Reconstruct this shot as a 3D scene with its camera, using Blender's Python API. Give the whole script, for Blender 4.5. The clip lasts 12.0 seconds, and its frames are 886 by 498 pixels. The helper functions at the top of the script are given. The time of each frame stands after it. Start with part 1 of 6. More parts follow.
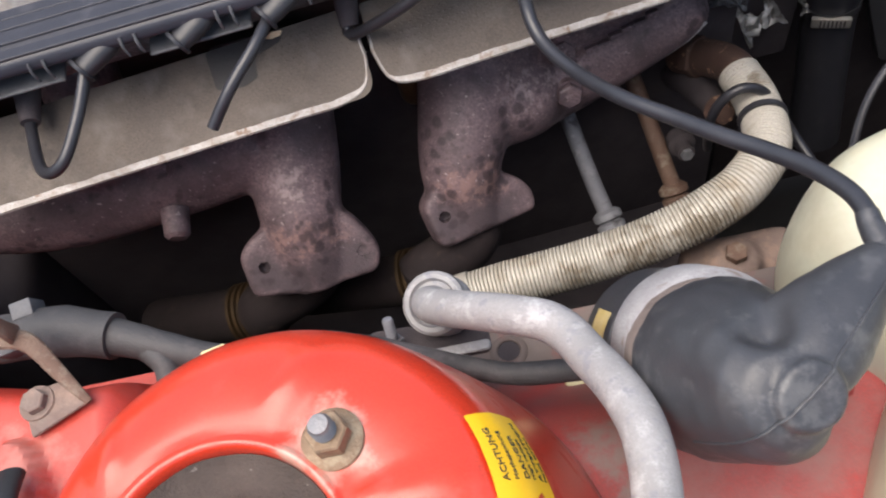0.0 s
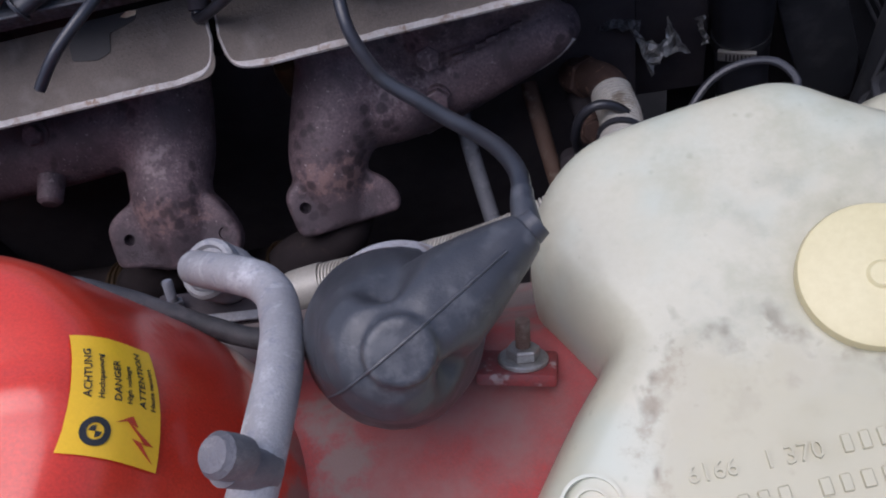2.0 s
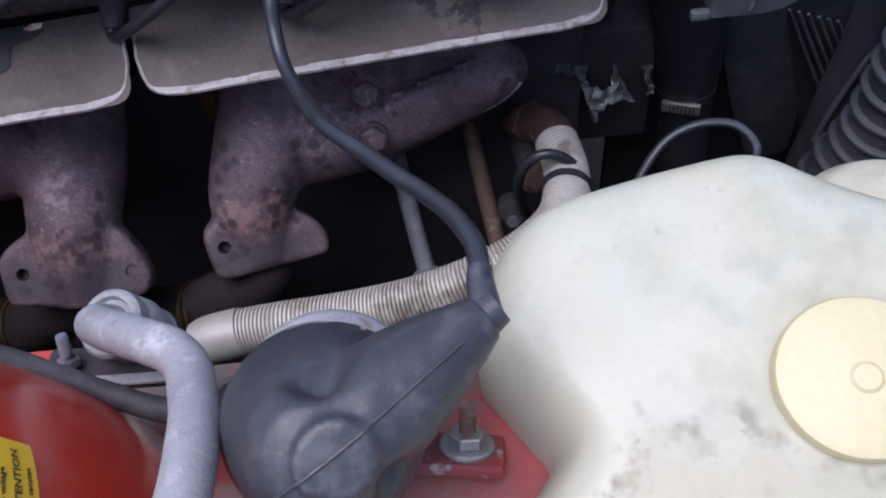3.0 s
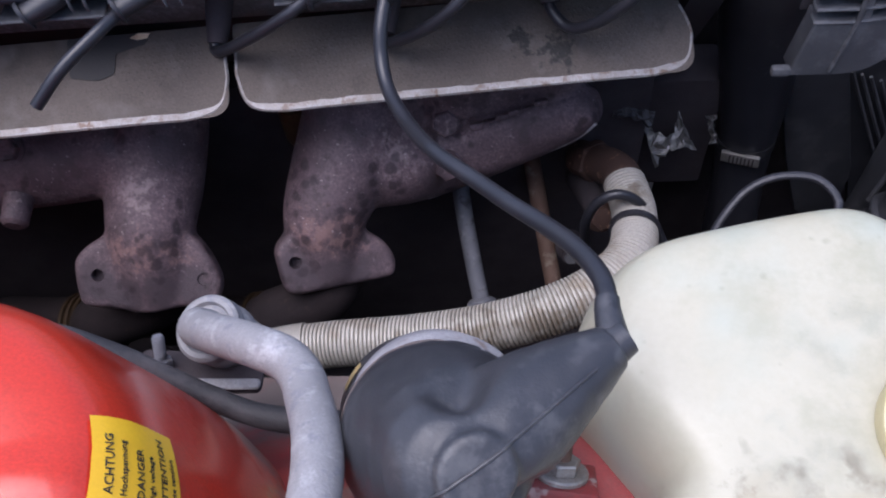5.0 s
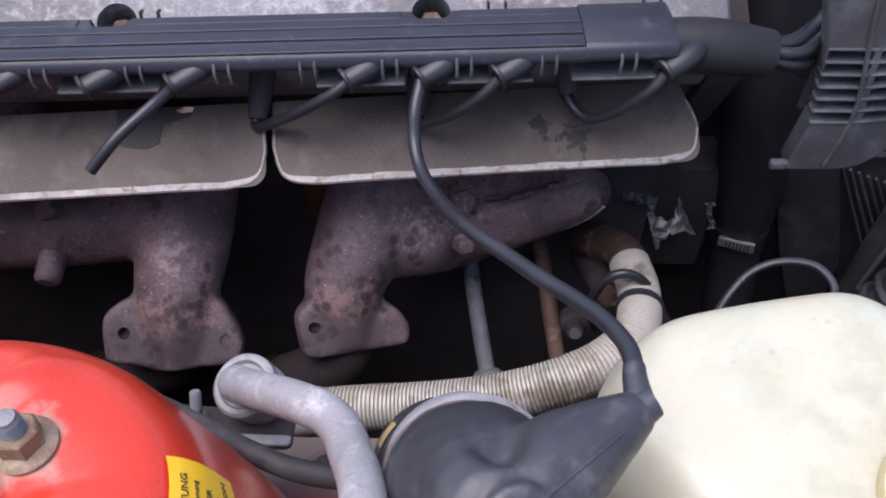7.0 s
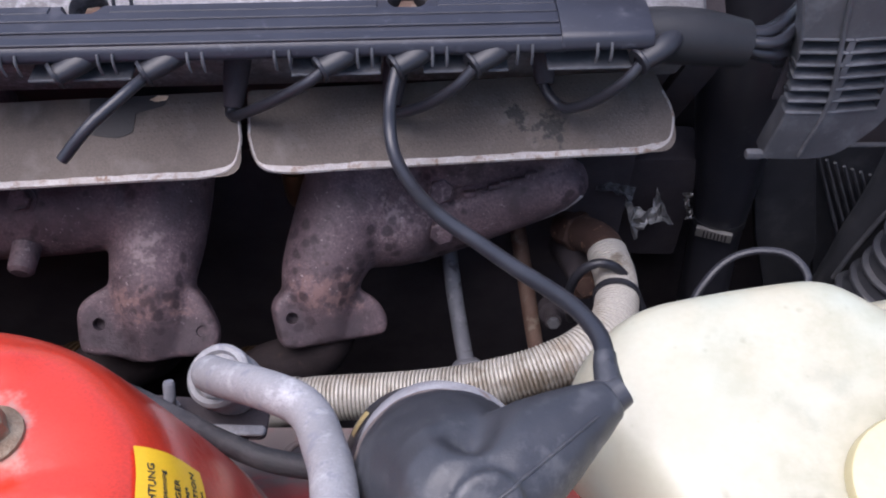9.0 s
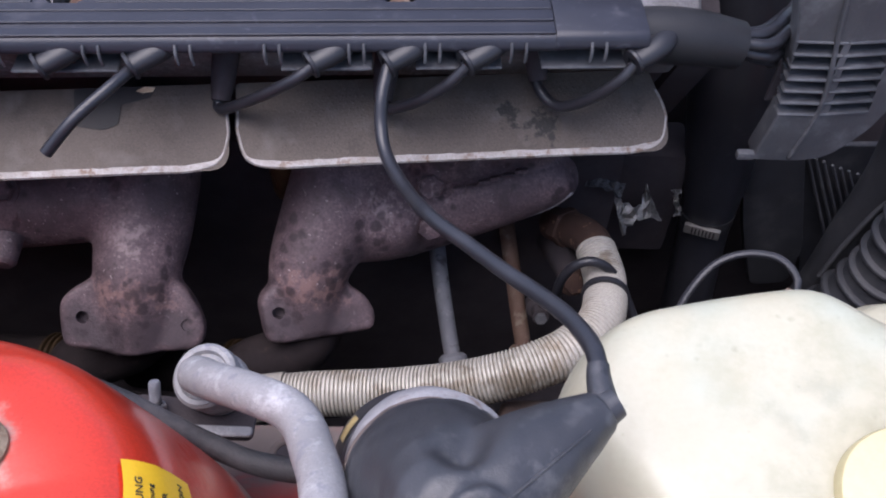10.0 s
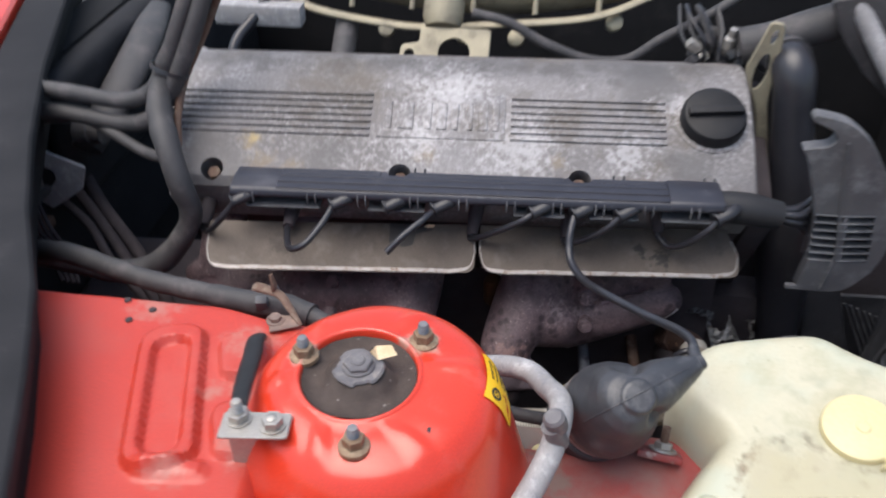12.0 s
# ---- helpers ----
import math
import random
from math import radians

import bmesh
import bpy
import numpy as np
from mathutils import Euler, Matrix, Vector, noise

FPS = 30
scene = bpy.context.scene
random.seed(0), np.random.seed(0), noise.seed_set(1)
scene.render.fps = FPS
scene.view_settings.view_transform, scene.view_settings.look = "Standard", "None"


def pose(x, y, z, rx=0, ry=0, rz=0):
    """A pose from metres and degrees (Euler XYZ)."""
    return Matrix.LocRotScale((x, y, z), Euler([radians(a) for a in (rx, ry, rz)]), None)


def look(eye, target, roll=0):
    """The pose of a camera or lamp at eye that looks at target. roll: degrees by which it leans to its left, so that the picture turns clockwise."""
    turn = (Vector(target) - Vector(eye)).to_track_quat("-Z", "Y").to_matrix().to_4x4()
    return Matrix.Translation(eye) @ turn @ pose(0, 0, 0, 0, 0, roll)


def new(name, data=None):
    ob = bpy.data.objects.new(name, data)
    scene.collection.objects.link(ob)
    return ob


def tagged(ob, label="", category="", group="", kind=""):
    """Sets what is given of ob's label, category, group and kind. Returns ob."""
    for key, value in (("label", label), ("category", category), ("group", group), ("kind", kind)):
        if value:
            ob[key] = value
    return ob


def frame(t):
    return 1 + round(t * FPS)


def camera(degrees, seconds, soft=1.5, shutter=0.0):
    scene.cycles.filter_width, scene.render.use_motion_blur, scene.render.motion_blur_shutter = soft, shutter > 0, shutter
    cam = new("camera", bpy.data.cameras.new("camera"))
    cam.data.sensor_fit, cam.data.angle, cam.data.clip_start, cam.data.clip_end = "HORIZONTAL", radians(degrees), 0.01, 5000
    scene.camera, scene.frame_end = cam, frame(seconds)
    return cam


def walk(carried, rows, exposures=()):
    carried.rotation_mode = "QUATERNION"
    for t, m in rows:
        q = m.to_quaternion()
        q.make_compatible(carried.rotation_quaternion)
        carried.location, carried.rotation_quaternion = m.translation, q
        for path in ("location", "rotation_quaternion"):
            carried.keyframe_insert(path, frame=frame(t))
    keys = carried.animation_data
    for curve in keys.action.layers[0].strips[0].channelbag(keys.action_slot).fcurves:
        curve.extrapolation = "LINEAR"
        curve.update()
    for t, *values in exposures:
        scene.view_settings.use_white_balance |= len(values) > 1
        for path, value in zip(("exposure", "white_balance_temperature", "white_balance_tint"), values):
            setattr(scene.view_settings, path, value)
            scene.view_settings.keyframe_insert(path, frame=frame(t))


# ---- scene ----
from mathutils.bvhtree import BVHTree
cam = camera(54.9, 12.0, soft=2.0, shutter=0.3)
PATH = [
    (0, (-0.043, -0.364, 1.218), (-0.185, 0.635, -0.509), -19.2),
    (0.5, (-0.026, -0.375, 1.216), (-0.104, 0.619, -0.518), -16.5),
    (1, (0.032, -0.392, 1.216), (-0.114, 0.681, -0.465), -17.5),
    (1.5, (0.098, -0.401, 1.178), (-0.055, 0.674, -0.502), -12.4),
    (2, (0.102, -0.411, 1.184), (-0.192, 0.689, -0.461), -19.6),
    (2.5, (0.096, -0.39, 1.165), (-0.11, 0.715, -0.489), -17.9),
    (3, (0.089, -0.372, 1.165), (-0.007, 0.757, -0.483), -8.9),
    (3.5, (0.08, -0.372, 1.155), (0.015, 0.739, -0.506), -6.9),
    (5.5, (0.033, -0.386, 1.182), (-0.073, 0.842, -0.393), -3.6),
    (6, (0.024, -0.394, 1.186), (-0.077, 0.867, -0.363), -2.7),
    (6.5, (0.025, -0.4, 1.193), (-0.056, 0.902, -0.323), -1.7),
    (7, (0.025, -0.4, 1.196), (-0.031, 0.93, -0.297), -0.8),
    (9, (0.03, -0.4, 1.195), (0.01, 0.915, -0.312), 0.3),
    (9.5, (0.034, -0.397, 1.2), (0.061, 0.913, -0.311), 1.8),
    (10, (0.026, -0.39, 1.198), (0.046, 0.894, -0.336), 2.4),
    (10.5, (0.037, -0.396, 1.206), (0.057, 0.93, -0.29), 2.0),
    (11, (0.045, -0.404, 1.217), (0.121, 0.971, -0.233), 2.6),
    (11.2, (0.0347, -0.4290, 1.2293), (0.0618, 0.3124, 0.5586), 2.49),
    (11.5, (0.0175, -0.4943, 1.2435), (-0.0333, 0.2543, 0.5824), 3.6),
    (11.8, (-0.0064, -0.6071, 1.3257), (-0.1536, 0.1468, 0.6855), 0.51),
    (12, (-0.0325, -0.7144, 1.3709), (-0.1454, 0.0835, 0.7789), -0.23),
]
EXPOSURES = [(0.0, 1.20, 6900, 11), (0.6, 1.10, 6550, 13), (1.0, 0.70, 5950, 17), (1.5, 0.40, 5700, 19), (2.0, 0.25, 5800, 19), (2.5, 0.55, 5600, 20), (3.5, 0.60, 5600, 20), (5.5, 0.77, 5800, 20),
             (6.5, 1.15, 5950, 20), (7.0, 0.90, 6050, 20), (9.0, 0.95, 6000, 20), (10.0, 0.90, 6000, 20), (11.0, 0.95, 5800, 18), (11.5, 0.95, 6300, 14), (12.0, 0.85, 6550, 10)]
walk(cam, [(t, look(eye, target, roll)) for t, eye, target, roll in PATH], EXPOSURES)

# ---- daylight: bright hazy sky, soft sun ----
world = bpy.data.worlds.new("sky")
scene.world = world
world.use_nodes = True
wn = world.node_tree.nodes
sky = wn.new("ShaderNodeTexSky")
sky.sky_type, sky.sun_disc = "NISHITA", False
sky.sun_elevation, sky.sun_rotation = radians(73), radians(244)
sky.air_density, sky.dust_density = 1.3, 3.0
wn["Background"].inputs["Strength"].default_value = 0.12
world.node_tree.links.new(sky.outputs["Color"], wn["Background"].inputs["Color"])
sun = new("sun", bpy.data.lights.new("sun", "SUN"))
sun.data.energy, sun.data.angle, sun.data.color = 1.9, radians(60), (1.0, 0.96, 0.92)
sun.matrix_world = look((-0.65, -0.32, 2.4), (0, 0, 0))


# ---- materials ----
def mat(name, col, col2=None, rough=0.5, metal=0.0, scale=60.0, fine=900.0, bump=0.15, spots=None,
        spot_scale=120.0, spot_edge=0.62, spot_soft=0.06, spot_mask=0, dust=None, dust_scale=25.0, dust_edge=0.55, coat=0.0, spread=0.12, stretch=None, grain=0.72, spec=0.5):
    """A surface with broad and fine variation, optional spots of a second colour and patches of dust."""
    m = bpy.data.materials.new(name)
    m.use_nodes = True
    nt = m.node_tree
    bsdf = nt.nodes["Principled BSDF"]
    co = nt.nodes.new("ShaderNodeTexCoord").outputs["Object"]
    if stretch:
        mp = nt.nodes.new("ShaderNodeMapping")
        mp.inputs["Scale"].default_value = stretch
        nt.links.new(co, mp.inputs["Vector"])
        co = mp.outputs["Vector"]

    def noise_at(s, detail=4.0, rgh=0.6):
        n = nt.nodes.new("ShaderNodeTexNoise")
        n.inputs["Scale"].default_value, n.inputs["Detail"].default_value, n.inputs["Roughness"].default_value = s, detail, rgh
        nt.links.new(co, n.inputs["Vector"])
        return n.outputs["Fac"]

    def ramp(fac, a, b):
        r = nt.nodes.new("ShaderNodeMapRange")
        r.inputs["From Min"].default_value, r.inputs["From Max"].default_value = a, b
        nt.links.new(fac, r.inputs["Value"])
        return r.outputs["Result"]

    def mix(fac, a, b):
        x = nt.nodes.new("ShaderNodeMix")
        x.data_type = "RGBA"
        nt.links.new(fac, x.inputs[0])
        for sock, v in ((x.inputs[6], a), (x.inputs[7], b)):
            if isinstance(v, tuple):
                sock.default_value = (*v, 1)
            else:
                nt.links.new(v, sock)
        return x.outputs[2]

    col2 = col2 or tuple(c * (1 - spread * 2) for c in col)
    big, small = noise_at(scale), noise_at(fine, 2.0)
    c = mix(ramp(big, 0.35, 0.65), col, col2)
    c = mix(ramp(small, 0.3, 0.9), c, tuple(v * grain for v in col2))
    if spots:
        sf = ramp(noise_at(spot_scale, 2.5), spot_edge, spot_edge + spot_soft)
        if spot_mask:
            mm = nt.nodes.new("ShaderNodeMath")
            mm.operation = "MULTIPLY"
            nt.links.new(sf, mm.inputs[0])
            nt.links.new(ramp(noise_at(spot_mask, 5.0, 0.7), 0.38, 0.66), mm.inputs[1])
            sf = mm.outputs[0]
        c = mix(sf, c, spots)
    rough_out = None
    if dust:
        d = ramp(noise_at(dust_scale, 5.0, 0.7), dust_edge, dust_edge + 0.22)
        c = mix(d, c, dust)
        rr = nt.nodes.new("ShaderNodeMapRange")
        rr.inputs["To Min"].default_value, rr.inputs["To Max"].default_value = rough, 0.85
        nt.links.new(d, rr.inputs["Value"])
        rough_out = rr.outputs["Result"]
    nt.links.new(c, bsdf.inputs["Base Color"])
    if rough_out is None:
        rr = nt.nodes.new("ShaderNodeMapRange")
        rr.inputs["To Min"].default_value, rr.inputs["To Max"].default_value = max(0.03, rough - 0.08), min(1.0, rough + 0.1)
        nt.links.new(big, rr.inputs["Value"])
        rough_out = rr.outputs["Result"]
    nt.links.new(rough_out, bsdf.inputs["Roughness"])
    bsdf.inputs["Metallic"].default_value, bsdf.inputs["Coat Weight"].default_value = metal, coat
    bsdf.inputs["Coat Roughness"].default_value = 0.16
    bsdf.inputs["Specular IOR Level"].default_value = spec
    b = nt.nodes.new("ShaderNodeBump")
    b.inputs["Strength"].default_value, b.inputs["Distance"].default_value = bump, 0.001
    nt.links.new(small, b.inputs["Height"])
    nt.links.new(b.outputs["Normal"], bsdf.inputs["Normal"])
    return m


def smudge_or_shade(m, spots, colour, k=0.8, scale=60.0, wobble=0.5, detail=4.0, soft=0.55):
    """Patches of colour for dirt, wear and painted shade round given places (x, y, z, radius), with an uneven edge."""
    nt = m.node_tree
    bsdf = nt.nodes["Principled BSDF"]
    co = nt.nodes.new("ShaderNodeTexCoord").outputs["Object"]
    n = nt.nodes.new("ShaderNodeTexNoise")
    n.inputs["Scale"].default_value, n.inputs["Detail"].default_value, n.inputs["Roughness"].default_value = scale, detail, 0.65
    nt.links.new(co, n.inputs["Vector"])
    total = None
    for x, y, z, r in spots:
        d = nt.nodes.new("ShaderNodeVectorMath")
        d.operation = "DISTANCE"
        nt.links.new(co, d.inputs[0])
        d.inputs[1].default_value = (x, y, z)
        a = nt.nodes.new("ShaderNodeMath")
        a.operation = "MULTIPLY_ADD"
        nt.links.new(n.outputs["Fac"], a.inputs[0])
        a.inputs[1].default_value = r * wobble * 4
        nt.links.new(d.outputs["Value"], a.inputs[2])
        f = nt.nodes.new("ShaderNodeMapRange")
        f.interpolation_type = "SMOOTHSTEP"
        f.inputs["From Min"].default_value, f.inputs["From Max"].default_value = r * (1 + wobble * 2), r * (1 - soft + wobble * 2)
        f.inputs["To Max"].default_value = k
        nt.links.new(a.outputs[0], f.inputs["Value"])
        if total is None:
            total = f.outputs["Result"]
        else:
            x2 = nt.nodes.new("ShaderNodeMath")
            x2.operation = "MAXIMUM"
            nt.links.new(total, x2.inputs[0])
            nt.links.new(f.outputs["Result"], x2.inputs[1])
            total = x2.outputs[0]
    x3 = nt.nodes.new("ShaderNodeMix")
    x3.data_type = "RGBA"
    nt.links.new(total, x3.inputs[0])
    nt.links.new(bsdf.inputs["Base Color"].links[0].from_socket, x3.inputs[6])
    x3.inputs[7].default_value = (*colour, 1)
    nt.links.new(x3.outputs[2], bsdf.inputs["Base Color"])


def pits(m, scale, size, colour, mask_scale, k=0.85, near=()):
    """Round dark blotches in loose clusters, or only round given places (x, y, z, radius)."""
    nt = m.node_tree
    bsdf = nt.nodes["Principled BSDF"]
    co = nt.nodes.new("ShaderNodeTexCoord").outputs["Object"]
    warp = nt.nodes.new("ShaderNodeTexNoise")
    warp.inputs["Scale"].default_value = scale * 1.6
    nt.links.new(co, warp.inputs["Vector"])
    bend = nt.nodes.new("ShaderNodeVectorMath")
    bend.operation = "MULTIPLY_ADD"
    nt.links.new(warp.outputs["Color"], bend.inputs[0])
    bend.inputs[1].default_value = (0.45 / scale,) * 3
    nt.links.new(co, bend.inputs[2])
    v = nt.nodes.new("ShaderNodeTexVoronoi")
    v.inputs["Scale"].default_value = scale
    nt.links.new(bend.outputs[0], v.inputs["Vector"])
    n = nt.nodes.new("ShaderNodeTexNoise")
    n.inputs["Scale"].default_value, n.inputs["Detail"].default_value = mask_scale, 3.0
    nt.links.new(co, n.inputs["Vector"])
    a = nt.nodes.new("ShaderNodeMapRange")
    a.inputs["From Min"].default_value, a.inputs["From Max"].default_value = 0.40, 0.62
    a.inputs["To Min"].default_value, a.inputs["To Max"].default_value = 0.0, size
    nt.links.new(n.outputs["Fac"], a.inputs["Value"])
    reach = a.outputs["Result"]
    where = None
    for x, y, z, r in near:
        dist = nt.nodes.new("ShaderNodeVectorMath")
        dist.operation = "DISTANCE"
        nt.links.new(co, dist.inputs[0])
        dist.inputs[1].default_value = (x, y, z)
        fall = nt.nodes.new("ShaderNodeMapRange")
        fall.inputs["From Min"].default_value, fall.inputs["From Max"].default_value = r, r * 0.5
        nt.links.new(dist.outputs["Value"], fall.inputs["Value"])
        if where is None:
            where = fall.outputs["Result"]
        else:
            top = nt.nodes.new("ShaderNodeMath")
            top.operation = "MAXIMUM"
            nt.links.new(where, top.inputs[0])
            nt.links.new(fall.outputs["Result"], top.inputs[1])
            where = top.outputs[0]
    if where is not None:
        both = nt.nodes.new("ShaderNodeMath")
        both.operation = "MULTIPLY"
        nt.links.new(reach, both.inputs[0])
        nt.links.new(where, both.inputs[1])
        reach = both.outputs[0]
    d = nt.nodes.new("ShaderNodeMath")
    d.operation = "SUBTRACT"
    nt.links.new(reach, d.inputs[0])
    nt.links.new(v.outputs["Distance"], d.inputs[1])
    f = nt.nodes.new("ShaderNodeMapRange")
    f.inputs["From Min"].default_value, f.inputs["From Max"].default_value, f.inputs["To Max"].default_value = -0.09, 0.11, k
    nt.links.new(d.outputs[0], f.inputs["Value"])
    x3 = nt.nodes.new("ShaderNodeMix")
    x3.data_type = "RGBA"
    nt.links.new(f.outputs["Result"], x3.inputs[0])
    nt.links.new(bsdf.inputs["Base Color"].links[0].from_socket, x3.inputs[6])
    x3.inputs[7].default_value = (*colour, 1)
    nt.links.new(x3.outputs[2], bsdf.inputs["Base Color"])


M_RED = mat("red paint", (0.68, 0.047, 0.020), (0.60, 0.040, 0.017), 0.30, coat=0.50, scale=12, bump=0.03, spec=0.40, dust=(0.58, 0.085, 0.062), dust_scale=22, dust_edge=0.56)
smudge_or_shade(M_RED, [(-0.1085, -0.276, 0.964, 0.016), (-0.125, -0.285, 0.967, 0.012), (-0.1885, -0.2995, 0.964, 0.013), (-0.1375, -0.371, 0.964, 0.012)], (0.40, 0.29, 0.23), 0.75, 70, 0.5)
smudge_or_shade(M_RED, [(-0.136 + 0.114 * math.cos(radians(a)), -0.312 + 0.114 * math.sin(radians(a)), 0.838, 0.020) for a in range(-60, 100, 11)], (0.24, 0.16, 0.135), 0.85, 60, 0.6, 5.0, 0.8)
smudge_or_shade(M_RED, [(-0.052, -0.243, 0.928, 0.022), (-0.060, -0.232, 0.925, 0.020), (-0.046, -0.275, 0.925, 0.016), (-0.078, -0.222, 0.925, 0.016)], (0.40, 0.16, 0.11), 0.22, 90, 1.0, 5.0, 1.1)
smudge_or_shade(M_RED, [(-0.0845, -0.2785, 0.957, 0.0030), (-0.0875, -0.2800, 0.958, 0.0022)], (0.62, 0.50, 0.42), 0.75, 300, 0.8)
M_RED_DULL = mat("dusty red paint", (0.38, 0.036, 0.034), (0.28, 0.070, 0.064), 0.55, scale=16, bump=0.12, spec=0.3, dust=(0.25, 0.130, 0.116), dust_scale=12, dust_edge=0.45)
smudge_or_shade(M_RED_DULL, [(-0.14 + 0.032 * k, -0.182, 0.834, 0.052) for k in range(15)] + [(-0.12 + 0.045 * k, -0.150, 0.775, 0.062) for k in range(9)] + [(-0.13 + 0.03 * k, -0.170, 0.753, 0.034) for k in range(8)], (0.150, 0.118, 0.106), 1.0, 55, 0.3, 4.0, 0.6)
smudge_or_shade(M_RED_DULL, [(-0.136 + 0.131 * math.cos(radians(a)), -0.312 + 0.131 * math.sin(radians(a)), 0.836, 0.017) for a in range(-60, 76, 9)], (0.205, 0.150, 0.132), 0.9, 70, 0.6, 5.0, 0.8)
M_COVER = mat("weathered cast aluminium", (0.25, 0.24, 0.245), (0.14, 0.13, 0.13), 0.6, 0.25, scale=9, fine=700, bump=0.42, spots=(0.47, 0.46, 0.47), spot_scale=210, spot_edge=0.47, spot_soft=0.34, spot_mask=11, dust=(0.135, 0.115, 0.095), dust_scale=12, dust_edge=0.53)
smudge_or_shade(M_COVER, [(-0.340, 0.040, 0.934, 0.011), (-0.333, 0.028, 0.928, 0.008)], (0.40, 0.31, 0.14), 0.80, 80, 0.9, 4.0, 1.1)
smudge_or_shade(M_COVER, [(-0.344, 0.038, 0.934, 0.016), (-0.330, 0.020, 0.924, 0.022), (-0.29, 0.016, 0.921, 0.018), (-0.02, 0.045, 0.93, 0.016), (-0.16, 0.045, 0.93, 0.014)], (0.19, 0.145, 0.09), 0.6, 70, 0.8, 5.0, 1.1)
smudge_or_shade(M_COVER, [(0.092, 0.117, 0.964, 0.026), (-0.14, 0.112, 0.97, 0.060), (-0.06, 0.060, 0.937, 0.05), (-0.165, 0.060, 0.937, 0.03), (0.05, 0.06, 0.935, 0.03)], (0.50, 0.49, 0.50), 0.50, 150, 1.1, 9.0, 1.0)
# darker band along the cover's back top edge
smudge_or_shade(M_COVER, [(-0.40 + 0.024 * k, 0.158 + 0.063 * (-0.40 + 0.024 * k), 0.985, 0.030) for k in range(23)], (0.085, 0.078, 0.075), 0.7, 35, 0.8, 5.0, 1.1)
smudge_or_shade(M_COVER, [(0.116, 0.053, 0.927, 0.03), (0.068, 0.142, 0.98, 0.045), (-0.38, 0.01, 0.92, 0.05), (-0.26, 0.03, 0.925, 0.03)], (0.105, 0.10, 0.10), 0.7, 40, 0.5)
M_RAIL = mat("black plastic", (0.018, 0.019, 0.028), (0.028, 0.029, 0.040), 0.44, scale=26, bump=0.12, spots=(0.075, 0.075, 0.09), spot_scale=140, spot_edge=0.62, spot_soft=0.12, spot_mask=20, dust=(0.080, 0.080, 0.096), dust_scale=30, dust_edge=0.57)
M_HOOD = mat("dark lead hood", (0.016, 0.0165, 0.021), (0.024, 0.024, 0.029), 0.42, scale=60, bump=0.1, dust=(0.06, 0.06, 0.066), dust_scale=60, dust_edge=0.6)
M_WIRE = mat("black rubber cable", (0.020, 0.0205, 0.026), (0.030, 0.030, 0.036), 0.34, scale=60, bump=0.08, dust=(0.07, 0.07, 0.078), dust_scale=70, dust_edge=0.62)
M_BOOT = mat("grey-black rubber", (0.030, 0.0315, 0.037), (0.052, 0.053, 0.060), 0.42, scale=30, bump=0.14, spots=(0.085, 0.085, 0.090), spot_scale=75, spot_edge=0.60, spot_soft=0.20, dust=(0.095, 0.095, 0.102), dust_scale=34, dust_edge=0.58)
smudge_or_shade(M_BOOT, [(0.0391, -0.2865, 0.940, 0.017), (0.030, -0.262, 0.925, 0.014), (0.062, -0.268, 0.935, 0.012), (0.012, -0.250, 0.900, 0.020)], (0.15, 0.148, 0.148), 0.38, 170, 1.2, 7.0, 1.2)
M_HARN = mat("dusty loom tape", (0.036, 0.035, 0.038), (0.052, 0.050, 0.052), 0.62, scale=50, bump=0.3, dust=(0.105, 0.095, 0.096), dust_scale=40, dust_edge=0.5)
M_SHIELD = mat("dull embossed steel", (0.116, 0.094, 0.077), (0.072, 0.055, 0.044), 0.55, 0.25, scale=11, bump=0.2, spots=(0.125, 0.11, 0.097), spot_scale=45, spot_edge=0.54, spot_soft=0.30, dust=(0.048, 0.038, 0.032), dust_scale=16, dust_edge=0.56)
smudge_or_shade(M_SHIELD, [(0.091, 0.004, 0.850, 0.013), (0.070, 0.010, 0.854, 0.010), (0.112, 0.000, 0.848, 0.008)], (0.018, 0.016, 0.014), 0.95, 170, 0.9, 5.0)
smudge_or_shade(M_SHIELD, [(-0.163, 0.0, 0.86, 0.012), (0.15, 0.02, 0.86, 0.014), (-0.30, -0.03, 0.85, 0.016)], (0.045, 0.035, 0.03), 0.7, 90, 0.6)
M_EDGE = mat("bare steel edge", (0.42, 0.40, 0.39), (0.31, 0.28, 0.255), 0.5, 0.3, scale=90, bump=0.4, spots=(0.15, 0.085, 0.050), spot_scale=170, spot_edge=0.52, spot_soft=0.10, spot_mask=30)
M_IRON = mat("rusty cast iron", (0.215, 0.148, 0.158), (0.076, 0.053, 0.060), 0.60, scale=34, fine=520, bump=0.6, spots=(0.38, 0.32, 0.32), spot_scale=330, spot_edge=0.655, spot_soft=0.035, spot_mask=26, dust=(0.060, 0.041, 0.047), dust_scale=75, dust_edge=0.55)
# shade under the heat shields, painted into the manifold tops
smudge_or_shade(M_IRON, [(-0.03, 0.00, 0.800, 0.030), (0.05, 0.03, 0.800, 0.030), (-0.18, -0.01, 0.800, 0.030), (-0.27, 0.0, 0.79, 0.025)], (0.040, 0.028, 0.033), 0.55, 70, 0.9, 4.0, 0.9)
# deeper shade on the rear manifold, put into the iron's colour
smudge_or_shade(M_IRON, [(-0.175, -0.020, 0.790, 0.032), (-0.225, -0.010, 0.785, 0.036), (-0.270, -0.010, 0.785, 0.036), (-0.315, -0.012, 0.785, 0.032)], (0.058, 0.041, 0.047), 0.5, 40, 0.8, 4.0, 0.9)
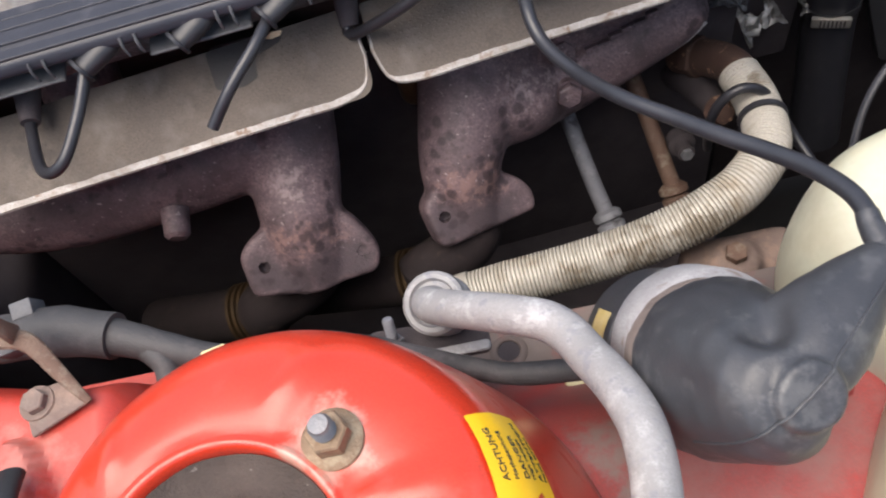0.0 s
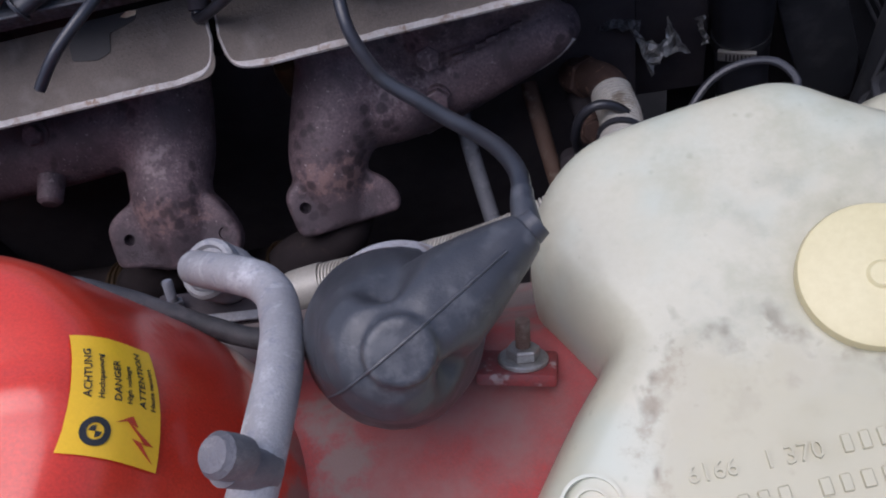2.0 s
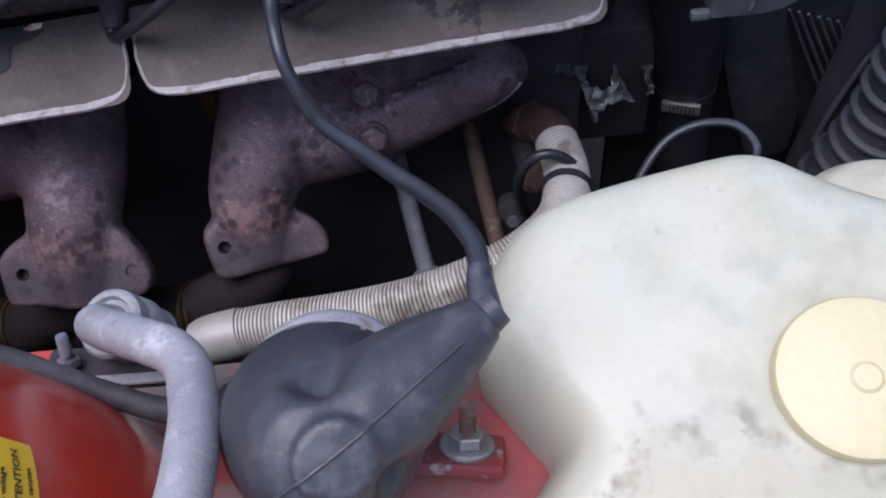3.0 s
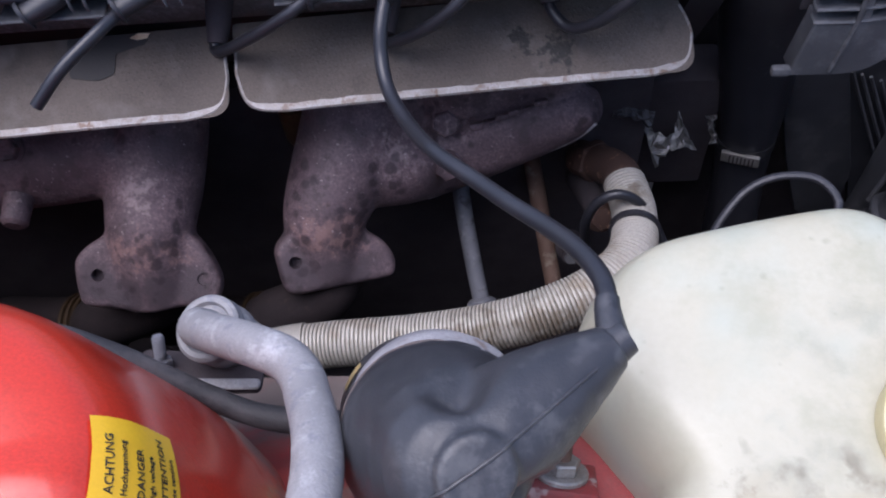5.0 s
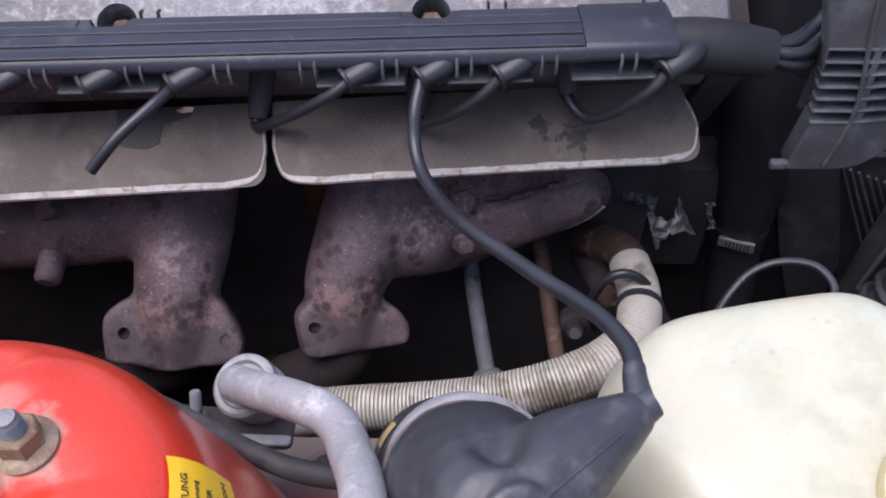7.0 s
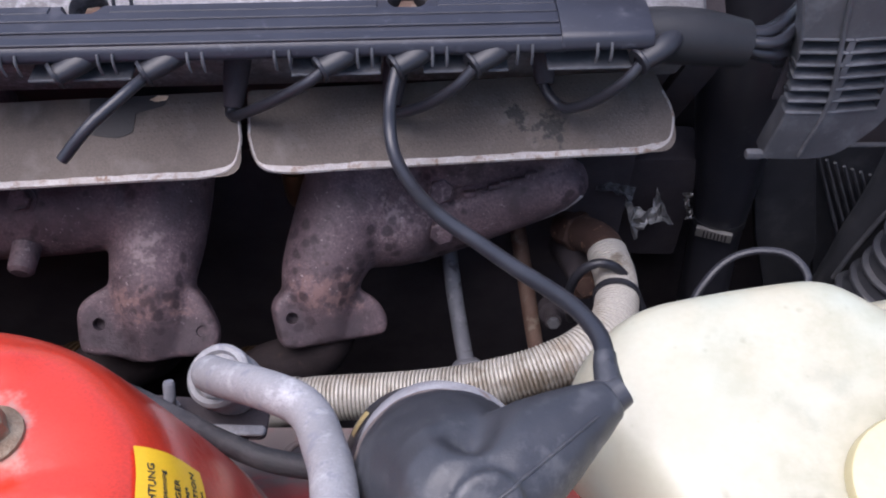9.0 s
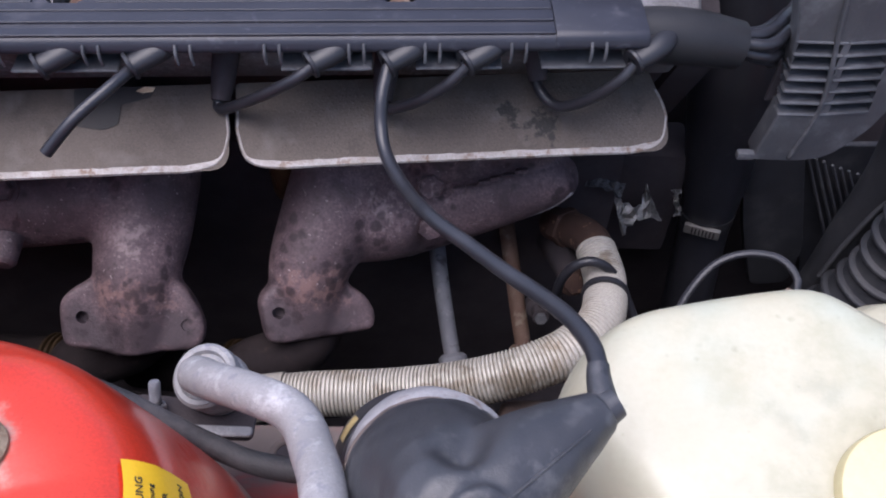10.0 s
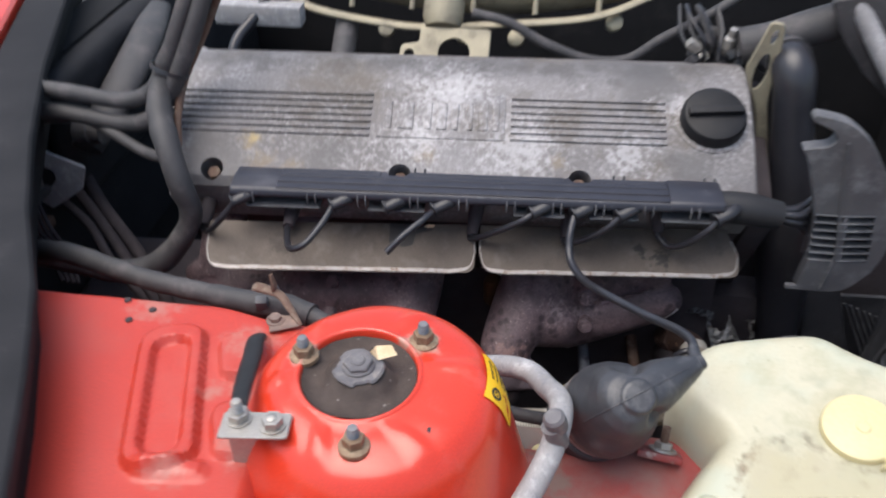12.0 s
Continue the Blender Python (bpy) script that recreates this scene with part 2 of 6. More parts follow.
FLARES = [(-0.060, -0.040, 0.738, 0.020), (-0.042, -0.038, 0.733, 0.018), (-0.030, -0.040, 0.726, 0.014), (-0.186, -0.044, 0.737, 0.016), (-0.170, -0.044, 0.737, 0.017), (-0.152, -0.044, 0.736, 0.015)]
smudge_or_shade(M_IRON, FLARES, (0.285, 0.172, 0.155), 0.60, 150, 1.0, 6.0, 1.1)
smudge_or_shade(M_IRON, [(-0.010, 0.004, 0.765, 0.020), (0.020, 0.012, 0.765, 0.018), (-0.17, -0.02, 0.770, 0.016)], (0.34, 0.265, 0.265), 0.55, 210, 1.3, 6.0, 1.2)
# both flanges darkened; on the rear one this paints its deeper shade
smudge_or_shade(M_IRON, [(-0.079, -0.0545, 0.7165, 0.021), (-0.062, -0.0605, 0.7094, 0.021), (-0.040, -0.0580, 0.7110, 0.021), (-0.020, -0.052, 0.716, 0.021), (-0.203, -0.0560, 0.724, 0.021), (-0.185, -0.0625, 0.716, 0.021), (-0.162, -0.0610, 0.716, 0.021), (-0.142, -0.0580, 0.718, 0.021)], (0.058, 0.043, 0.050), 0.88, 90, 0.35, 4.0, 0.6)
pits(M_IRON, 125, 0.46, (0.034, 0.022, 0.027), 40, 0.80, [(x, y + 0.004, z + 0.006, r * 1.5) for x, y, z, r in FLARES])
pits(M_IRON, 105, 0.46, (0.034, 0.023, 0.028), 24, 0.80)
M_DOWN = mat("sooty exhaust pipe", (0.026, 0.019, 0.020), (0.019, 0.0145, 0.015), 0.85, scale=40, bump=0.6, spots=(0.036, 0.025, 0.022), spot_scale=120, spot_edge=0.62, spot_soft=0.12, spec=0.2)
M_SOOTBRASS = mat("sooty brass", (0.060, 0.036, 0.016), (0.035, 0.022, 0.012), 0.6, 0.3, scale=80, bump=0.3, spec=0.2)
M_STAIN = mat("dark stained steel", (0.016, 0.014, 0.014), (0.026, 0.022, 0.021), 0.6, scale=80, bump=0.2)
M_CHALK = mat("chalky bare alloy", (0.46, 0.445, 0.45), (0.33, 0.315, 0.32), 0.75, scale=45, bump=0.4, spots=(0.22, 0.17, 0.15), spot_scale=95, spot_edge=0.57, spot_soft=0.14)
smudge_or_shade(M_CHALK, [(0.020, -0.232, 0.905, 0.012), (0.005, -0.240, 0.886, 0.010), (0.040, -0.235, 0.905, 0.010)], (0.17, 0.14, 0.125), 0.7, 120, 1.0, 5.0, 1.1)
M_PANEL = mat("dusty red panel paint", (0.52, 0.042, 0.024), (0.46, 0.037, 0.021), 0.46, scale=9, bump=0.05, coat=0.2, dust=(0.45, 0.070, 0.055), dust_scale=9, dust_edge=0.50)
smudge_or_shade(M_PANEL, [(-0.25, -0.25, 0.92, 0.030), (-0.232, -0.30, 0.92, 0.025), (-0.225, -0.35, 0.92, 0.020), (-0.265, -0.375, 0.92, 0.018), (-0.262, -0.30, 0.92, 0.012), (-0.34, -0.21, 0.92, 0.03)], (0.36, 0.22, 0.18), 0.5, 60, 0.7, 4.0, 1.0)
M_PIPE = mat("oxidised grey pipe", (0.27, 0.264, 0.266), (0.34, 0.333, 0.338), 0.7, 0.1, scale=45, bump=0.35, spots=(0.235, 0.235, 0.255), spot_scale=150, spot_edge=0.57, spot_soft=0.10, dust=(0.50, 0.49, 0.50), dust_scale=95, dust_edge=0.53)
M_FLEX = mat("corrugated aluminium hose", (0.55, 0.525, 0.475), (0.46, 0.43, 0.375), 0.5, 0.2, scale=30, bump=0.1, dust=(0.24, 0.185, 0.12), dust_scale=26, dust_edge=0.51)
smudge_or_shade(M_FLEX, [(0.045, -0.115, 0.722, 0.030), (0.080, -0.108, 0.730, 0.026), (0.0, -0.112, 0.710, 0.018), (0.146, -0.010, 0.735, 0.012)], (0.15, 0.115, 0.075), 0.75, 110, 0.9, 5.0, 1.0)
M_SLEEVE = mat("bright sleeve", (0.50, 0.475, 0.43), (0.41, 0.385, 0.34), 0.45, 0.2, scale=50, bump=0.1)
M_TANK = mat("yellowed white plastic", (0.505, 0.484, 0.371), (0.465, 0.437, 0.316), 0.32, scale=7, fine=300, grain=0.97, bump=0.015, spots=(0.41, 0.455, 0.375), spot_scale=18, spot_edge=0.50, spot_soft=0.30, dust=(0.40, 0.36, 0.26), dust_scale=13, dust_edge=0.58)


def add_stain(m):
    """A tide mark with a grimy edge on the tank's near half."""
    nt = m.node_tree
    bsdf = nt.nodes["Principled BSDF"]
    old = bsdf.inputs["Base Color"].links[0].from_socket
    co = nt.nodes.new("ShaderNodeTexCoord").outputs["Object"]
    sep = nt.nodes.new("ShaderNodeSeparateXYZ")
    nt.links.new(co, sep.inputs[0])
    n = nt.nodes.new("ShaderNodeTexNoise")
    n.inputs["Scale"].default_value, n.inputs["Detail"].default_value = 45.0, 2.5
    nt.links.new(co, n.inputs["Vector"])

    def math_node(op, a, c):
        x = nt.nodes.new("ShaderNodeMath")
        x.operation = op
        for s, v in zip(x.inputs, (a, c)):
            if isinstance(v, (int, float)):
                s.default_value = v
            else:
                nt.links.new(v, s)
        return x.outputs[0]
    dx = math_node("SUBTRACT", math_node("SUBTRACT", sep.outputs[0], math_node("MULTIPLY", sep.outputs[1], 0.38)), 0.2352)
    dy = math_node("SUBTRACT", -0.262, sep.outputs[1])
    d = math_node("ADD", math_node("MINIMUM", dx, math_node("MULTIPLY", dy, 0.35)), math_node("MULTIPLY", math_node("SUBTRACT", n.outputs["Fac"], 0.5), 0.030))
    inside = math_node("MINIMUM", 1.0, math_node("MAXIMUM", math_node("MULTIPLY", d, 110.0), 0.0))
    edge = math_node("MAXIMUM", math_node("SUBTRACT", 1.0, math_node("MULTIPLY", math_node("ABSOLUTE", math_node("SUBTRACT", d, 0.003), 0.0), 230.0)), 0.0)
    n2 = nt.nodes.new("ShaderNodeTexNoise")
    n2.inputs["Scale"].default_value, n2.inputs["Detail"].default_value = 120.0, 3.0
    nt.links.new(co, n2.inputs["Vector"])
    blot = math_node("MAXIMUM", math_node("MULTIPLY", math_node("SUBTRACT", n2.outputs["Fac"], 0.44), 5.0), 0.0)
    patch = math_node("MULTIPLY", edge, math_node("MINIMUM", blot, 1.0))
    for fac, colour, k in ((inside, (0.36, 0.325, 0.215), 0.70), (patch, (0.13, 0.108, 0.066), 0.80)):
        x = nt.nodes.new("ShaderNodeMix")
        x.data_type = "RGBA"
        nt.links.new(math_node("MULTIPLY", fac, k), x.inputs[0])
        nt.links.new(old, x.inputs[6])
        x.inputs[7].default_value = (*colour, 1)
        old = x.outputs[2]
    nt.links.new(old, bsdf.inputs["Base Color"])


add_stain(M_TANK)
smudge_or_shade(M_TANK, [(0.155, -0.292, 0.885, 0.014), (0.172, -0.285, 0.886, 0.006), (0.205, -0.296, 0.885, 0.005), (0.180, -0.300, 0.885, 0.004)], (0.22, 0.19, 0.13), 0.45, 90, 0.9, 3.0, 1.3)
smudge_or_shade(M_TANK, [(0.175, -0.250, 0.892, 0.030), (0.245, -0.25, 0.896, 0.030), (0.2105, -0.215, 0.898, 0.030), (0.21, -0.285, 0.888, 0.030), (0.15, -0.20, 0.897, 0.03), (0.195, -0.18, 0.90, 0.03)], (0.33, 0.32, 0.215), 0.55, 55, 0.9, 4.0, 1.4)
smudge_or_shade(M_TANK, [(0.2105, -0.25, 0.8925, 0.043)], (0.27, 0.255, 0.165), 0.45, 60, 0.25, 4.0, 0.6)
smudge_or_shade(M_TANK, [(0.170, -0.225, 0.893, 0.016), (0.186, -0.205, 0.896, 0.012), (0.150, -0.262, 0.888, 0.016), (0.172, -0.262, 0.890, 0.010), (0.225, -0.200, 0.897, 0.016)], (0.27, 0.265, 0.19), 0.45, 75, 1.1, 5.0, 1.3)
smudge_or_shade(M_TANK, [(0.14, -0.19, 0.88, 0.05), (0.25, -0.17, 0.88, 0.05), (0.12, -0.25, 0.86, 0.03)], (0.44, 0.41, 0.29), 0.5, 30, 0.6, 3.0, 1.5)
smudge_or_shade(M_TANK, [(0.088, -0.185, 0.800, 0.018), (0.092, -0.205, 0.795, 0.016), (0.095, -0.165, 0.795, 0.016)], (0.22, 0.33, 0.30), 0.45, 60, 0.8, 4.0, 1.2)
smudge_or_shade(M_TANK, [(0.162, -0.305, 0.884, 0.040), (0.150, -0.325, 0.880, 0.034), (0.190, -0.318, 0.882, 0.036)], (0.40, 0.365, 0.235), 0.55, 40, 0.35, 4.0, 0.5)
smudge_or_shade(M_TANK, [(0.134, -0.2690, 0.886, 0.007), (0.131, -0.278, 0.885, 0.008), (0.125, -0.287, 0.884, 0.008), (0.119, -0.296, 0.883, 0.009), (0.119, -0.306, 0.881, 0.008), (0.123, -0.316, 0.880, 0.007)], (0.23, 0.185, 0.115), 0.62, 150, 1.0, 6.0, 1.2)
pits(M_TANK, 95, 0.10, (0.17, 0.15, 0.09), 30, 0.35)
M_CAP = mat("cream plastic cap", (0.60, 0.530, 0.30), (0.56, 0.485, 0.26), 0.42, scale=18, fine=300, grain=0.95, bump=0.02, dust=(0.55, 0.44, 0.26), dust_scale=40, dust_edge=0.7)
M_GRIME = mat("red-grey grime", (0.155, 0.120, 0.108), (0.21, 0.165, 0.145), 0.9, scale=60, bump=0.5, dust=(0.09, 0.075, 0.068), dust_scale=40, dust_edge=0.56)
M_RUST = mat("rusty steel", (0.125, 0.068, 0.048), (0.165, 0.105, 0.078), 0.75, 0.25, scale=70, bump=0.5, dust=(0.30, 0.255, 0.20), dust_scale=75, dust_edge=0.53)
M_TUBE = mat("blue-grey oxidised tube", (0.155, 0.160, 0.185), (0.225, 0.228, 0.250), 0.7, 0.1, scale=60, bump=0.4, spots=(0.07, 0.068, 0.075), spot_scale=110, spot_edge=0.58, spot_soft=0.12, dust=(0.33, 0.325, 0.335), dust_scale=90, dust_edge=0.58)
M_REDRUST = mat("dark red rust", (0.050, 0.025, 0.020), (0.074, 0.040, 0.029), 0.8, 0.1, scale=90, bump=0.6, spots=(0.20, 0.12, 0.08), spot_scale=160, spot_edge=0.62)
M_DUSTRUST = mat("dust-caked brown steel", (0.15, 0.10, 0.085), (0.21, 0.155, 0.13), 0.85, scale=90, bump=0.5, dust=(0.28, 0.19, 0.15), dust_scale=60, dust_edge=0.5)
M_ZINC = mat("dull zinc", (0.46, 0.44, 0.41), (0.38, 0.36, 0.33), 0.45, 0.7, scale=150, bump=0.3, dust=(0.30, 0.20, 0.12), dust_scale=140, dust_edge=0.62)
M_DARK = mat("sooty black metal", (0.052, 0.045, 0.049), (0.072, 0.062, 0.066), 0.85, scale=40, bump=0.4, spec=0.08)
M_BLACK = mat("black moulded plastic", (0.017, 0.0175, 0.020), (0.026, 0.026, 0.029), 0.5, scale=30, bump=0.15, dust=(0.048, 0.046, 0.047), dust_scale=35, dust_edge=0.58, spec=0.3)
M_VENT = mat("greyed black plastic", (0.064, 0.065, 0.072), (0.094, 0.095, 0.102), 0.55, scale=30, bump=0.3, dust=(0.16, 0.16, 0.168), dust_scale=40, dust_edge=0.5)
M_YELLOW = mat("yellow sticker", (0.92, 0.54, 0.018), (0.88, 0.50, 0.018), 0.4, scale=60, grain=0.95, bump=0.03)
M_LABEL = mat("faded yellow label", (0.55, 0.40, 0.12), (0.62, 0.50, 0.25), 0.5, scale=200, bump=0.05)
M_PRINT = mat("black print", (0.03, 0.03, 0.03), rough=0.5)
M_PRINT_RED = mat("red print", (0.65, 0.06, 0.02), rough=0.5)
M_SHROUD = mat("dusty grey-black moulding", (0.034, 0.035, 0.040), (0.050, 0.051, 0.057), 0.5, scale=30, bump=0.2, dust=(0.085, 0.084, 0.088), dust_scale=28, dust_edge=0.53, spec=0.35)
M_CUP = mat("dirty strut cup", (0.052, 0.040, 0.035), (0.085, 0.066, 0.058), 0.65, scale=70, bump=0.7, spots=(0.22, 0.20, 0.18), spot_scale=170, spot_edge=0.68, spot_soft=0.05, spec=0.2)
M_INTAKE = mat("varnished cast alloy", (0.38, 0.335, 0.235), (0.29, 0.26, 0.19), 0.5, 0.3, scale=30, bump=0.4, dust=(0.19, 0.165, 0.125), dust_scale=30, dust_edge=0.52)
M_HUB = mat("dusty lilac-grey steel", (0.12, 0.115, 0.125), (0.19, 0.18, 0.185), 0.6, 0.3, scale=90, bump=0.5, dust=(0.30, 0.27, 0.25), dust_scale=90, dust_edge=0.56)
M_STUD = mat("dull blue-grey stud", (0.17, 0.17, 0.19), (0.24, 0.235, 0.24), 0.5, 0.5, scale=150, bump=0.3)
M_NUT = mat("dusty brown nut", (0.20, 0.125, 0.075), (0.29, 0.20, 0.13), 0.6, 0.35, scale=140, bump=0.4, dust=(0.42, 0.35, 0.25), dust_scale=130, dust_edge=0.52)
M_SEAL = mat("greyed rubber seal", (0.016, 0.0165, 0.019), (0.026, 0.026, 0.029), 0.8, scale=20, bump=0.2, spec=0.2, dust=(0.055, 0.052, 0.056), dust_scale=20, dust_edge=0.60)
M_FOIL = mat("crumpled bright alloy", (0.45, 0.44, 0.43), (0.20, 0.195, 0.19), 0.42, 0.7, scale=90, fine=260, bump=1.0)
M_BRASS = mat("tarnished brass", (0.13, 0.075, 0.032), (0.09, 0.05, 0.026), 0.5, 0.5, scale=80, bump=0.3)
M_CHIP = mat("chipped red paint", (0.30, 0.035, 0.032), (0.20, 0.060, 0.055), 0.55, scale=60, bump=0.3, spots=(0.32, 0.24, 0.22), spot_scale=130, spot_edge=0.59, spot_soft=0.08, dust=(0.16, 0.12, 0.11), dust_scale=60, dust_edge=0.56)
M_OILCAP = mat("worn black cap plastic", (0.010, 0.0102, 0.012), (0.015, 0.015, 0.017), 0.5, scale=40, bump=0.15, spec=0.25, dust=(0.035, 0.035, 0.037), dust_scale=50, dust_edge=0.62)
M_ASPHALT = mat("asphalt", (0.05, 0.05, 0.052), (0.065, 0.064, 0.064), 0.9, scale=8, fine=300, bump=1.0)
M_LEAF = mat("dry leaf", (0.75, 0.60, 0.40), (0.65, 0.47, 0.28), 0.7, scale=120, bump=0.4)
M_WALLDARK = mat("black painted bulkhead", (0.012, 0.012, 0.013), (0.018, 0.0175, 0.0185), 0.7, scale=12, bump=0.3, dust=(0.032, 0.030, 0.029), dust_scale=14, dust_edge=0.55, spec=0.15)


# ---- building helpers ----
def mesh_of(name, bm, material, smooth=35.0):
    me = bpy.data.meshes.new(name)
    bmesh.ops.recalc_face_normals(bm, faces=bm.faces)
    bm.to_mesh(me)
    bm.free()
    me.materials.append(material)
    if smooth:
        for p in me.polygons:
            p.use_smooth = True
        me.set_sharp_from_angle(angle=radians(smooth))
    return me


def thing(name, at, label, category, group="", kind=""):
    ob = new(name)
    ob.location = at
    ob.empty_display_size = 0.02
    return tagged(ob, label, category, group, kind)


def part(name, bm, material, parent=None, label="", smooth=35.0):
    ob = new(name, mesh_of(name, bm, material, smooth))
    if parent is not None:
        ob.parent = parent
        if parent.data is None:
            ob.matrix_parent_inverse = Matrix.Translation(-Vector(parent.location))
    return tagged(ob, label)


def solo(name, bm, material, label, category, group="", kind="", smooth=35.0):
    return tagged(part(name, bm, material, None, "", smooth), label, category, group, kind)


def spline(pts, step):
    """Points evenly along a Catmull-Rom curve; each entry keeps extra values such as a radius."""
    P = [np.array(p, float) for p in pts]
    P = [2 * P[0] - P[1]] + P + [2 * P[-1] - P[-2]]
    dense = []
    for i in range(1, len(P) - 2):
        a, b, c, d = P[i - 1:i + 3]
        for k in range(24):
            t = k / 24
            dense.append(0.5 * (2 * b + (c - a) * t + (2 * a - 5 * b + 4 * c - d) * t * t + (3 * b - a - 3 * c + d) * t ** 3))
    dense.append(P[-2])
    D = np.array(dense)
    L = np.r_[0, np.cumsum(np.linalg.norm(np.diff(D[:, :3], axis=0), axis=1))]
    n = max(2, int(L[-1] / step) + 1)
    s = np.linspace(0, L[-1], n)
    return np.stack([np.interp(s, L, D[:, k]) for k in range(D.shape[1])], 1)


def tube(pts, r, n=16, step=0.004, ribs=None, wobble=0.0, bm=None, flat=1.0):
    """A pipe along a curve; r one radius or one for each point; ribs: (pitch, depth)."""
    rs = [r] * len(pts) if isinstance(r, (int, float)) else list(r)
    Q = spline([(*p, q) for p, q in zip(pts, rs)], ribs[0] / 4 if ribs else step)
    bm = bm or bmesh.new()
    up, rings = None, []
    for i in range(len(Q)):
        d = Vector(Q[min(i + 1, len(Q) - 1)][:3]) - Vector(Q[max(i - 1, 0)][:3])
        d.normalize()
        if up is None:
            up = Vector((0, 0, 1)) if abs(d.z) < 0.9 else Vector((1, 0, 0))
        side = d.cross(up).normalized()
        up = side.cross(d).normalized()
        rad = Q[i][3]
        if ribs:
            rad += ribs[1] * ((0, 0.92, 1, 0.92)[i % 4] - 0.7)
        if wobble:
            rad *= 1 + wobble * noise.noise(Vector(Q[i][:3]) * 90)
        c = Vector(Q[i][:3])
        rings.append([bm.verts.new(c + (side * math.cos(a) + up * math.sin(a) * flat) * rad) for a in [2 * math.pi * k / n for k in range(n)]])
    for a, b in zip(rings, rings[1:]):
        for k in range(n):
            bm.faces.new((a[k], a[(k + 1) % n], b[(k + 1) % n], b[k]))
    bm.faces.new(rings[0][::-1])
    bm.faces.new(rings[-1])
    return bm


def axis_frame(at, axis, roll=0.0):
    q = Vector(axis).normalized().to_track_quat("Z", "Y").to_matrix().to_4x4()
    return Matrix.Translation(at) @ q @ Matrix.Rotation(radians(roll), 4, "Z")


def lathe(profile, m, n=32, bm=None, shape=None):
    """Turns (radius, height) pairs about the z axis of the frame m. shape(angle, r, h) may shift a point."""
    bm = bm or bmesh.new()
    rings = []
    for r, h in profile:
        if r <= 1e-6:
            rings.append([bm.verts.new(m @ Vector((0, 0, h)))])
            continue
        ring = []
        for k in range(n):
            a = 2 * math.pi * k / n
            rr, hh = shape(a, r, h) if shape else (r, h)
            ring.append(bm.verts.new(m @ Vector((rr * math.cos(a), rr * math.sin(a), hh))))
        rings.append(ring)
    for a, b in zip(rings, rings[1:]):
        for k in range(n):
            q = [a[k % len(a)], a[(k + 1) % len(a)], b[(k + 1) % len(b)], b[k % len(b)]]
            q = list(dict.fromkeys(q))
            if len(q) > 2:
                bm.faces.new(q)
    return bm


def rounded(pts, radius, n=6):
    """A polygon with its corners rounded; radius one value or one for each corner."""
    out, k = [], len(pts)
    for i in range(k):
        p, a, b = Vector(pts[i]), Vector(pts[i - 1]), Vector(pts[(i + 1) % k])
        r = radius[i] if isinstance(radius, (list, tuple)) else radius
        da, db = (a - p), (b - p)
        r = min(r, da.length * 0.48, db.length * 0.48)
        s, e = p + da.normalized() * r, p + db.normalized() * r
        for j in range(n + 1):
            t = j / n
            out.append(tuple((1 - t) ** 2 * s + 2 * t * (1 - t) * p + t * t * e))
    return out


def prism(outline, h, m, bevel=0.0, segs=2, bm=None):
    """An outline in the xy plane of the frame m, raised from 0 to h."""
    b2 = bmesh.new()
    v = [b2.verts.new((x, y, 0)) for x, y in outline]
    f = b2.faces.new(v)
    top = bmesh.ops.extrude_face_region(b2, geom=[f])
    bmesh.ops.translate(b2, verts=[g for g in top["geom"] if isinstance(g, bmesh.types.BMVert)], vec=(0, 0, h))
    bmesh.ops.recalc_face_normals(b2, faces=b2.faces)
    if bevel:
        edges = [e for e in b2.edges if abs(e.verts[0].co.z - e.verts[1].co.z) < 1e-7]
        bmesh.ops.bevel(b2, geom=edges, offset=bevel, segments=segs, profile=0.6, affect="EDGES")
    bmesh.ops.transform(b2, matrix=m, verts=b2.verts)
    return joined([b2], bm)


def joined(bms, into=None):
    into = into or bmesh.new()
    for b in bms:
        me = bpy.data.meshes.new("t")
        b.to_mesh(me)
        b.free()
        into.from_mesh(me)
        bpy.data.meshes.remove(me)
    return into


def block(a, b, m=None, bevel=0.002, segs=2, bm=None):
    b2 = bmesh.new()
    bmesh.ops.create_cube(b2, size=1)
    a, b = Vector(a), Vector(b)
    for v in b2.verts:
        v.co = Vector([(a[k] + b[k]) / 2 + v.co[k] * (b[k] - a[k]) for k in range(3)])
    if bevel:
        bmesh.ops.bevel(b2, geom=list(b2.edges), offset=bevel, segments=segs, profile=0.6, affect="EDGES")
    if m is not None:
        bmesh.ops.transform(b2, matrix=m, verts=b2.verts)
    return joined([b2], bm)


def baked(bm, voxel=0.0, cutter=None):
    """The mesh after melting it into voxels of that size, or after taking a cutter out of it."""
    me = bpy.data.meshes.new("t")
    bmesh.ops.recalc_face_normals(bm, faces=bm.faces)
    bm.to_mesh(me)
    bm.free()
    ob = new("t", me)
    if voxel:
        md = ob.modifiers.new("melt", "REMESH")
        md.mode, md.voxel_size = "VOXEL", voxel
    if cutter:
        md = ob.modifiers.new("cut", "BOOLEAN")
        md.operation, md.object = "DIFFERENCE", cutter
    dg = bpy.context.evaluated_depsgraph_get()
    dg.update()
    out = bpy.data.meshes.new_from_object(ob.evaluated_get(dg))
    res = bmesh.new()
    res.from_mesh(out)
    bpy.data.objects.remove(ob)
    return res


def blob(bms, voxel=0.003, smooth=3):
    """Closed bodies melted into one cast or blow-moulded skin."""
    bm = baked(joined(bms), voxel)
    for _ in range(smooth):
        bmesh.ops.smooth_vert(bm, verts=bm.verts, factor=0.5, use_axis_x=True, use_axis_y=True, use_axis_z=True)
    return bm


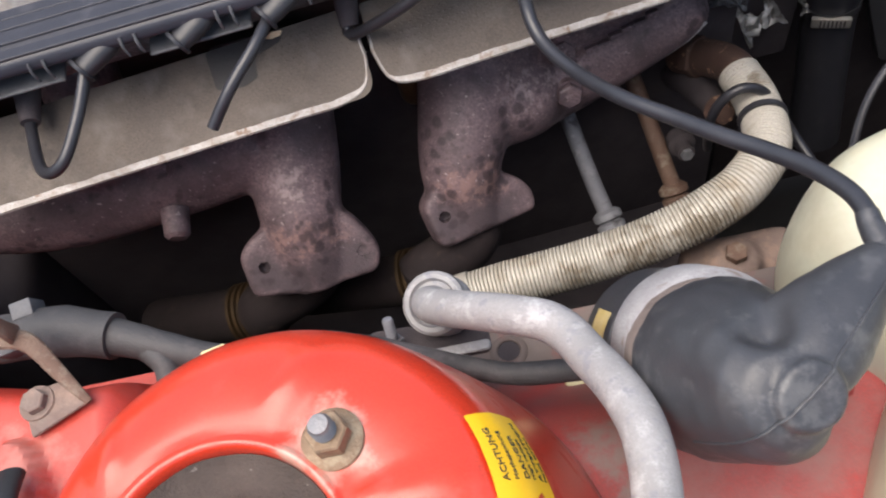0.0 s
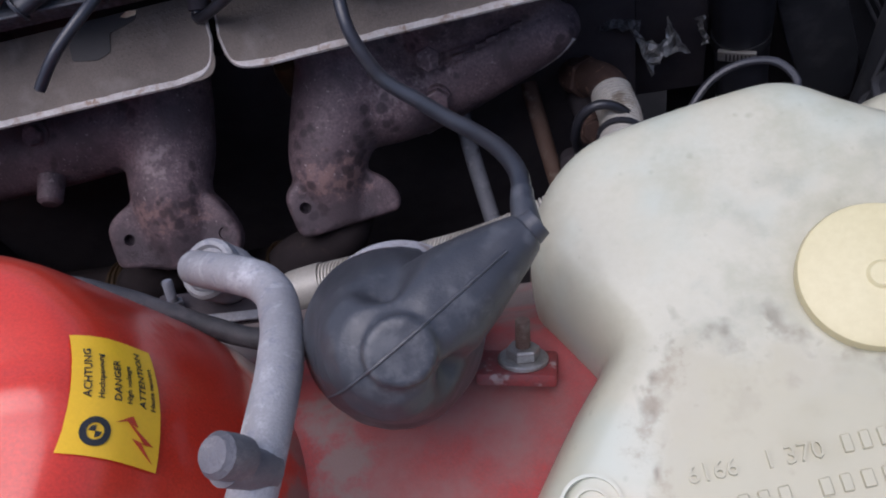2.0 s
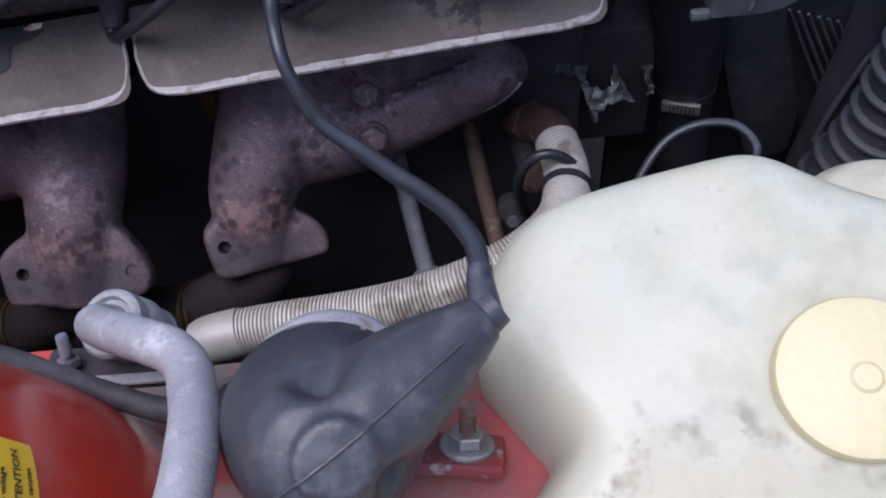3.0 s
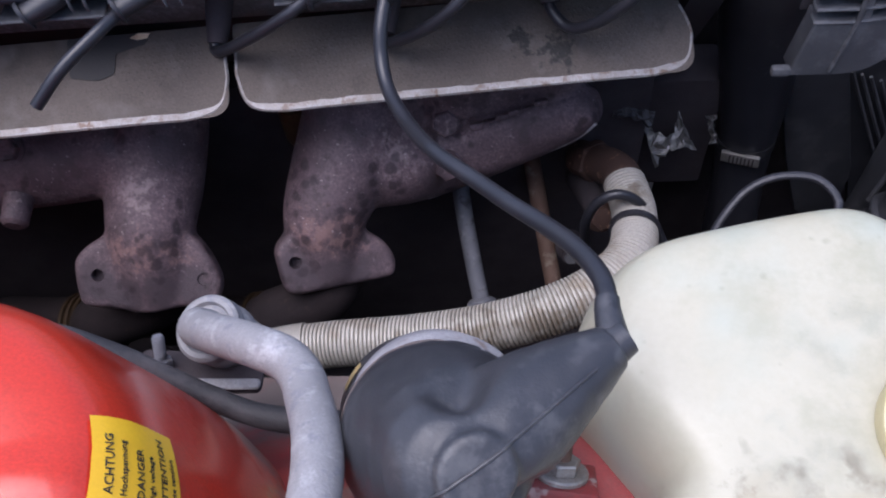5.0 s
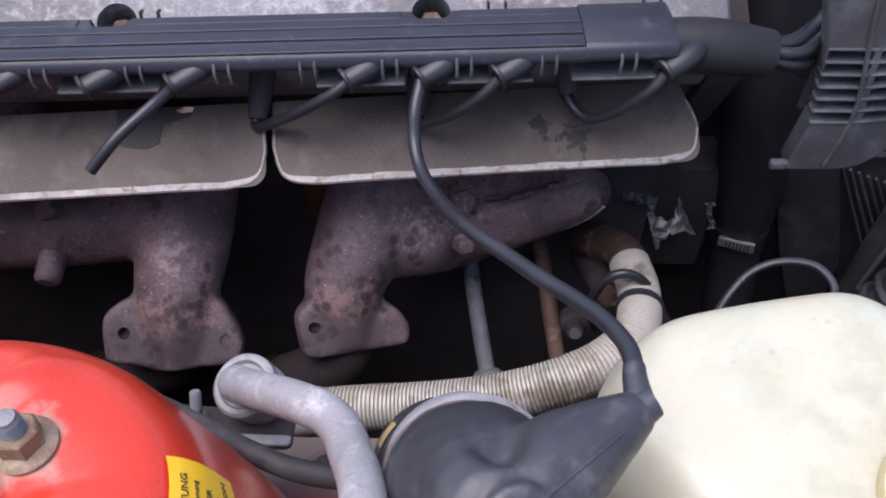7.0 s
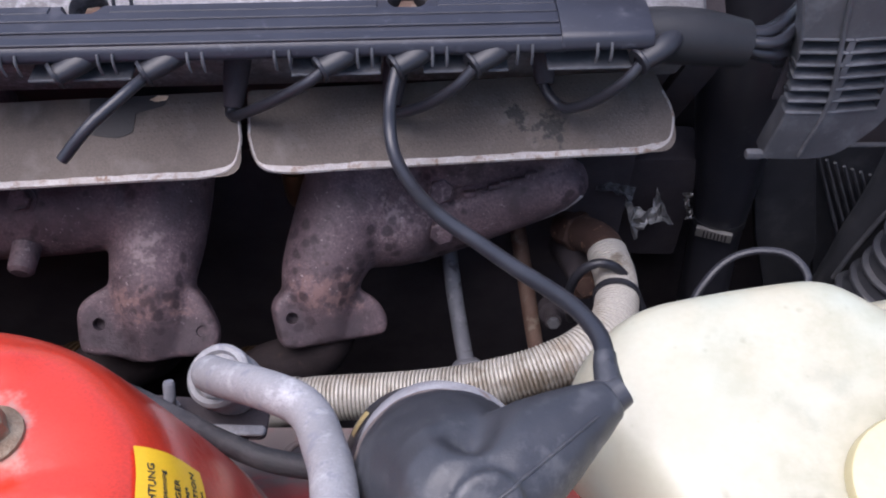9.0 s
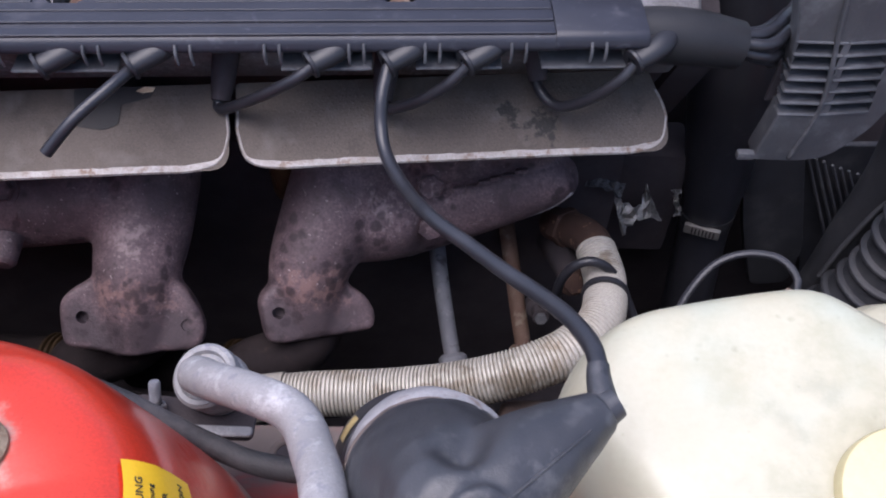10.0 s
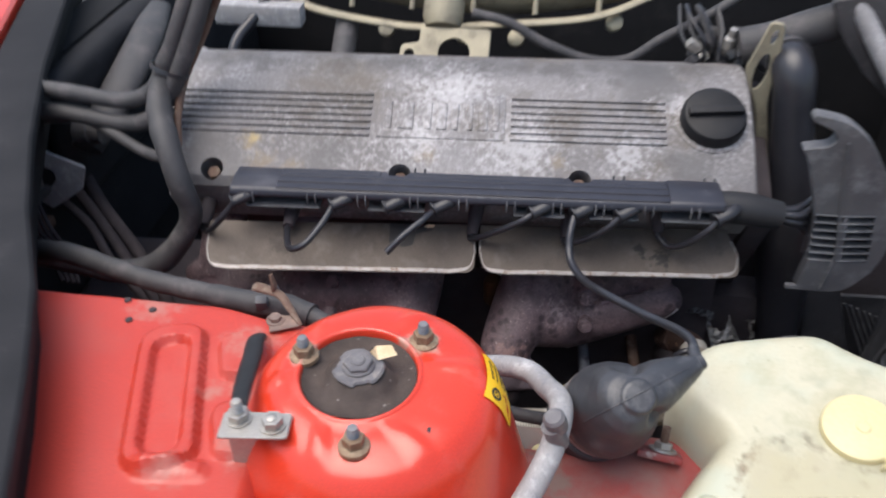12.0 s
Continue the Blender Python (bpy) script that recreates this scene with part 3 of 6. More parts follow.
def cut(bm, cutters):
    """bm with closed cutters taken out."""
    me = bpy.data.meshes.new("c")
    c = joined(cutters)
    bmesh.ops.recalc_face_normals(c, faces=c.faces)
    c.to_mesh(me)
    c.free()
    ob = new("c", me)
    res = baked(bm, 0.0, ob)
    bpy.data.objects.remove(ob)
    return res


def hexnut(m, across, h, hole=0.0, bm=None):
    r = across / math.sqrt(3)
    b = prism([(r * math.cos(math.pi / 3 * k), r * math.sin(math.pi / 3 * k)) for k in range(6)], h, m, across * 0.05, 1, bm)
    return b


def threaded(m, r, h, bm=None):
    prof = [(0, 0)]
    k = 0
    while k * 0.0006 < h - 0.001:
        prof.append((r if k % 2 else r * 0.86, k * 0.0006))
        k += 1
    prof += [(r * 0.8, h - 0.0004), (0, h)]
    return lathe(prof, m, 14, bm)


def words(text, size, m, depth=0.0003, align="LEFT"):
    cu = bpy.data.curves.new("t", "FONT")
    cu.body, cu.size, cu.extrude, cu.align_x, cu.resolution_u = text, size, depth, align, 2
    ob = new("t", cu)
    dg = bpy.context.evaluated_depsgraph_get()
    dg.update()
    me = bpy.data.meshes.new_from_object(ob.evaluated_get(dg))
    bm = bmesh.new()
    bm.from_mesh(me)
    bpy.data.objects.remove(ob)
    if m is not None:
        bmesh.ops.transform(bm, matrix=m, verts=bm.verts)
    return bm


def sm(a, b, x):
    t = min(1.0, max(0.0, (x - a) / (b - a)))
    return t * t * (3 - 2 * t)


# frames of the engine: upright, and leaning thirty degrees towards the wing
ENG = pose(0, 0, 0.9, 0, 0, 3.6)
LEAN = ENG @ pose(0, 0, 0, 30, 0, 0)


def en(u, v, w):
    return tuple(ENG @ Vector((u, v, w)))


def le(u, y, z):
    return tuple(LEAN @ Vector((u, y, z)))


# ---- ground and the bay's walls ----
g = bmesh.new()
bmesh.ops.create_grid(g, x_segments=2, y_segments=2, size=60)
solo("ground", g, M_ASPHALT, "grey asphalt under the car", "ground", kind="structure")
solo("bulkhead_wall", block((-0.72, -0.6, 0.25), (-0.66, 0.95, 0.93), None, 0.004), M_WALLDARK, "black painted steel bulkhead behind the engine", "bulkhead", kind="structure")
solo("front_panel", block((0.62, -0.6, 0.25), (0.66, 0.95, 0.93), None, 0.004), M_WALLDARK, "black painted front panel of the engine bay", "panel", kind="structure")
solo("far_wing_wall", block((-0.66, 0.90, 0.25), (0.62, 0.95, 0.93), None, 0.004), M_WALLDARK, "dark inner wing across the engine bay", "panel", kind="structure")
solo("undertray", block((-0.655, -0.4, 0.22), (0.615, 0.895, 0.25), None, 0.004), M_WALLDARK, "oily dark undertray below the engine", "undertray", kind="structure")


# red inner wing: high shelf behind the strut tower, lower shelf before it, both folding down to the chassis rail
def wing_z(x, y):
    hi, lo = 0.918, 0.836
    k = sm(-0.215, -0.165, x)
    edge = -0.200 - 0.014 * sm(-0.30, -0.225, x) * (1 - k) + k * (-0.018 - 0.026 * sm(0.05, -0.01, x))
    z = hi * (1 - k) + lo * k
    z -= 0.17 * sm(edge - 0.010, edge + 0.055, y) * (1 - k) + 0.085 * sm(edge - 0.02, edge + 0.07, y) * k

    def rim(cx, cy, hx, hy, r, h, turn=0.0):
        dx, dy = x - cx, y - cy
        c, s = math.cos(turn), math.sin(turn)
        dx, dy = dx * c + dy * s, -dx * s + dy * c
        qx, qy = abs(dx) - hx + r, abs(dy) - hy + r
        d = math.hypot(max(qx, 0), max(qy, 0)) + min(max(qx, qy), 0) - r
        return h * sm(0.004, -0.001, d)
    z += rim(-0.2935, -0.3080, 0.023, 0.070, 0.016, 0.008, 0.30)
    z -= rim(-0.2925, -0.3100, 0.012, 0.056, 0.010, 0.007, 0.30)
    z += rim(-0.250, -0.262, 0.017, 0.022, 0.010, 0.007, 0.37)
    z += rim(-0.235, -0.335, 0.012, 0.024, 0.010, 0.006, 0.37)
    z += rim(-0.2640, -0.3745, 0.024, 0.006, 0.004, 0.0018, 0.1)
    for q in range(4):
        z += rim(-0.2785 + 0.0098 * q, -0.3758 + 0.0016 * q, 0.0038, 0.0055, 0.004, 0.0026, 0.1)
    z += 0.0012 * noise.noise((x * 14, y * 14, 0))
    return z


def sheet(x0, x1, y0, y1, step, fz, thick=0.0015, skip=None):
    bm = bmesh.new()
    nx, ny = int((x1 - x0) / step), int((y1 - y0) / step)
    V = [[bm.verts.new((x0 + (x1 - x0) * i / nx, y0 + (y1 - y0) * j / ny, 0)) for j in range(ny + 1)] for i in range(nx + 1)]
    for row in V:
        for v in row:
            v.co.z = fz(v.co.x, v.co.y)
    for i in range(nx):
        for j in range(ny):
            if not skip or not skip(V[i][j].co):
                bm.faces.new((V[i][j], V[i + 1][j], V[i + 1][j + 1], V[i][j + 1]))
    return bm


wing = thing("inner_wing", (-0.14, -0.31, 0.6), "red painted inner wing panel with pressed ribs and road dust", "body panel", kind="structure")
TC = Vector((-0.147, -0.312))
part("panel", sheet(-0.655, -0.16, -0.60, -0.135, 0.0022, wing_z, skip=lambda c: (c.xy - TC).length < 0.05), M_PANEL, wing)
part("front_panel", sheet(-0.16, 0.615, -0.60, -0.153, 0.0035, wing_z, skip=lambda c: (c.xy - TC).length < 0.06), M_RED_DULL, wing, "dusty dull red lower shelf with grimy edges")
part("rail_wall", block((-0.655, -0.168, 0.25), (0.615, -0.154, 0.735), None, 0.003), M_DARK, wing, "dark chassis rail side")
for hx, hy in ((-0.368, -0.2105), (-0.343, -0.219), (-0.357, -0.2335), (-0.3065, -0.2345)):
    part("plug_hole", lathe([(0, 0.0008), (0.0026, 0.0008), (0.0031, 0.0002), (0.0031, -0.002), (0, -0.002)], pose(hx, hy, wing_z(hx, hy) + 0.0006), 18), M_DARK, wing, "small dark hole plug")
solo("outer_wing", block((-0.655, -0.64, 0.25), (0.66, -0.60, 0.905), None, 0.02, 3), M_RED, "red outer wing of the car", "body panel", kind="structure")

# strut tower
def tower_shape(a, r, h):
    """Pads pressed in round the three studs, each with a raised arch beside it."""
    if 0.044 < r < 0.089:
        for mid in (43, 163, -81):
            d = abs((a - radians(mid) + math.pi) % (2 * math.pi) - math.pi)
            h -= 0.0013 * sm(0.40, 0.32, d) * sm(0.044, 0.048, r) * sm(0.078, 0.070, r)
            h += 0.0014 * sm(0.11, 0.03, abs(d - 0.50)) * sm(0.052, 0.058, r) * sm(0.078, 0.070, r)
        h += 0.0007 * noise.noise((math.cos(a) * r * 45, math.sin(a) * r * 45, 2.0))
    return r, h


def tower_tilt(y, z):
    return 0.05 * (y - TC.y) * sm(0.90, 0.95, z)


TOWER = [(0.0392, 0.950), (0.0394, 0.9600), (0.0400, 0.9632), (0.0412, 0.9645), (0.0426, 0.9643), (0.0434, 0.9632), (0.0444, 0.9629), (0.048, 0.9631), (0.052, 0.9629), (0.056, 0.9625), (0.060, 0.9619), (0.064, 0.9610), (0.068, 0.9597), (0.0715, 0.9582), (0.0745, 0.9563), (0.0775, 0.9538),
         (0.0805, 0.9508), (0.0830, 0.9475), (0.0855, 0.9435), (0.0885, 0.936), (0.0918, 0.926), (0.096, 0.912), (0.101, 0.894), (0.106, 0.875), (0.111, 0.855), (0.115, 0.838), (0.118, 0.815)]
OFFX = 0.011
TM = Matrix.Translation((TC.x, TC.y, 0))
tw_bm = lathe(TOWER, TM, 160, shape=tower_shape)
for v in tw_bm.verts:
    v.co.z += tower_tilt(v.co.y, v.co.z)
    v.co.x += OFFX * sm(0.045, 0.075, (v.co.xy - TC).length)
part("strut_tower", tw_bm, M_RED, wing, "glossy red strut tower", 60)
part("hole", lathe([(0, 0.0003), (0.0022, 0.0003), (0.0026, -0.002), (0, -0.002)], axis_frame((-0.0922, -0.3525, 0.9592), (0.22, -0.18, 0.95)), 18), M_DARK, wing, "small dark drilled hole")

# bearing cup, centre nut, studs
cup = thing("strut_mount", (TC.x, TC.y, 0.94), "dirty dark steel strut bearing cup bolted into the red tower", "strut mount")
part("cup", lathe([(0, 0.9660), (0.0150, 0.9660), (0.0190, 0.9640), (0.0225, 0.9600), (0.0265, 0.9570), (0.031, 0.9565), (0.035, 0.9575), (0.0375, 0.9592), (0.0392, 0.9605), (0.0388, 0.9560), (0.036, 0.948), (0.02, 0.942), (0, 0.942)], TM, 48,
     shape=lambda a, r, h: (r, h + 0.0009 * noise.noise((math.cos(a) * r * 160, math.sin(a) * r * 160, 0.5)) + 0.0004 * math.sin(a * 7))), M_CUP, cup)
part("washer", lathe([(0, 0.9655), (0.0172, 0.9660), (0.0178, 0.9672), (0.0164, 0.9688), (0.0120, 0.9692), (0, 0.9692)], TM, 48, shape=lambda a, r, h: (r * (0.86 if r > 0.013 and math.cos(3 * a + 0.4) < -0.55 else 1), h + (0.0012 if r > 0.015 and math.cos(3 * a + 0.4) > 0.3 else 0))), M_HUB, cup)
part("centre_nut", joined([lathe([(0, 0), (0.0112, 0), (0.0110, 0.0020), (0.0100, 0.0030), (0, 0.0030)], pose(TC.x, TC.y, 0.9685), 32), hexnut(pose(TC.x, TC.y, 0.9705, 0, 0, 14), 0.0175, 0.0040), lathe([(0, 0), (0.0052, 0), (0.0052, 0.0045), (0.0040, 0.0055), (0, 0.0055)], pose(TC.x, TC.y, 0.9705), 20)]), M_HUB, cup)
for k, (sx, sy) in enumerate(((-0.1085, -0.276), (-0.1885, -0.2995), (-0.1375, -0.371))):
    z = 0.9615 + 0.05 * (sy - TC.y)
    part("flange_nut", joined([lathe([(0, -0.002), (0.0102, -0.002), (0.0102, 0.0010), (0.0086, 0.0022), (0, 0.003)], pose(sx, sy, z), 28), hexnut(pose(sx, sy, z + 0.0016, 0, 0, 14 * k), 0.0124, 0.0078)]), M_NUT, cup)
    part("stud", threaded(pose(sx, sy, z), 0.0040, 0.0172), M_STUD, cup)

leaf = bmesh.new()
lv = [leaf.verts.new(p) for p in ((-0.1410, -0.3013, 0.9730), (-0.1377, -0.2979, 0.9760), (-0.1264, -0.2989, 0.9790), (-0.1216, -0.3049, 0.9760), (-0.1346, -0.3065, 0.9710))]
leaf.faces.new(lv)
bmesh.ops.solidify(leaf, geom=list(leaf.faces), thickness=0.0005)
solo("dry_leaf", leaf, M_LEAF, "small pale dry leaf lying in the strut cup", "leaf")

# warning sticker on the tower's side
def tower_r(z):
    for (r0, z0), (r1, z1) in zip(TOWER[12:], TOWER[13:]):
        if z1 <= z <= z0:
            return r0 + (r1 - r0) * (z0 - z) / (z0 - z1)
    return TOWER[-1][0]


STICK_A, STICK_Z, STICK_W, STICK_H = radians(-1.9), 0.9573, 0.0464, 0.0360


def on_tower(a, b, lift):
    """A point a metres round and b metres down from the sticker's corner."""
    u = a / STICK_W
    b = b * (1 - 0.13 * u) + 0.0052 * u
    z, s = STICK_Z, 0.0
    while s < b:
        z2 = z - 0.0001
        s += math.hypot(0.0001, tower_r(z2) - tower_r(z))
        z = z2
    rr = tower_r(z) + lift
    t = STICK_A + 0.5 * STICK_W / 0.090 + (a - 0.5 * STICK_W) / (0.045 + 0.5 * rr)
    return Vector((TC.x + OFFX + rr * math.cos(t), TC.y + rr * math.sin(t), z + lift * 0.35 + tower_tilt(TC.y + rr * math.sin(t), z)))


def wrapped(bm, lift):
    for v in bm.verts:
        v.co = on_tower(v.co.x, -v.co.y, lift + v.co.z)
    return bm


st = bmesh.new()
bmesh.ops.create_grid(st, x_segments=16, y_segments=12, size=0.5)
for v in st.verts:
    v.co = Vector(((v.co.x + 0.5) * STICK_W, (v.co.y - 0.5) * STICK_H, 0))
sticker = solo("warning_sticker", wrapped(st, 0.0012), M_YELLOW, "yellow high-voltage warning sticker on the red strut tower", "sticker")
for txt, size, y in (("ACHTUNG", 0.0040, 0.0068), ("Hochspannung", 0.0030, 0.0114), ("DANGER", 0.0040, 0.0180), ("High voltage", 0.0030, 0.0226), ("ATTENTION", 0.0040, 0.0288), ("Haute tension", 0.0030, 0.0332)):
    part("lettering", wrapped(words(txt, size, pose(0.0205, -y, 0), 0.0001), 0.0015), M_PRINT, sticker, smooth=0)
ring = lathe([(0.0030, 0), (0.0052, 0), (0.0052, 0.0001), (0.0030, 0.0001), (0.0030, 0)], pose(0.0085, -0.010, 0), 24)
part("badge", wrapped(ring, 0.0015), M_PRINT, sticker, smooth=0)
part("badge", wrapped(joined([prism([(0, 0), (0.0022, 0), (0.0016, 0.0016), (0, 0.0022)], 0.0001, pose(0.0085, -0.010, 0, 0, 0, k)) for k in (0, 180)]), 0.0015), M_PRINT, sticker, smooth=0)
bolt_pts = [(0.0005, 0.0), (0.0062, 0.0050), (0.0056, 0.0022), (0.0110, 0.0062), (0.0098, 0.0085), (0.0130, 0.0052), (0.0100, 0.0040), (0.0104, 0.0054), (0.0056, 0.0004), (0.0054, 0.0030)]
part("flash", wrapped(prism([(x * 1.15 + 0.0015, y * 2.0 - 0.0335) for x, y in bolt_pts], 0.0001, pose(0, 0, 0)), 0.0015), M_PRINT_RED, sticker, smooth=0)

# small bracket bolted to the wing beside the tower, with a cable stub
br = thing("earth_bracket", (-0.22, -0.32, 0.94), "bare zinc bracket with two bolts beside the strut tower", "bracket")
part("plate", prism(rounded([(-0.224, -0.374), (-0.180, -0.369), (-0.182, -0.348), (-0.226, -0.352)], 0.003), 0.0024, pose(0, 0, 0.9610), 0.0005, 1), M_ZINC, br)
part("leg", prism(rounded([(-0.229, 0.915), (-0.206, 0.915), (-0.206, 0.9625), (-0.229, 0.9625)], 0.002), 0.0022, Matrix(((1, 0, 0, 0.003), (0, 0, -1, -0.3535), (0, 1, 0, 0), (0, 0, 0, 1))), 0.0005, 1), M_ZINC, br)
for bx, by in ((-0.2145, -0.3575), (-0.1915, -0.3600)):
    part("bolt", joined([lathe([(0, 0), (0.0085, 0), (0.0085, 0.0016), (0, 0.0016)], pose(bx, by, 0.9632), 24), hexnut(pose(bx, by, 0.9646, 0, 0, bx * 900), 0.0120, 0.0060), threaded(pose(bx, by, 0.968), 0.0037, 0.004 if bx > -0.21 else 0.012)]), M_ZINC, br)
part("strap", tube([(-0.2150, -0.354, 0.9665), (-0.2190, -0.340, 0.9655), (-0.2260, -0.312, 0.9560), (-0.2320, -0.285, 0.9470), (-0.2380, -0.262, 0.9400), (-0.2405, -0.249, 0.9320)], [0.0046, 0.0060, 0.0068, 0.0070, 0.0068, 0.0062], 18, flat=0.6), M_BLACK, br, "flat black sleeved earth strap")

br.location += Vector((0.001, -0.0055, 0.0))

tab = thing("wing_tab", (-0.245, -0.225, 0.92), "rusty folded steel tab bolted to the wing edge", "bracket")
part("plate", prism(rounded([(-0.2443, -0.2183), (-0.2254, -0.2151), (-0.2160, -0.2269), (-0.2381, -0.2372)], 0.0015), 0.0018, pose(0, 0, 0.9210), 0.0004, 1), M_DUSTRUST, tab)
part("bolt", joined([lathe([(0, 0), (0.0075, 0), (0.0072, 0.0010), (0, 0.0012)], pose(-0.2372, -0.2232, 0.9226), 24), hexnut(pose(-0.2372, -0.2232, 0.9234, 0, 0, 20), 0.0090, 0.0038)]), M_DUSTRUST, tab)
part("lip", tube([(-0.2640, -0.1900, 0.928), (-0.2532, -0.1935, 0.9285), (-0.2401, -0.1984, 0.9280), (-0.2261, -0.2144, 0.9260), (-0.2150, -0.2272, 0.9230)], [0.0052, 0.0050, 0.0040, 0.0030, 0.0015], 12, flat=0.55), M_RUST, tab, "curled rusty lip")
part("upright", tube([(-0.2465, -0.1935, 0.928), (-0.2460, -0.1945, 0.936), (-0.2480, -0.1925, 0.944)], [0.0050, 0.0042, 0.0028], 10, flat=0.5), M_RUST, tab)

# ---- valve cover ----
COVER = [(0.016, -0.070), (0.016, -0.030), (0.021, -0.014), (0.030, -0.0075), (0.066, -0.0025), (0.073, -0.0005), (0.150, -0.0005), (0.162, -0.0035), (0.186, -0.012), (0.202, -0.026), (0.211, -0.048), (0.211, -0.070)]
cover = thing("valve_cover", le(-0.13, 0.08, -0.05), "weathered grey cast aluminium valve cover, stained and corroded", "valve cover")
X0, X1 = -0.425, 0.182
cb = prism([(y, z) for y, z in COVER], X1 - X0, LEAN @ Matrix(((0, 0, 1, X0), (1, 0, 0, 0), (0, 1, 0, 0), (0, 0, 0, 1))), 0.006, 3)
HOLES = (-0.377, -0.180, 0.004)
cb = cut(cb, [lathe([(0, -0.045), (0.0105, -0.045), (0.0125, 0.01), (0, 0.01)], LEAN @ pose(x, 0.0375, 0), 28) for x in HOLES])
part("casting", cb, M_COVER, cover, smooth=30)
for x in HOLES:
    part("cover_nut", joined([hexnut(LEAN @ pose(x, 0.0375, -0.034, 0, 0, x * 300), 0.0125, 0.020), lathe([(0, 0), (0.0095, 0), (0.0095, 0.0015), (0, 0.0015)], LEAN @ pose(x, 0.0375, -0.0445), 20)]), M_RUST, cover, "rusty nut")
for x0, x1 in ((-0.430, -0.215), (-0.068, 0.092)):
    for k in range(7):
        y = 0.0805 + k * 0.0083
        part("rib", block((x0, y - 0.0019, -0.002), (x1, y + 0.0019, 0.0022), LEAN, 0.0011, 2), M_COVER, cover)
part("badge_plate", block((-0.208, 0.0780, -0.002), (-0.074, 0.1330, 0.0008), LEAN, 0.001, 2), M_COVER, cover)
for x0, x1 in ((-0.200, -0.193), (-0.186, -0.170), (-0.158, -0.151), (-0.146, -0.135), (-0.130, -0.123), (-0.114, -0.108), (-0.102, -0.092), (-0.087, -0.080)):
    part("badge_bar", block((x0, 0.0885, 0.0), (x1, 0.1215, 0.0024), LEAN, 0.0012, 2), M_COVER, cover)
part("end_flange", block((X0 - 0.006, 0.020, -0.078), (X0 + 0.004, 0.213, -0.036), LEAN, 0.004, 2), M_COVER, cover)
ocap = part("oil_cap", lathe([(0, 0.016), (0.024, 0.0155), (0.0305, 0.0135), (0.0325, 0.010), (0.0335, -0.002), (0.031, -0.004), (0, -0.004)], LEAN @ pose(0.139, 0.1100, 0.002), 48,
            shape=lambda a, r, h: (r * (1 + (0.012 * math.cos(a * 24) if r > 0.032 else 0)), h)), M_OILCAP, cover, "black ribbed plastic oil filler cap")
part("grip", block((-0.028, -0.0045, 0.014), (0.028, 0.0045, 0.0225), LEAN @ pose(0.139, 0.1100, 0.002, 0, 0, 4), 0.0022, 2), M_OILCAP, ocap)
part("cap_seat", lathe([(0, -0.004), (0.040, -0.004), (0.038, 0.0005), (0.034, 0.0015), (0, 0.0015)], LEAN @ pose(0.139, 0.1100, 0), 40), M_COVER, cover)

# ---- ignition lead rail on the cover's edge ----
rail = thing("lead_rail", en(-0.1, 0.02, 0), "black ribbed plastic ignition lead rail along the cover", "cable rail")
RP = rounded([(0.022, -0.004), (0.034, 0.004), (0.031, 0.0205), (0.012, 0.0225), (-0.0105, 0.0198), (-0.0130, 0.0125), (-0.0085, 0.0085), (0.004, 0.0020)], [0.004, 0.004, 0.004, 0.006, 0.004, 0.002, 0.003, 0.004], 4)


def along(x0):
    return ENG @ Matrix(((0, 0, 1, x0), (1, 0, 0, 0), (0, 1, 0, 0), (0, 0, 0, 1)))


rb = prism(RP, 0.092 + 0.345, along(-0.345), 0.0012, 1)
rb = cut(rb, [lathe([(0, -0.04), (0.0115, -0.04), (0.0125, 0.03), (0, 0.03)], LEAN @ pose(x, 0.0375, 0), 28) for x in HOLES])
part("channel", rb, M_RAIL, rail)
for v, w in ((-0.0055, 0.0205), (0.0045, 0.0218), (0.0145, 0.0222), (0.0235, 0.0213)):
    for x0, x1 in ((-0.298, HOLES[1] - 0.017), (HOLES[1] + 0.017, HOLES[2] - 0.017), (HOLES[2] + 0.017, 0.088)) if v > 0.02 else ((-0.298, 0.088),):
        part("rail_rib", block((x0, v - 0.0034, w - 0.002), (x1, v + 0.0034, w + 0.0009), ENG, 0.0005, 1), M_RAIL, rail)
part("end_sleeve", prism([(y * 1.03, z * 1.05 + 0.0004) for y, z in RP], 0.052, along(0.088), 0.002, 2), M_RAIL, rail)
part("tail", tube([en(0.138, 0.010, 0.006), en(0.155, 0.010, 0.005), en(0.175, 0.010, 0.003), en(0.200, 0.010, -0.002)], [0.0155, 0.0165, 0.0160, 0.0140], 24), M_BLACK, rail, "taped cable bundle")
for x in (-0.325, -0.262, -0.212, -0.160, -0.112, -0.065, -0.020, 0.021, 0.068, 0.112):
    for s in (-0.004, 0.004):
        part("clip", tube([en(x + s, -0.0120, 0.017), en(x + s, -0.0150, 0.012), en(x + s, -0.0135, 0.005)], 0.0009, 6), M_VENT, rail)
for x in (-0.158, 0.042, 0.132):
    for s in (-0.005, 0.005):
        part("clip", tube([en(x + s, 0.0300, 0.0185), en(x + s, 0.0325, 0.0235), en(x + s, 0.0350, 0.0215)], 0.0011, 6), M_HOOD, rail)
for x0, x1 in ((-0.330, -0.255), (-0.207, -0.150), (-0.062, -0.012), (0.012, 0.060), (0.082, 0.130)):
    part("tray_edge", block((x0, -0.012, -0.0015), (x1, 0.010, 0.0005), ENG, 0.0006, 1), M_VENT, rail)
EXITS = (-0.338, -0.238, -0.185, -0.137, -0.041, 0.0, 0.043, 0.136)
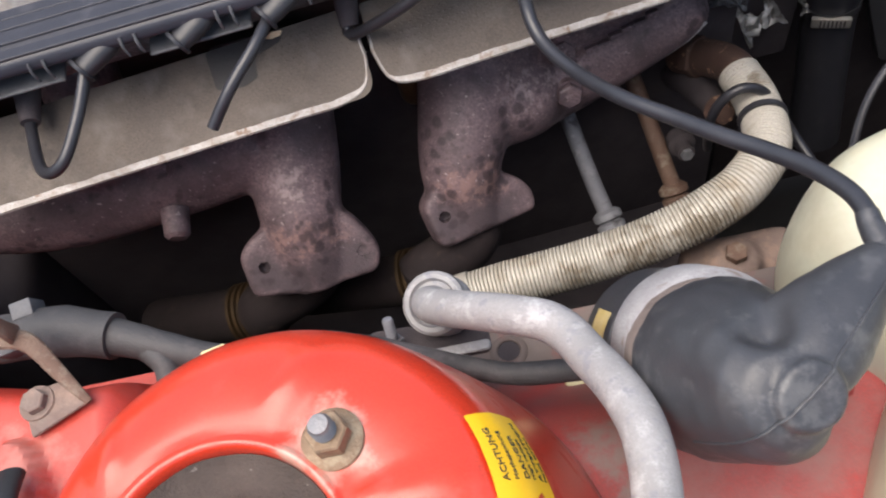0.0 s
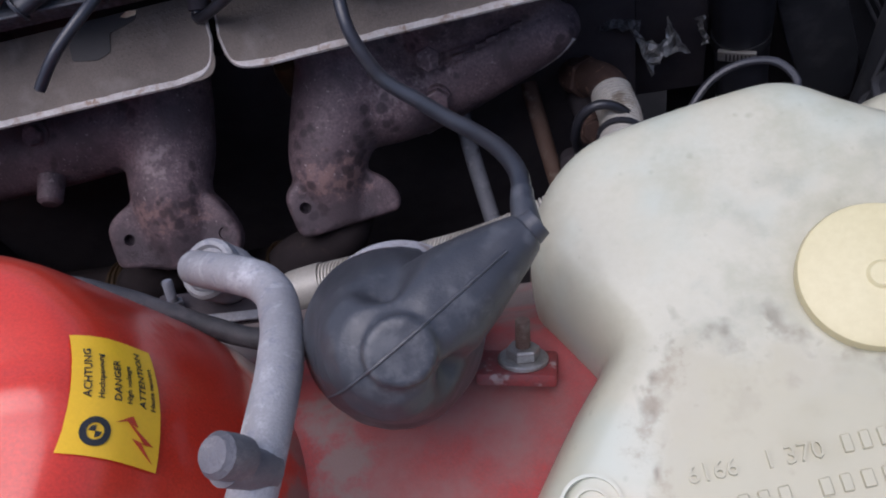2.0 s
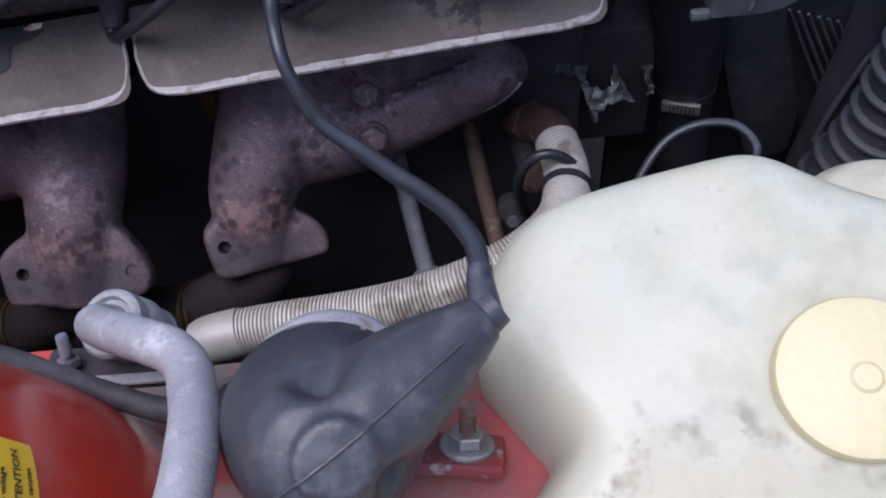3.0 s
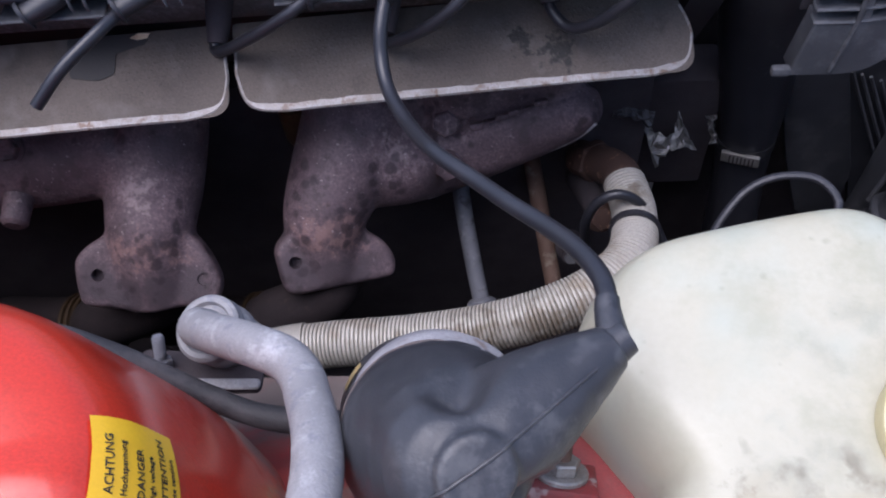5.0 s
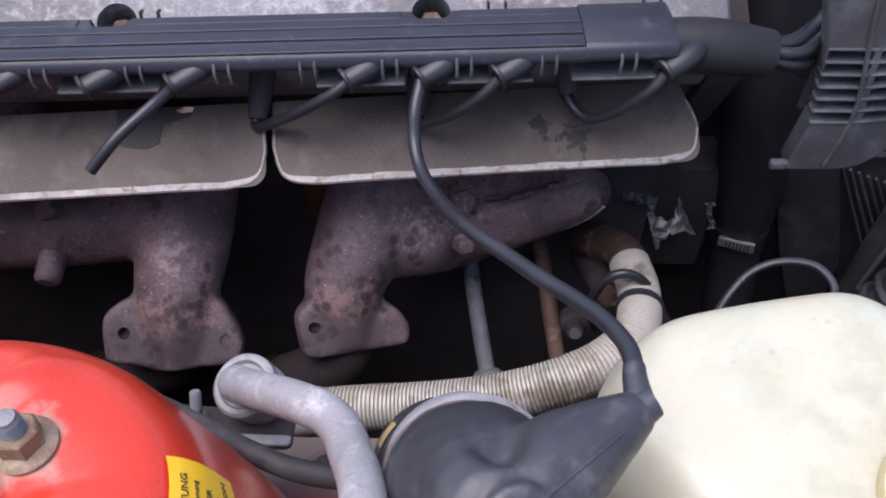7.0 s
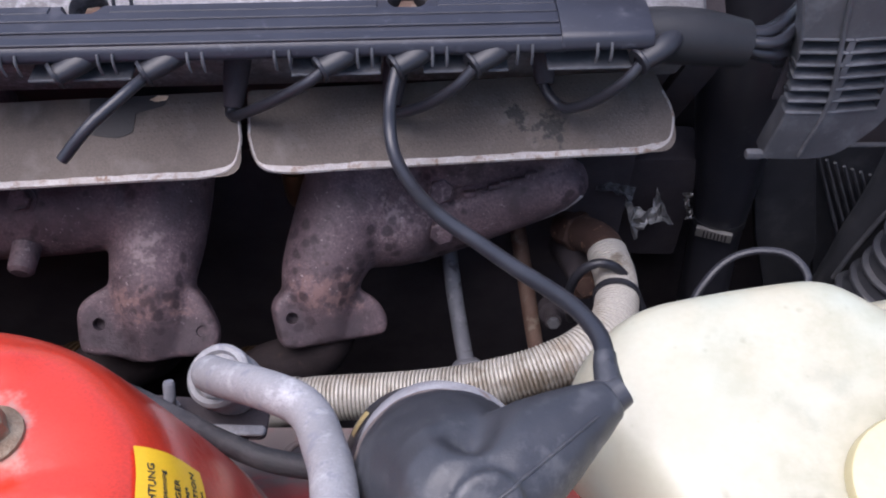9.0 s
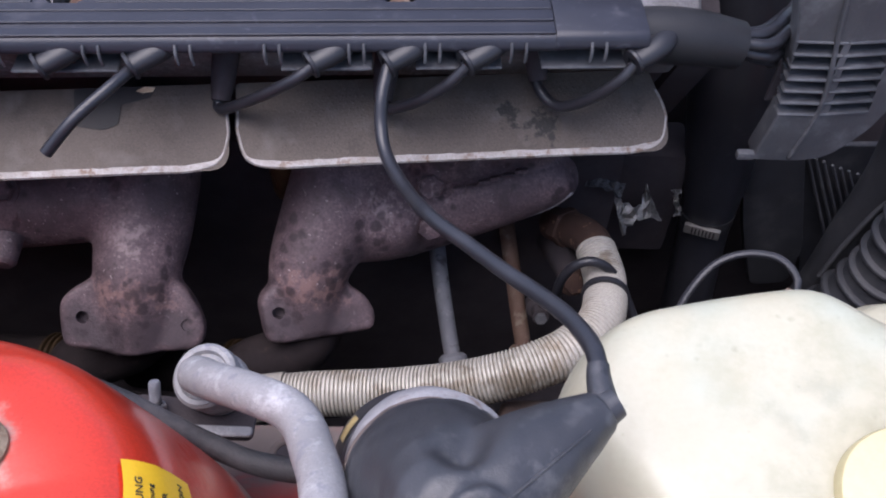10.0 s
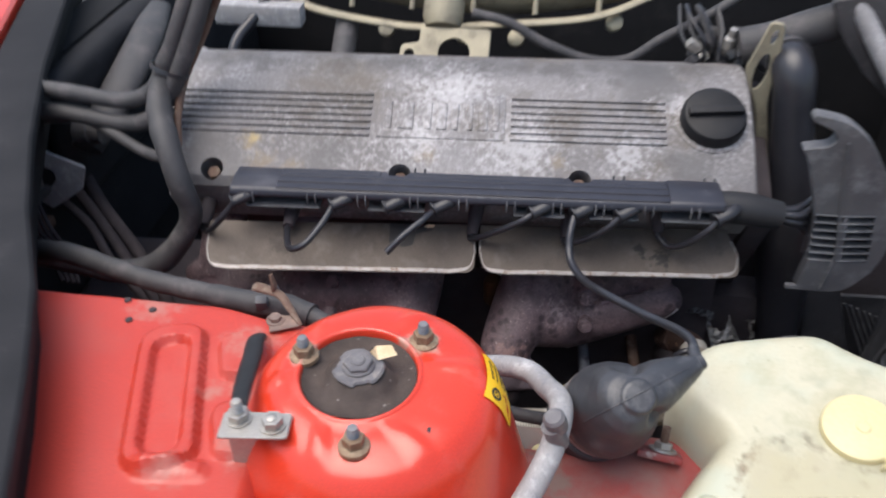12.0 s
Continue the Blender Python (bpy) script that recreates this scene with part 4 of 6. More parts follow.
for x in EXITS:
    part("grommet", tube([en(x + 0.020, 0.004, 0.012), en(x + 0.011, -0.007, 0.0105), en(x - 0.004, -0.0155, 0.006)], [0.0058, 0.0078, 0.0066], 16, flat=0.8), M_HOOD, rail)
    part("lip", lathe([(0.0036, 0), (0.0078, 0), (0.0081, 0.0008), (0.0076, 0.0022), (0.0036, 0.0022), (0.0036, 0)], axis_frame(en(x - 0.003, -0.0150, 0.0063), Vector(en(x - 0.004, -0.0155, 0.006)) - Vector(en(x + 0.011, -0.007, 0.0105))), 20), M_HOOD, rail)
for k, (dy, dz) in enumerate(((0.010, 0.004), (0.003, 0.008), (-0.004, 0.003), (-0.002, -0.006), (0.005, -0.008), (-0.006, 0.0065), (-0.006, -0.0015))):
    part("lead", tube([en(0.192, 0.010 + dy * 0.5, 0.0 + dz * 0.5), en(0.215, 0.010 + dy, -0.004 + dz), en(0.232, 0.026 + dy, -0.012 + dz * 2.0), en(0.250, 0.052 + dy, -0.028 + dz * 3.0)], 0.0036, 12), M_WIRE, rail)

# ---- plug leads ----
LEADS = (
    ((-0.341, -0.016, 0.005), [(-0.355, -0.020, -0.012), (-0.372, -0.012, -0.032)], (-0.386, 0.004, -0.042), (-0.384, 0.050, -0.016)),
    ((-0.241, -0.016, 0.005), [(-0.250, -0.036, -0.004), (-0.264, -0.056, -0.014), (-0.280, -0.050, -0.022)], (-0.290, -0.016, -0.026), (-0.290, 0.050, -0.010)),
    ((-0.140, -0.016, 0.005), [(-0.150, -0.032, 0.004), (-0.167, -0.047, -0.004)], (-0.183, -0.057, -0.018), None),
    ((-0.044, -0.016, 0.005), [(-0.056, -0.018, -0.003), (-0.080, -0.010, -0.022)], (-0.104, 0.004, -0.041), (-0.096, 0.046, -0.002)),
    ((0.040, -0.016, 0.005), [(0.030, -0.018, -0.006), (0.012, -0.012, -0.024)], (-0.008, 0.000, -0.039), (0.000, 0.046, -0.004)),
    ((0.133, -0.016, 0.005), [(0.125, -0.018, -0.006), (0.111, -0.010, -0.026), (0.097, 0.000, -0.038)], (0.087, 0.012, -0.034), (0.084, 0.046, -0.000)),
)
for a, mid, tip, root in LEADS:
    lab = "black ignition lead from the rail to a spark plug" if root else "black ignition lead hanging loose below the rail"
    w = thing("ignition_lead", en(*a), lab, "cable", "ignition leads")
    pts = [en(*a)] + [en(*p) for p in mid] + [en(*tip)]
    if root:
        pts.append(en(tip[0] + (root[0] - tip[0]) * 0.2, tip[1] + (root[1] - tip[1]) * 0.25, tip[2] + (root[2] - tip[2]) * 0.2))
    part("cable", tube(pts, 0.0033, 14, 0.003), M_WIRE, w)
    if root:
        a1 = Vector(en(*tip)) * 0.92 + Vector(en(*root)) * 0.08
        part("plug_boot", tube([tuple(a1), tuple(a1.lerp(Vector(en(*root)), 0.4)), en(*root)], [0.0055, 0.0078, 0.0085], 18), M_DARK, w)

# ---- cylinder head and block ----
eng = thing("engine_block", en(-0.13, 0.2, -0.5), "dark oily engine block and cylinder head", "engine")
part("cylinder_head", block((-0.435, 0.045, -0.150), (0.185, 0.190, -0.045), LEAN @ pose(0, -0.02, -0.035), 0.005), M_DARK, eng)
part("block", block((-0.43, 0.078, -0.62), (0.18, 0.30, -0.135), ENG, 0.012), M_DARK, eng)
part("sump", block((-0.42, -0.04, -0.62), (0.17, 0.26, -0.46), ENG, 0.01), M_DARK, eng)
part("bell_housing", block((-0.63, 0.0, -0.62), (-0.432, 0.26, -0.235), ENG, 0.03, 4), M_DARK, eng)
part("timing_case", block((0.185, 0.02, -0.42), (0.212, 0.20, -0.052), LEAN, 0.006), M_DARK, eng)
for k in range(6):
    x = -0.385 + 0.095 * k
    part("plug_well", lathe([(0, 0), (0.014, 0), (0.014, 0.018), (0.010, 0.020), (0, 0.020)], axis_frame(en(x, 0.072, -0.030), (0, -0.9, -0.15)), 20), M_DARK, eng)

# ---- heat shields ----
def shield(x0, x1, seed, slant=0.0):
    sh = thing("heat_shield", en((x0 + x1) / 2, 0.02, -0.06), "dull embossed steel heat shield with a bare rusty lip", "heat shield", "heat shields")
    SF = Matrix.Translation((0, -0.0195, 0.8350)) @ pose(0, 0, 0, 0, 0.75, 6.85) @ pose(0, 0, 0, 32, 0, 0)
    out = rounded([(x0, 0.0), (x1, 0.0), (x1, 0.026), (x1 - slant * 0.45, 0.053), (x0, 0.053)], [0.022, 0.022, 0.010, 0.003, 0.003], 8)
    bm = prism(out, 0.0010, SF, 0)
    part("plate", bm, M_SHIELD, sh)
    dim = bmesh.new()
    nx, ny = int((x1 - x0 - 0.016) / 0.0042), 10
    for i in range(nx):
        for j in range(ny):
            cx, cy = x0 + 0.009 + i * 0.0042 + (j % 2) * 0.0021, 0.009 + j * 0.0042
            if cx > x1 - 0.008 - slant * cy / 0.06:
                continue
            q = [SF @ Vector((cx + dx, cy + dy, 0.0011 + h)) for dx, dy, h in ((-0.0011, 0, 0), (0, -0.0011, 0), (0.0011, 0, 0), (0, 0.0011, 0), (0, 0, 0.00035))]
            v = [dim.verts.new(p) for p in q]
            for k in range(4):
                dim.faces.new((v[k], v[(k + 1) % 4], v[4]))
    tagged(part("embossing", dim, M_SHIELD, sh), kind="stuff")
    lip_pts = [(x0, 0.040), (x0, 0.030), (x0, 0.022), (x0 + 0.0055, 0.0055), (x0 + 0.022, 0.0), (x0 + 0.06, 0.0), (x1 - 0.06, 0.0), (x1 - 0.022, 0.0), (x1 - 0.0055, 0.0055), (x1, 0.020), (x1 - slant * 0.05, 0.030), (x1 - slant * 0.24, 0.040)]
    path = [Vector((p[0], p[1], 0)) for p in spline([(x, y, 0) for x, y in lip_pts], 0.002)]
    lip = bmesh.new()
    prev = None
    for i, p in enumerate(path):
        t = (path[min(i + 1, len(path) - 1)] - path[max(i - 1, 0)]).normalized()
        nrm = Vector((-t.y, t.x, 0))
        wv = (0.0013 + 0.0029 * abs(t.x) ** 4) * (1 + 0.22 * noise.noise((p.x * 60, seed, 0)) + 0.09 * noise.noise((p.x * 190, seed, 4)))
        s = [SF @ (p + nrm * a + Vector((0, 0, h))) for a, h in ((wv, 0.0013), (0.0004, 0.0014), (-0.0005, 0.0004), (-0.0003, -0.0007), (0.0004, -0.0007), (wv, 0.0004))]
        row = [lip.verts.new(q) for q in s]
        if prev:
            for k in range(6):
                lip.faces.new((prev[k], prev[(k + 1) % 6], row[(k + 1) % 6], row[k]))
        prev = row
    part("lip", lip, M_EDGE, sh, "bare bright lip with rust")
    return sh


shield(-0.374, -0.0975, 1)
shield(-0.0925, 0.172, 5, 0.020)

chip = bmesh.new()
SFR = Matrix.Translation((0, -0.0195, 0.8350)) @ pose(0, 0, 0, 0, 0.75, 6.85) @ pose(0, 0, 0, 32, 0, 0)
cv = [chip.verts.new(SFR @ Vector(p)) for p in ((-0.151, 0.0500, 0.0016), (-0.145, 0.0520, 0.0034), (-0.139, 0.0515, 0.0028), (-0.141, 0.0490, 0.0016), (-0.147, 0.0480, 0.0014))]
chip.faces.new(cv)
bmesh.ops.solidify(chip, geom=list(chip.faces), thickness=0.0005)
solo("leaf_scrap", chip, M_LEAF, "small tan leaf scrap lying on the heat shield", "leaf")
stp = part("oil_stain", prism(rounded([(-0.186, 0.030), (-0.170, 0.027), (-0.161, 0.030), (-0.159, 0.042), (-0.150, 0.044), (-0.142, 0.046), (-0.139, 0.0525), (-0.150, 0.0525), (-0.168, 0.0525), (-0.186, 0.0525)], 0.002), 0.0004, SFR @ pose(0, 0, 0.0013), 0), M_STAIN)
tagged(stp, "dark oily patch on the heat shield", "stain")

# ---- exhaust manifolds ----
N45 = Vector((0, 0.7071, -0.7071))
MF = ENG @ Matrix.Translation((-0.082, -0.046, -0.180)) @ pose(0, 0, 0, 45, 0, 0)


def mpt(x, z, r, back=0.85):
    """A centre behind the manifold's front plane: x along, z the height on the plane."""
    return tuple(Vector((x, -0.051 + (z - 0.72), z)) + Vector((0, 0.06 * (x + 0.08), 0)) + N45 * (r * back))


LOG = [(-0.023, 0.039, 0.712), (0.006, 0.041, 0.723), (0.035, 0.043, 0.736), (0.062, 0.044, 0.747), (0.089, 0.045, 0.757), (0.110, 0.043, 0.764), (0.122, 0.039, 0.771)]


def manifold_front():
    th = thing("exhaust_manifold", (-0.03, 0.0, 0.75), "rusty purple-brown cast iron exhaust manifold with dark pitting", "exhaust manifold", "exhaust manifolds")
    bms = [
        tube([mpt(-0.060, 0.712, 0.024, 1.1), mpt(-0.062, 0.727, 0.026, 0.85), mpt(-0.061, 0.741, 0.029, 0.6), mpt(-0.051, 0.761, 0.035, 0.65), mpt(-0.036, 0.787, 0.040), mpt(-0.02, 0.82, 0.040)], [0.024, 0.026, 0.029, 0.034, 0.041, 0.042], 24),
        tube([mpt(-0.045, 0.762, 0.030, 1.0), (-0.013, 0.026, 0.738)] + LOG[1:], [0.030, 0.034, 0.031, 0.031, 0.029, 0.026, 0.020, 0.012], 24),
        tube([mpt(-0.030, 0.785, 0.030, 1.0)] + [(x, y + 0.014, z + 0.034) for x, y, z in LOG[1:6]], [0.028, 0.029, 0.029, 0.027, 0.023, 0.017], 24),
        tube([(0.030, 0.050, 0.77), (0.030, 0.060, 0.82)], 0.030, 20),
        tube([(0.090, 0.056, 0.77), (0.090, 0.066, 0.83)], 0.024, 20),
        tube([mpt(-0.05, 0.775, 0.02), mpt(-0.055, 0.83, 0.02)], 0.022, 20),
    ]
    fl = rounded([(-0.018, 0.014), (-0.017, -0.021), (0.058, -0.025), (0.062, -0.015), (0.057, 0.000), (0.046, 0.010), (0.024, 0.022), (0.0, 0.024)], 0.009, 5)
    bms.append(prism(fl, 0.022, MF @ pose(0, 0, -0.0215) @ Matrix.Rotation(radians(16), 4, "Y") @ Matrix.Rotation(radians(8), 4, "Z"), 0.003, 2))
    cast = cut(blob(bms, 0.0020, 7), [lathe([(0, -0.008), (0.0042, -0.008), (0.0042, 0.03), (0, 0.03)], MF, 18)])
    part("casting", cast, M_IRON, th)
    for c, ax in (((0.0224, 0.0235, 0.7735), (0, -0.88, 0.48)), ((0.0228, 0.0105, 0.7450), (0, -0.92, 0.35))):
        part("bolt", joined([hexnut(axis_frame(c, ax, 20), 0.0155, 0.007), lathe([(0, -0.012), (0.0095, -0.012), (0.0095, 0.0006), (0, 0.0006)], axis_frame(c, ax), 20)]), M_IRON, th)
    for k, w in enumerate((0.004, 0.0015, 0.003, 0.003, 0.0015, 0.003)):
        c = (0.042 + k * 0.0085, 0.0218 + k * 0.0010, 0.7700 + k * 0.0030)
        part("cast_mark", block((-w / 2, -0.0042, -0.006), (w / 2, 0.0042, 0.0010), axis_frame(c, (0, -0.88, 0.48), 100), 0.0005, 1), M_IRON, th)
    low = [(x, y - 0.72 * r, z - 0.70 * r) for (x, y, z), r in zip(LOG[1:], (0.0305, 0.0305, 0.0285, 0.0255, 0.0195, 0.012))]
    part("flash_line", tube(low, 0.0018, 8), M_CHALK, th, "thin pale casting seam")
    return th


def manifold_rear():
    th = thing("exhaust_manifold", (-0.2, -0.02, 0.75), "rusty brown cast iron exhaust manifold with a two-hole flange", "exhaust manifold", "exhaust manifolds")
    bms = [
        tube([mpt(-0.172, 0.712, 0.028, 1.1), mpt(-0.173, 0.727, 0.028, 0.85), mpt(-0.173, 0.745, 0.030, 0.62), mpt(-0.172, 0.767, 0.034, 0.8), mpt(-0.170, 0.80, 0.036), mpt(-0.170, 0.83, 0.036)], [0.030, 0.029, 0.029, 0.033, 0.036, 0.036], 24),
        tube([mpt(-0.410, 0.800, 0.02), mpt(-0.390, 0.785, 0.026), mpt(-0.330, 0.779, 0.031), mpt(-0.26, 0.780, 0.032), mpt(-0.19, 0.784, 0.034)], [0.018, 0.026, 0.032, 0.033, 0.034], 24),
        tube([mpt(-0.29, 0.785, 0.02), mpt(-0.29, 0.84, 0.02)], 0.026, 20),
        tube([mpt(-0.385, 0.785, 0.02), mpt(-0.385, 0.84, 0.02)], 0.024, 20),
    ]
    ox = -0.124
    fl = rounded([(ox - 0.017, 0.016), (ox - 0.016, -0.016), (ox + 0.020, -0.022), (ox + 0.073, -0.022), (ox + 0.078, -0.006), (ox + 0.070, 0.014), (ox + 0.060, 0.028), (ox + 0.012, 0.032), (ox - 0.004, 0.026)], 0.008, 5)
    bms.append(prism(fl, 0.018, MF @ pose(0, 0.004, -0.0175) @ pose(ox - 0.017, 0, 0) @ Matrix.Rotation(radians(5), 4, "Y") @ pose(0.017 - ox, 0, 0), 0.003, 2))
    cast = cut(blob(bms, 0.0020, 7), [lathe([(0, -0.008), (0.0042, -0.008), (0.0042, 0.03), (0, 0.03)], MF @ pose(x, y, 0), 18) for x, y in ((ox, 0.008), (ox + 0.067, 0.0))])
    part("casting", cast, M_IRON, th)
    c = tuple(Vector(mpt(-0.249, 0.785, 0.0)) - N45 * 0.006)
    part("boss", lathe([(0, -0.012), (0.0095, -0.012), (0.0085, 0.006), (0.006, 0.0085), (0, 0.009)], axis_frame(mpt(-0.252, 0.756, 0.0), (0, -0.9, -0.25)), 20), M_IRON, th)
    part("bolt", joined([hexnut(axis_frame(c, -N45, 10), 0.013, 0.006), lathe([(0, -0.008), (0.0095, -0.008), (0.0095, 0.0006), (0, 0.0006)], axis_frame(c, -N45), 20)]), M_IRON, th)
    return th


manifold_front()
manifold_rear().location += Vector((-0.002, -0.0145, 0.0060))


def downpipe(x, w, reach):
    th = thing("downpipe", (x, -0.03, 0.64), "dark rusty exhaust downpipe below the manifold flange", "exhaust pipe", "downpipes")
    pts = [(x + 0.002, -0.020, 0.697), (x - 0.002, -0.034, 0.688), (x - 0.014, -0.050, 0.676), (x - 0.05, -0.062, 0.668), (x - reach, -0.058, 0.655), (x - reach - 0.10, -0.02, 0.60)]
    part("pipe", tube(pts, w, 24), M_DOWN, th)
    part("bellows", tube([(x - reach + 0.018, -0.059, 0.659), (x - reach - 0.012, -0.056, 0.652)], w + 0.002, 28, ribs=(0.005, 0.004)), M_SOOTBRASS, th, "ringed brass-coloured sleeve")


downpipe(-0.175, 0.021, 0.065)
downpipe(-0.055, 0.020, 0.055)
solo("brass_fitting", lathe([(0, 0), (0.009, 0), (0.010, 0.004), (0.010, 0.030), (0.008, 0.036), (0, 0.036)], axis_frame((-0.083, 0.045, 0.740), (0, -0.15, 1)), 24), M_BRASS, "dull brass fitting between the exhaust manifolds", "fitting")

# ---- dipstick and coolant tubes ----
def rod(pts, r, m, label):
    th = thing("tube", pts[-1], label, "pipe", "thin tubes beside the block")
    part("pipe", tube(pts, r, 14), m, th)
    d = Vector(pts[-1]) - Vector(pts[-2])
    part("ferrule", lathe([(0, 0), (r * 1.25, 0), (r * 1.75, 0.003), (r * 1.75, 0.008), (r * 1.2, 0.010), (r * 1.7, 0.012), (r * 1.7, 0.017), (0, 0.017)], axis_frame(Vector(pts[-1]) - d.normalized() * 0.006, d), 20), m, th)


rod([(0.026, 0.080, 0.670), (0.030, 0.051, 0.652), (0.038, 0.012, 0.625), (0.042, -0.006, 0.6145), (0.0440, -0.015, 0.609)], 0.0068, M_TUBE, "blue-grey oxidised metal tube running down beside the block")
rod([(0.085, 0.085, 0.668), (0.090, 0.055, 0.652), (0.097, 0.020, 0.626), (0.1005, 0.004, 0.6135), (0.1015, -0.003, 0.608)], 0.0068, M_RUST, "rust-brown metal tube running down beside the block")

# ---- ribbed heat hose with its elbow, clamp and rubber loop ----
hose = thing("ribbed_hose", (0.02, -0.15, 0.80), "silver ribbed aluminium hose with brown stains", "hose")
part("hose", tube([(-0.094, -0.102, 0.690), (-0.066, -0.100, 0.694), (-0.040, -0.100, 0.698), (-0.012, -0.100, 0.701), (0.012, -0.100, 0.7050), (0.040, -0.100, 0.712), (0.067, -0.098, 0.720), (0.092, -0.093, 0.727), (0.117, -0.082, 0.732),
                   (0.139, -0.058, 0.731), (0.147, -0.019, 0.724), (0.144, 0.012, 0.722)], [0.0146, 0.0148, 0.0150, 0.0152, 0.0153] + [0.0153] * 4 + [0.0150, 0.0145, 0.0142], 28, ribs=(0.0027, 0.0019)), M_FLEX, hose)
part("end_sleeve", tube([(-0.100, -0.104, 0.688), (-0.092, -0.102, 0.690), (-0.080, -0.101, 0.692), (-0.070, -0.100, 0.6935)], [0.0150, 0.0162, 0.0164, 0.0162], 28), M_SLEEVE, hose, "bright plain end sleeve")
part("elbow", tube([(0.145, 0.004, 0.723), (0.143, 0.024, 0.717), (0.136, 0.044, 0.705), (0.122, 0.070, 0.685)], [0.0135, 0.0138, 0.014, 0.014], 20), M_REDRUST, hose, "rust-brown elbow")
part("elbow_nut", hexnut(axis_frame((0.132, 0.050, 0.700), (-0.4, 0.75, -0.5)), 0.029, 0.012), M_REDRUST, hose)
strap = thing("rubber_strap", (0.145, -0.03, 0.735), "thin black rubber strap looped round the ribbed hose", "strap")
part("loop", tube([(0.1225, -0.006, 0.664), (0.1175, -0.014, 0.690), (0.1152, -0.019, 0.7180), (0.1200, -0.020, 0.7380), (0.1313, -0.020, 0.7475), (0.1447, -0.0205, 0.7425), (0.1580, -0.022, 0.7240), (0.1665, -0.028, 0.708), (0.172, -0.038, 0.699), (0.180, -0.060, 0.690)], 0.0035, 12), M_WIRE, strap)
part("band", lathe([(0.0146, -0.0022), (0.0166, -0.0022), (0.0166, 0.0022), (0.0146, 0.0022), (0.0146, -0.0022)], axis_frame((0.1450, -0.034, 0.7275), (0.15, 0.96, -0.15)), 28), M_WIRE, strap)

mnt = thing("mount_bracket", (0.10, -0.10, 0.64), "dust-caked brown cast bracket below the ribbed hose", "bracket")
part("casting", blob([block((0.072, -0.128, 0.600), (0.150, -0.092, 0.690), None, 0.010, 3), lathe([(0, 0.655), (0.017, 0.655), (0.017, 0.696), (0.012, 0.700), (0, 0.700)], pose(0.104, -0.116, 0), 24)], 0.004, 3), M_DUSTRUST, mnt)
part("bolt", hexnut(pose(0.104, -0.116, 0.7005, 0, 0, 12), 0.013, 0.006), M_RUST, mnt)

# ---- oxidised pipe with collar, stud and bolt ----
pipe = thing("coolant_pipe", (-0.03, -0.24, 0.89), "bent grey metal pipe with chalky oxidation", "pipe")
part("pipe", tube([(-0.0775, -0.1650, 0.8150), (-0.0818, -0.1710, 0.8320), (-0.0850, -0.1762, 0.8440), (-0.0820, -0.1830, 0.8540), (-0.0715, -0.1920, 0.8645), (-0.056, -0.203, 0.877), (-0.043, -0.211, 0.884), (-0.032, -0.217, 0.886), (-0.0245, -0.2255, 0.887), (-0.0190, -0.239, 0.893), (-0.014, -0.252, 0.901), (-0.0105, -0.265, 0.909), (-0.0085, -0.280, 0.915),
                   (-0.010, -0.300, 0.917), (-0.016, -0.324, 0.912), (-0.028, -0.348, 0.899), (-0.045, -0.371, 0.880), (-0.062, -0.392, 0.860)], 0.0088, 22, 0.003), M_PIPE, pipe)
part("collar", lathe([(0.0085, 0.0008), (0.0112, 0.0008), (0.0116, 0.0016), (0.0124, 0.0032), (0.0146, 0.0034), (0.0162, 0.0016), (0.0164, -0.004), (0.0152, -0.006), (0.0160, -0.008), (0.0158, -0.018), (0.0140, -0.020), (0.0135, -0.032), (0.0085, -0.032), (0.0085, 0.0008)], axis_frame((-0.0832, -0.1735, 0.8375), (-0.20, -0.30, 0.92)), 36), M_PIPE, pipe)
bm = joined([lathe([(0, 0), (0.0072, 0), (0.0077, 0.004), (0.0077, 0.012), (0.0058, 0.0145), (0, 0.015)], axis_frame((-0.011, -0.314, 0.932), (-0.30, -0.2, 0.93)), 24), lathe([(0, 0), (0.0072, 0), (0.0072, 0.022), (0, 0.022)], axis_frame((-0.009, -0.3125, 0.915), (-0.30, -0.2, 0.93)), 20)])
part("bolt", bm, M_HUB, pipe, "brown-grey plug on the pipe's end")
pbk = thing("pipe_bracket", (-0.095, -0.18, 0.82), "small dark steel bracket with a threaded stud under the pipe", "bracket")
part("plate", prism(rounded([(-0.122, -0.196), (-0.060, -0.196), (-0.060, -0.176), (-0.122, -0.172)], 0.004), 0.0022, pose(0, 0, 0.815), 0.0006, 1), M_DARK, pbk)
part("stud", threaded(pose(-0.1085, -0.185, 0.820, -34, 0, 0), 0.0030, 0.018), M_TUBE, pbk)
part("nut", hexnut(pose(-0.1085, -0.1845, 0.8205, -34, 0, 0), 0.0095, 0.0045), M_TUBE, pbk)
part("lip", prism(rounded([(-0.108, -0.1960), (-0.060, -0.1960), (-0.060, -0.1905), (-0.108, -0.1900)], 0.003), 0.0022, pose(0, 0, 0.8185, 0, 0, 0), 0.0006, 1), M_PIPE, pbk, "dusty grey clamp lip")

solo("plastic_plug", lathe([(0, 0.003), (0.008, 0.003), (0.0105, 0.0015), (0.011, 0.0), (0, -0.001)], pose(-0.016, -0.207, wing_z(-0.016, -0.207) + 0.0012), 24), M_CAP, "cream plastic plug on the grimy rail flange", "plug")

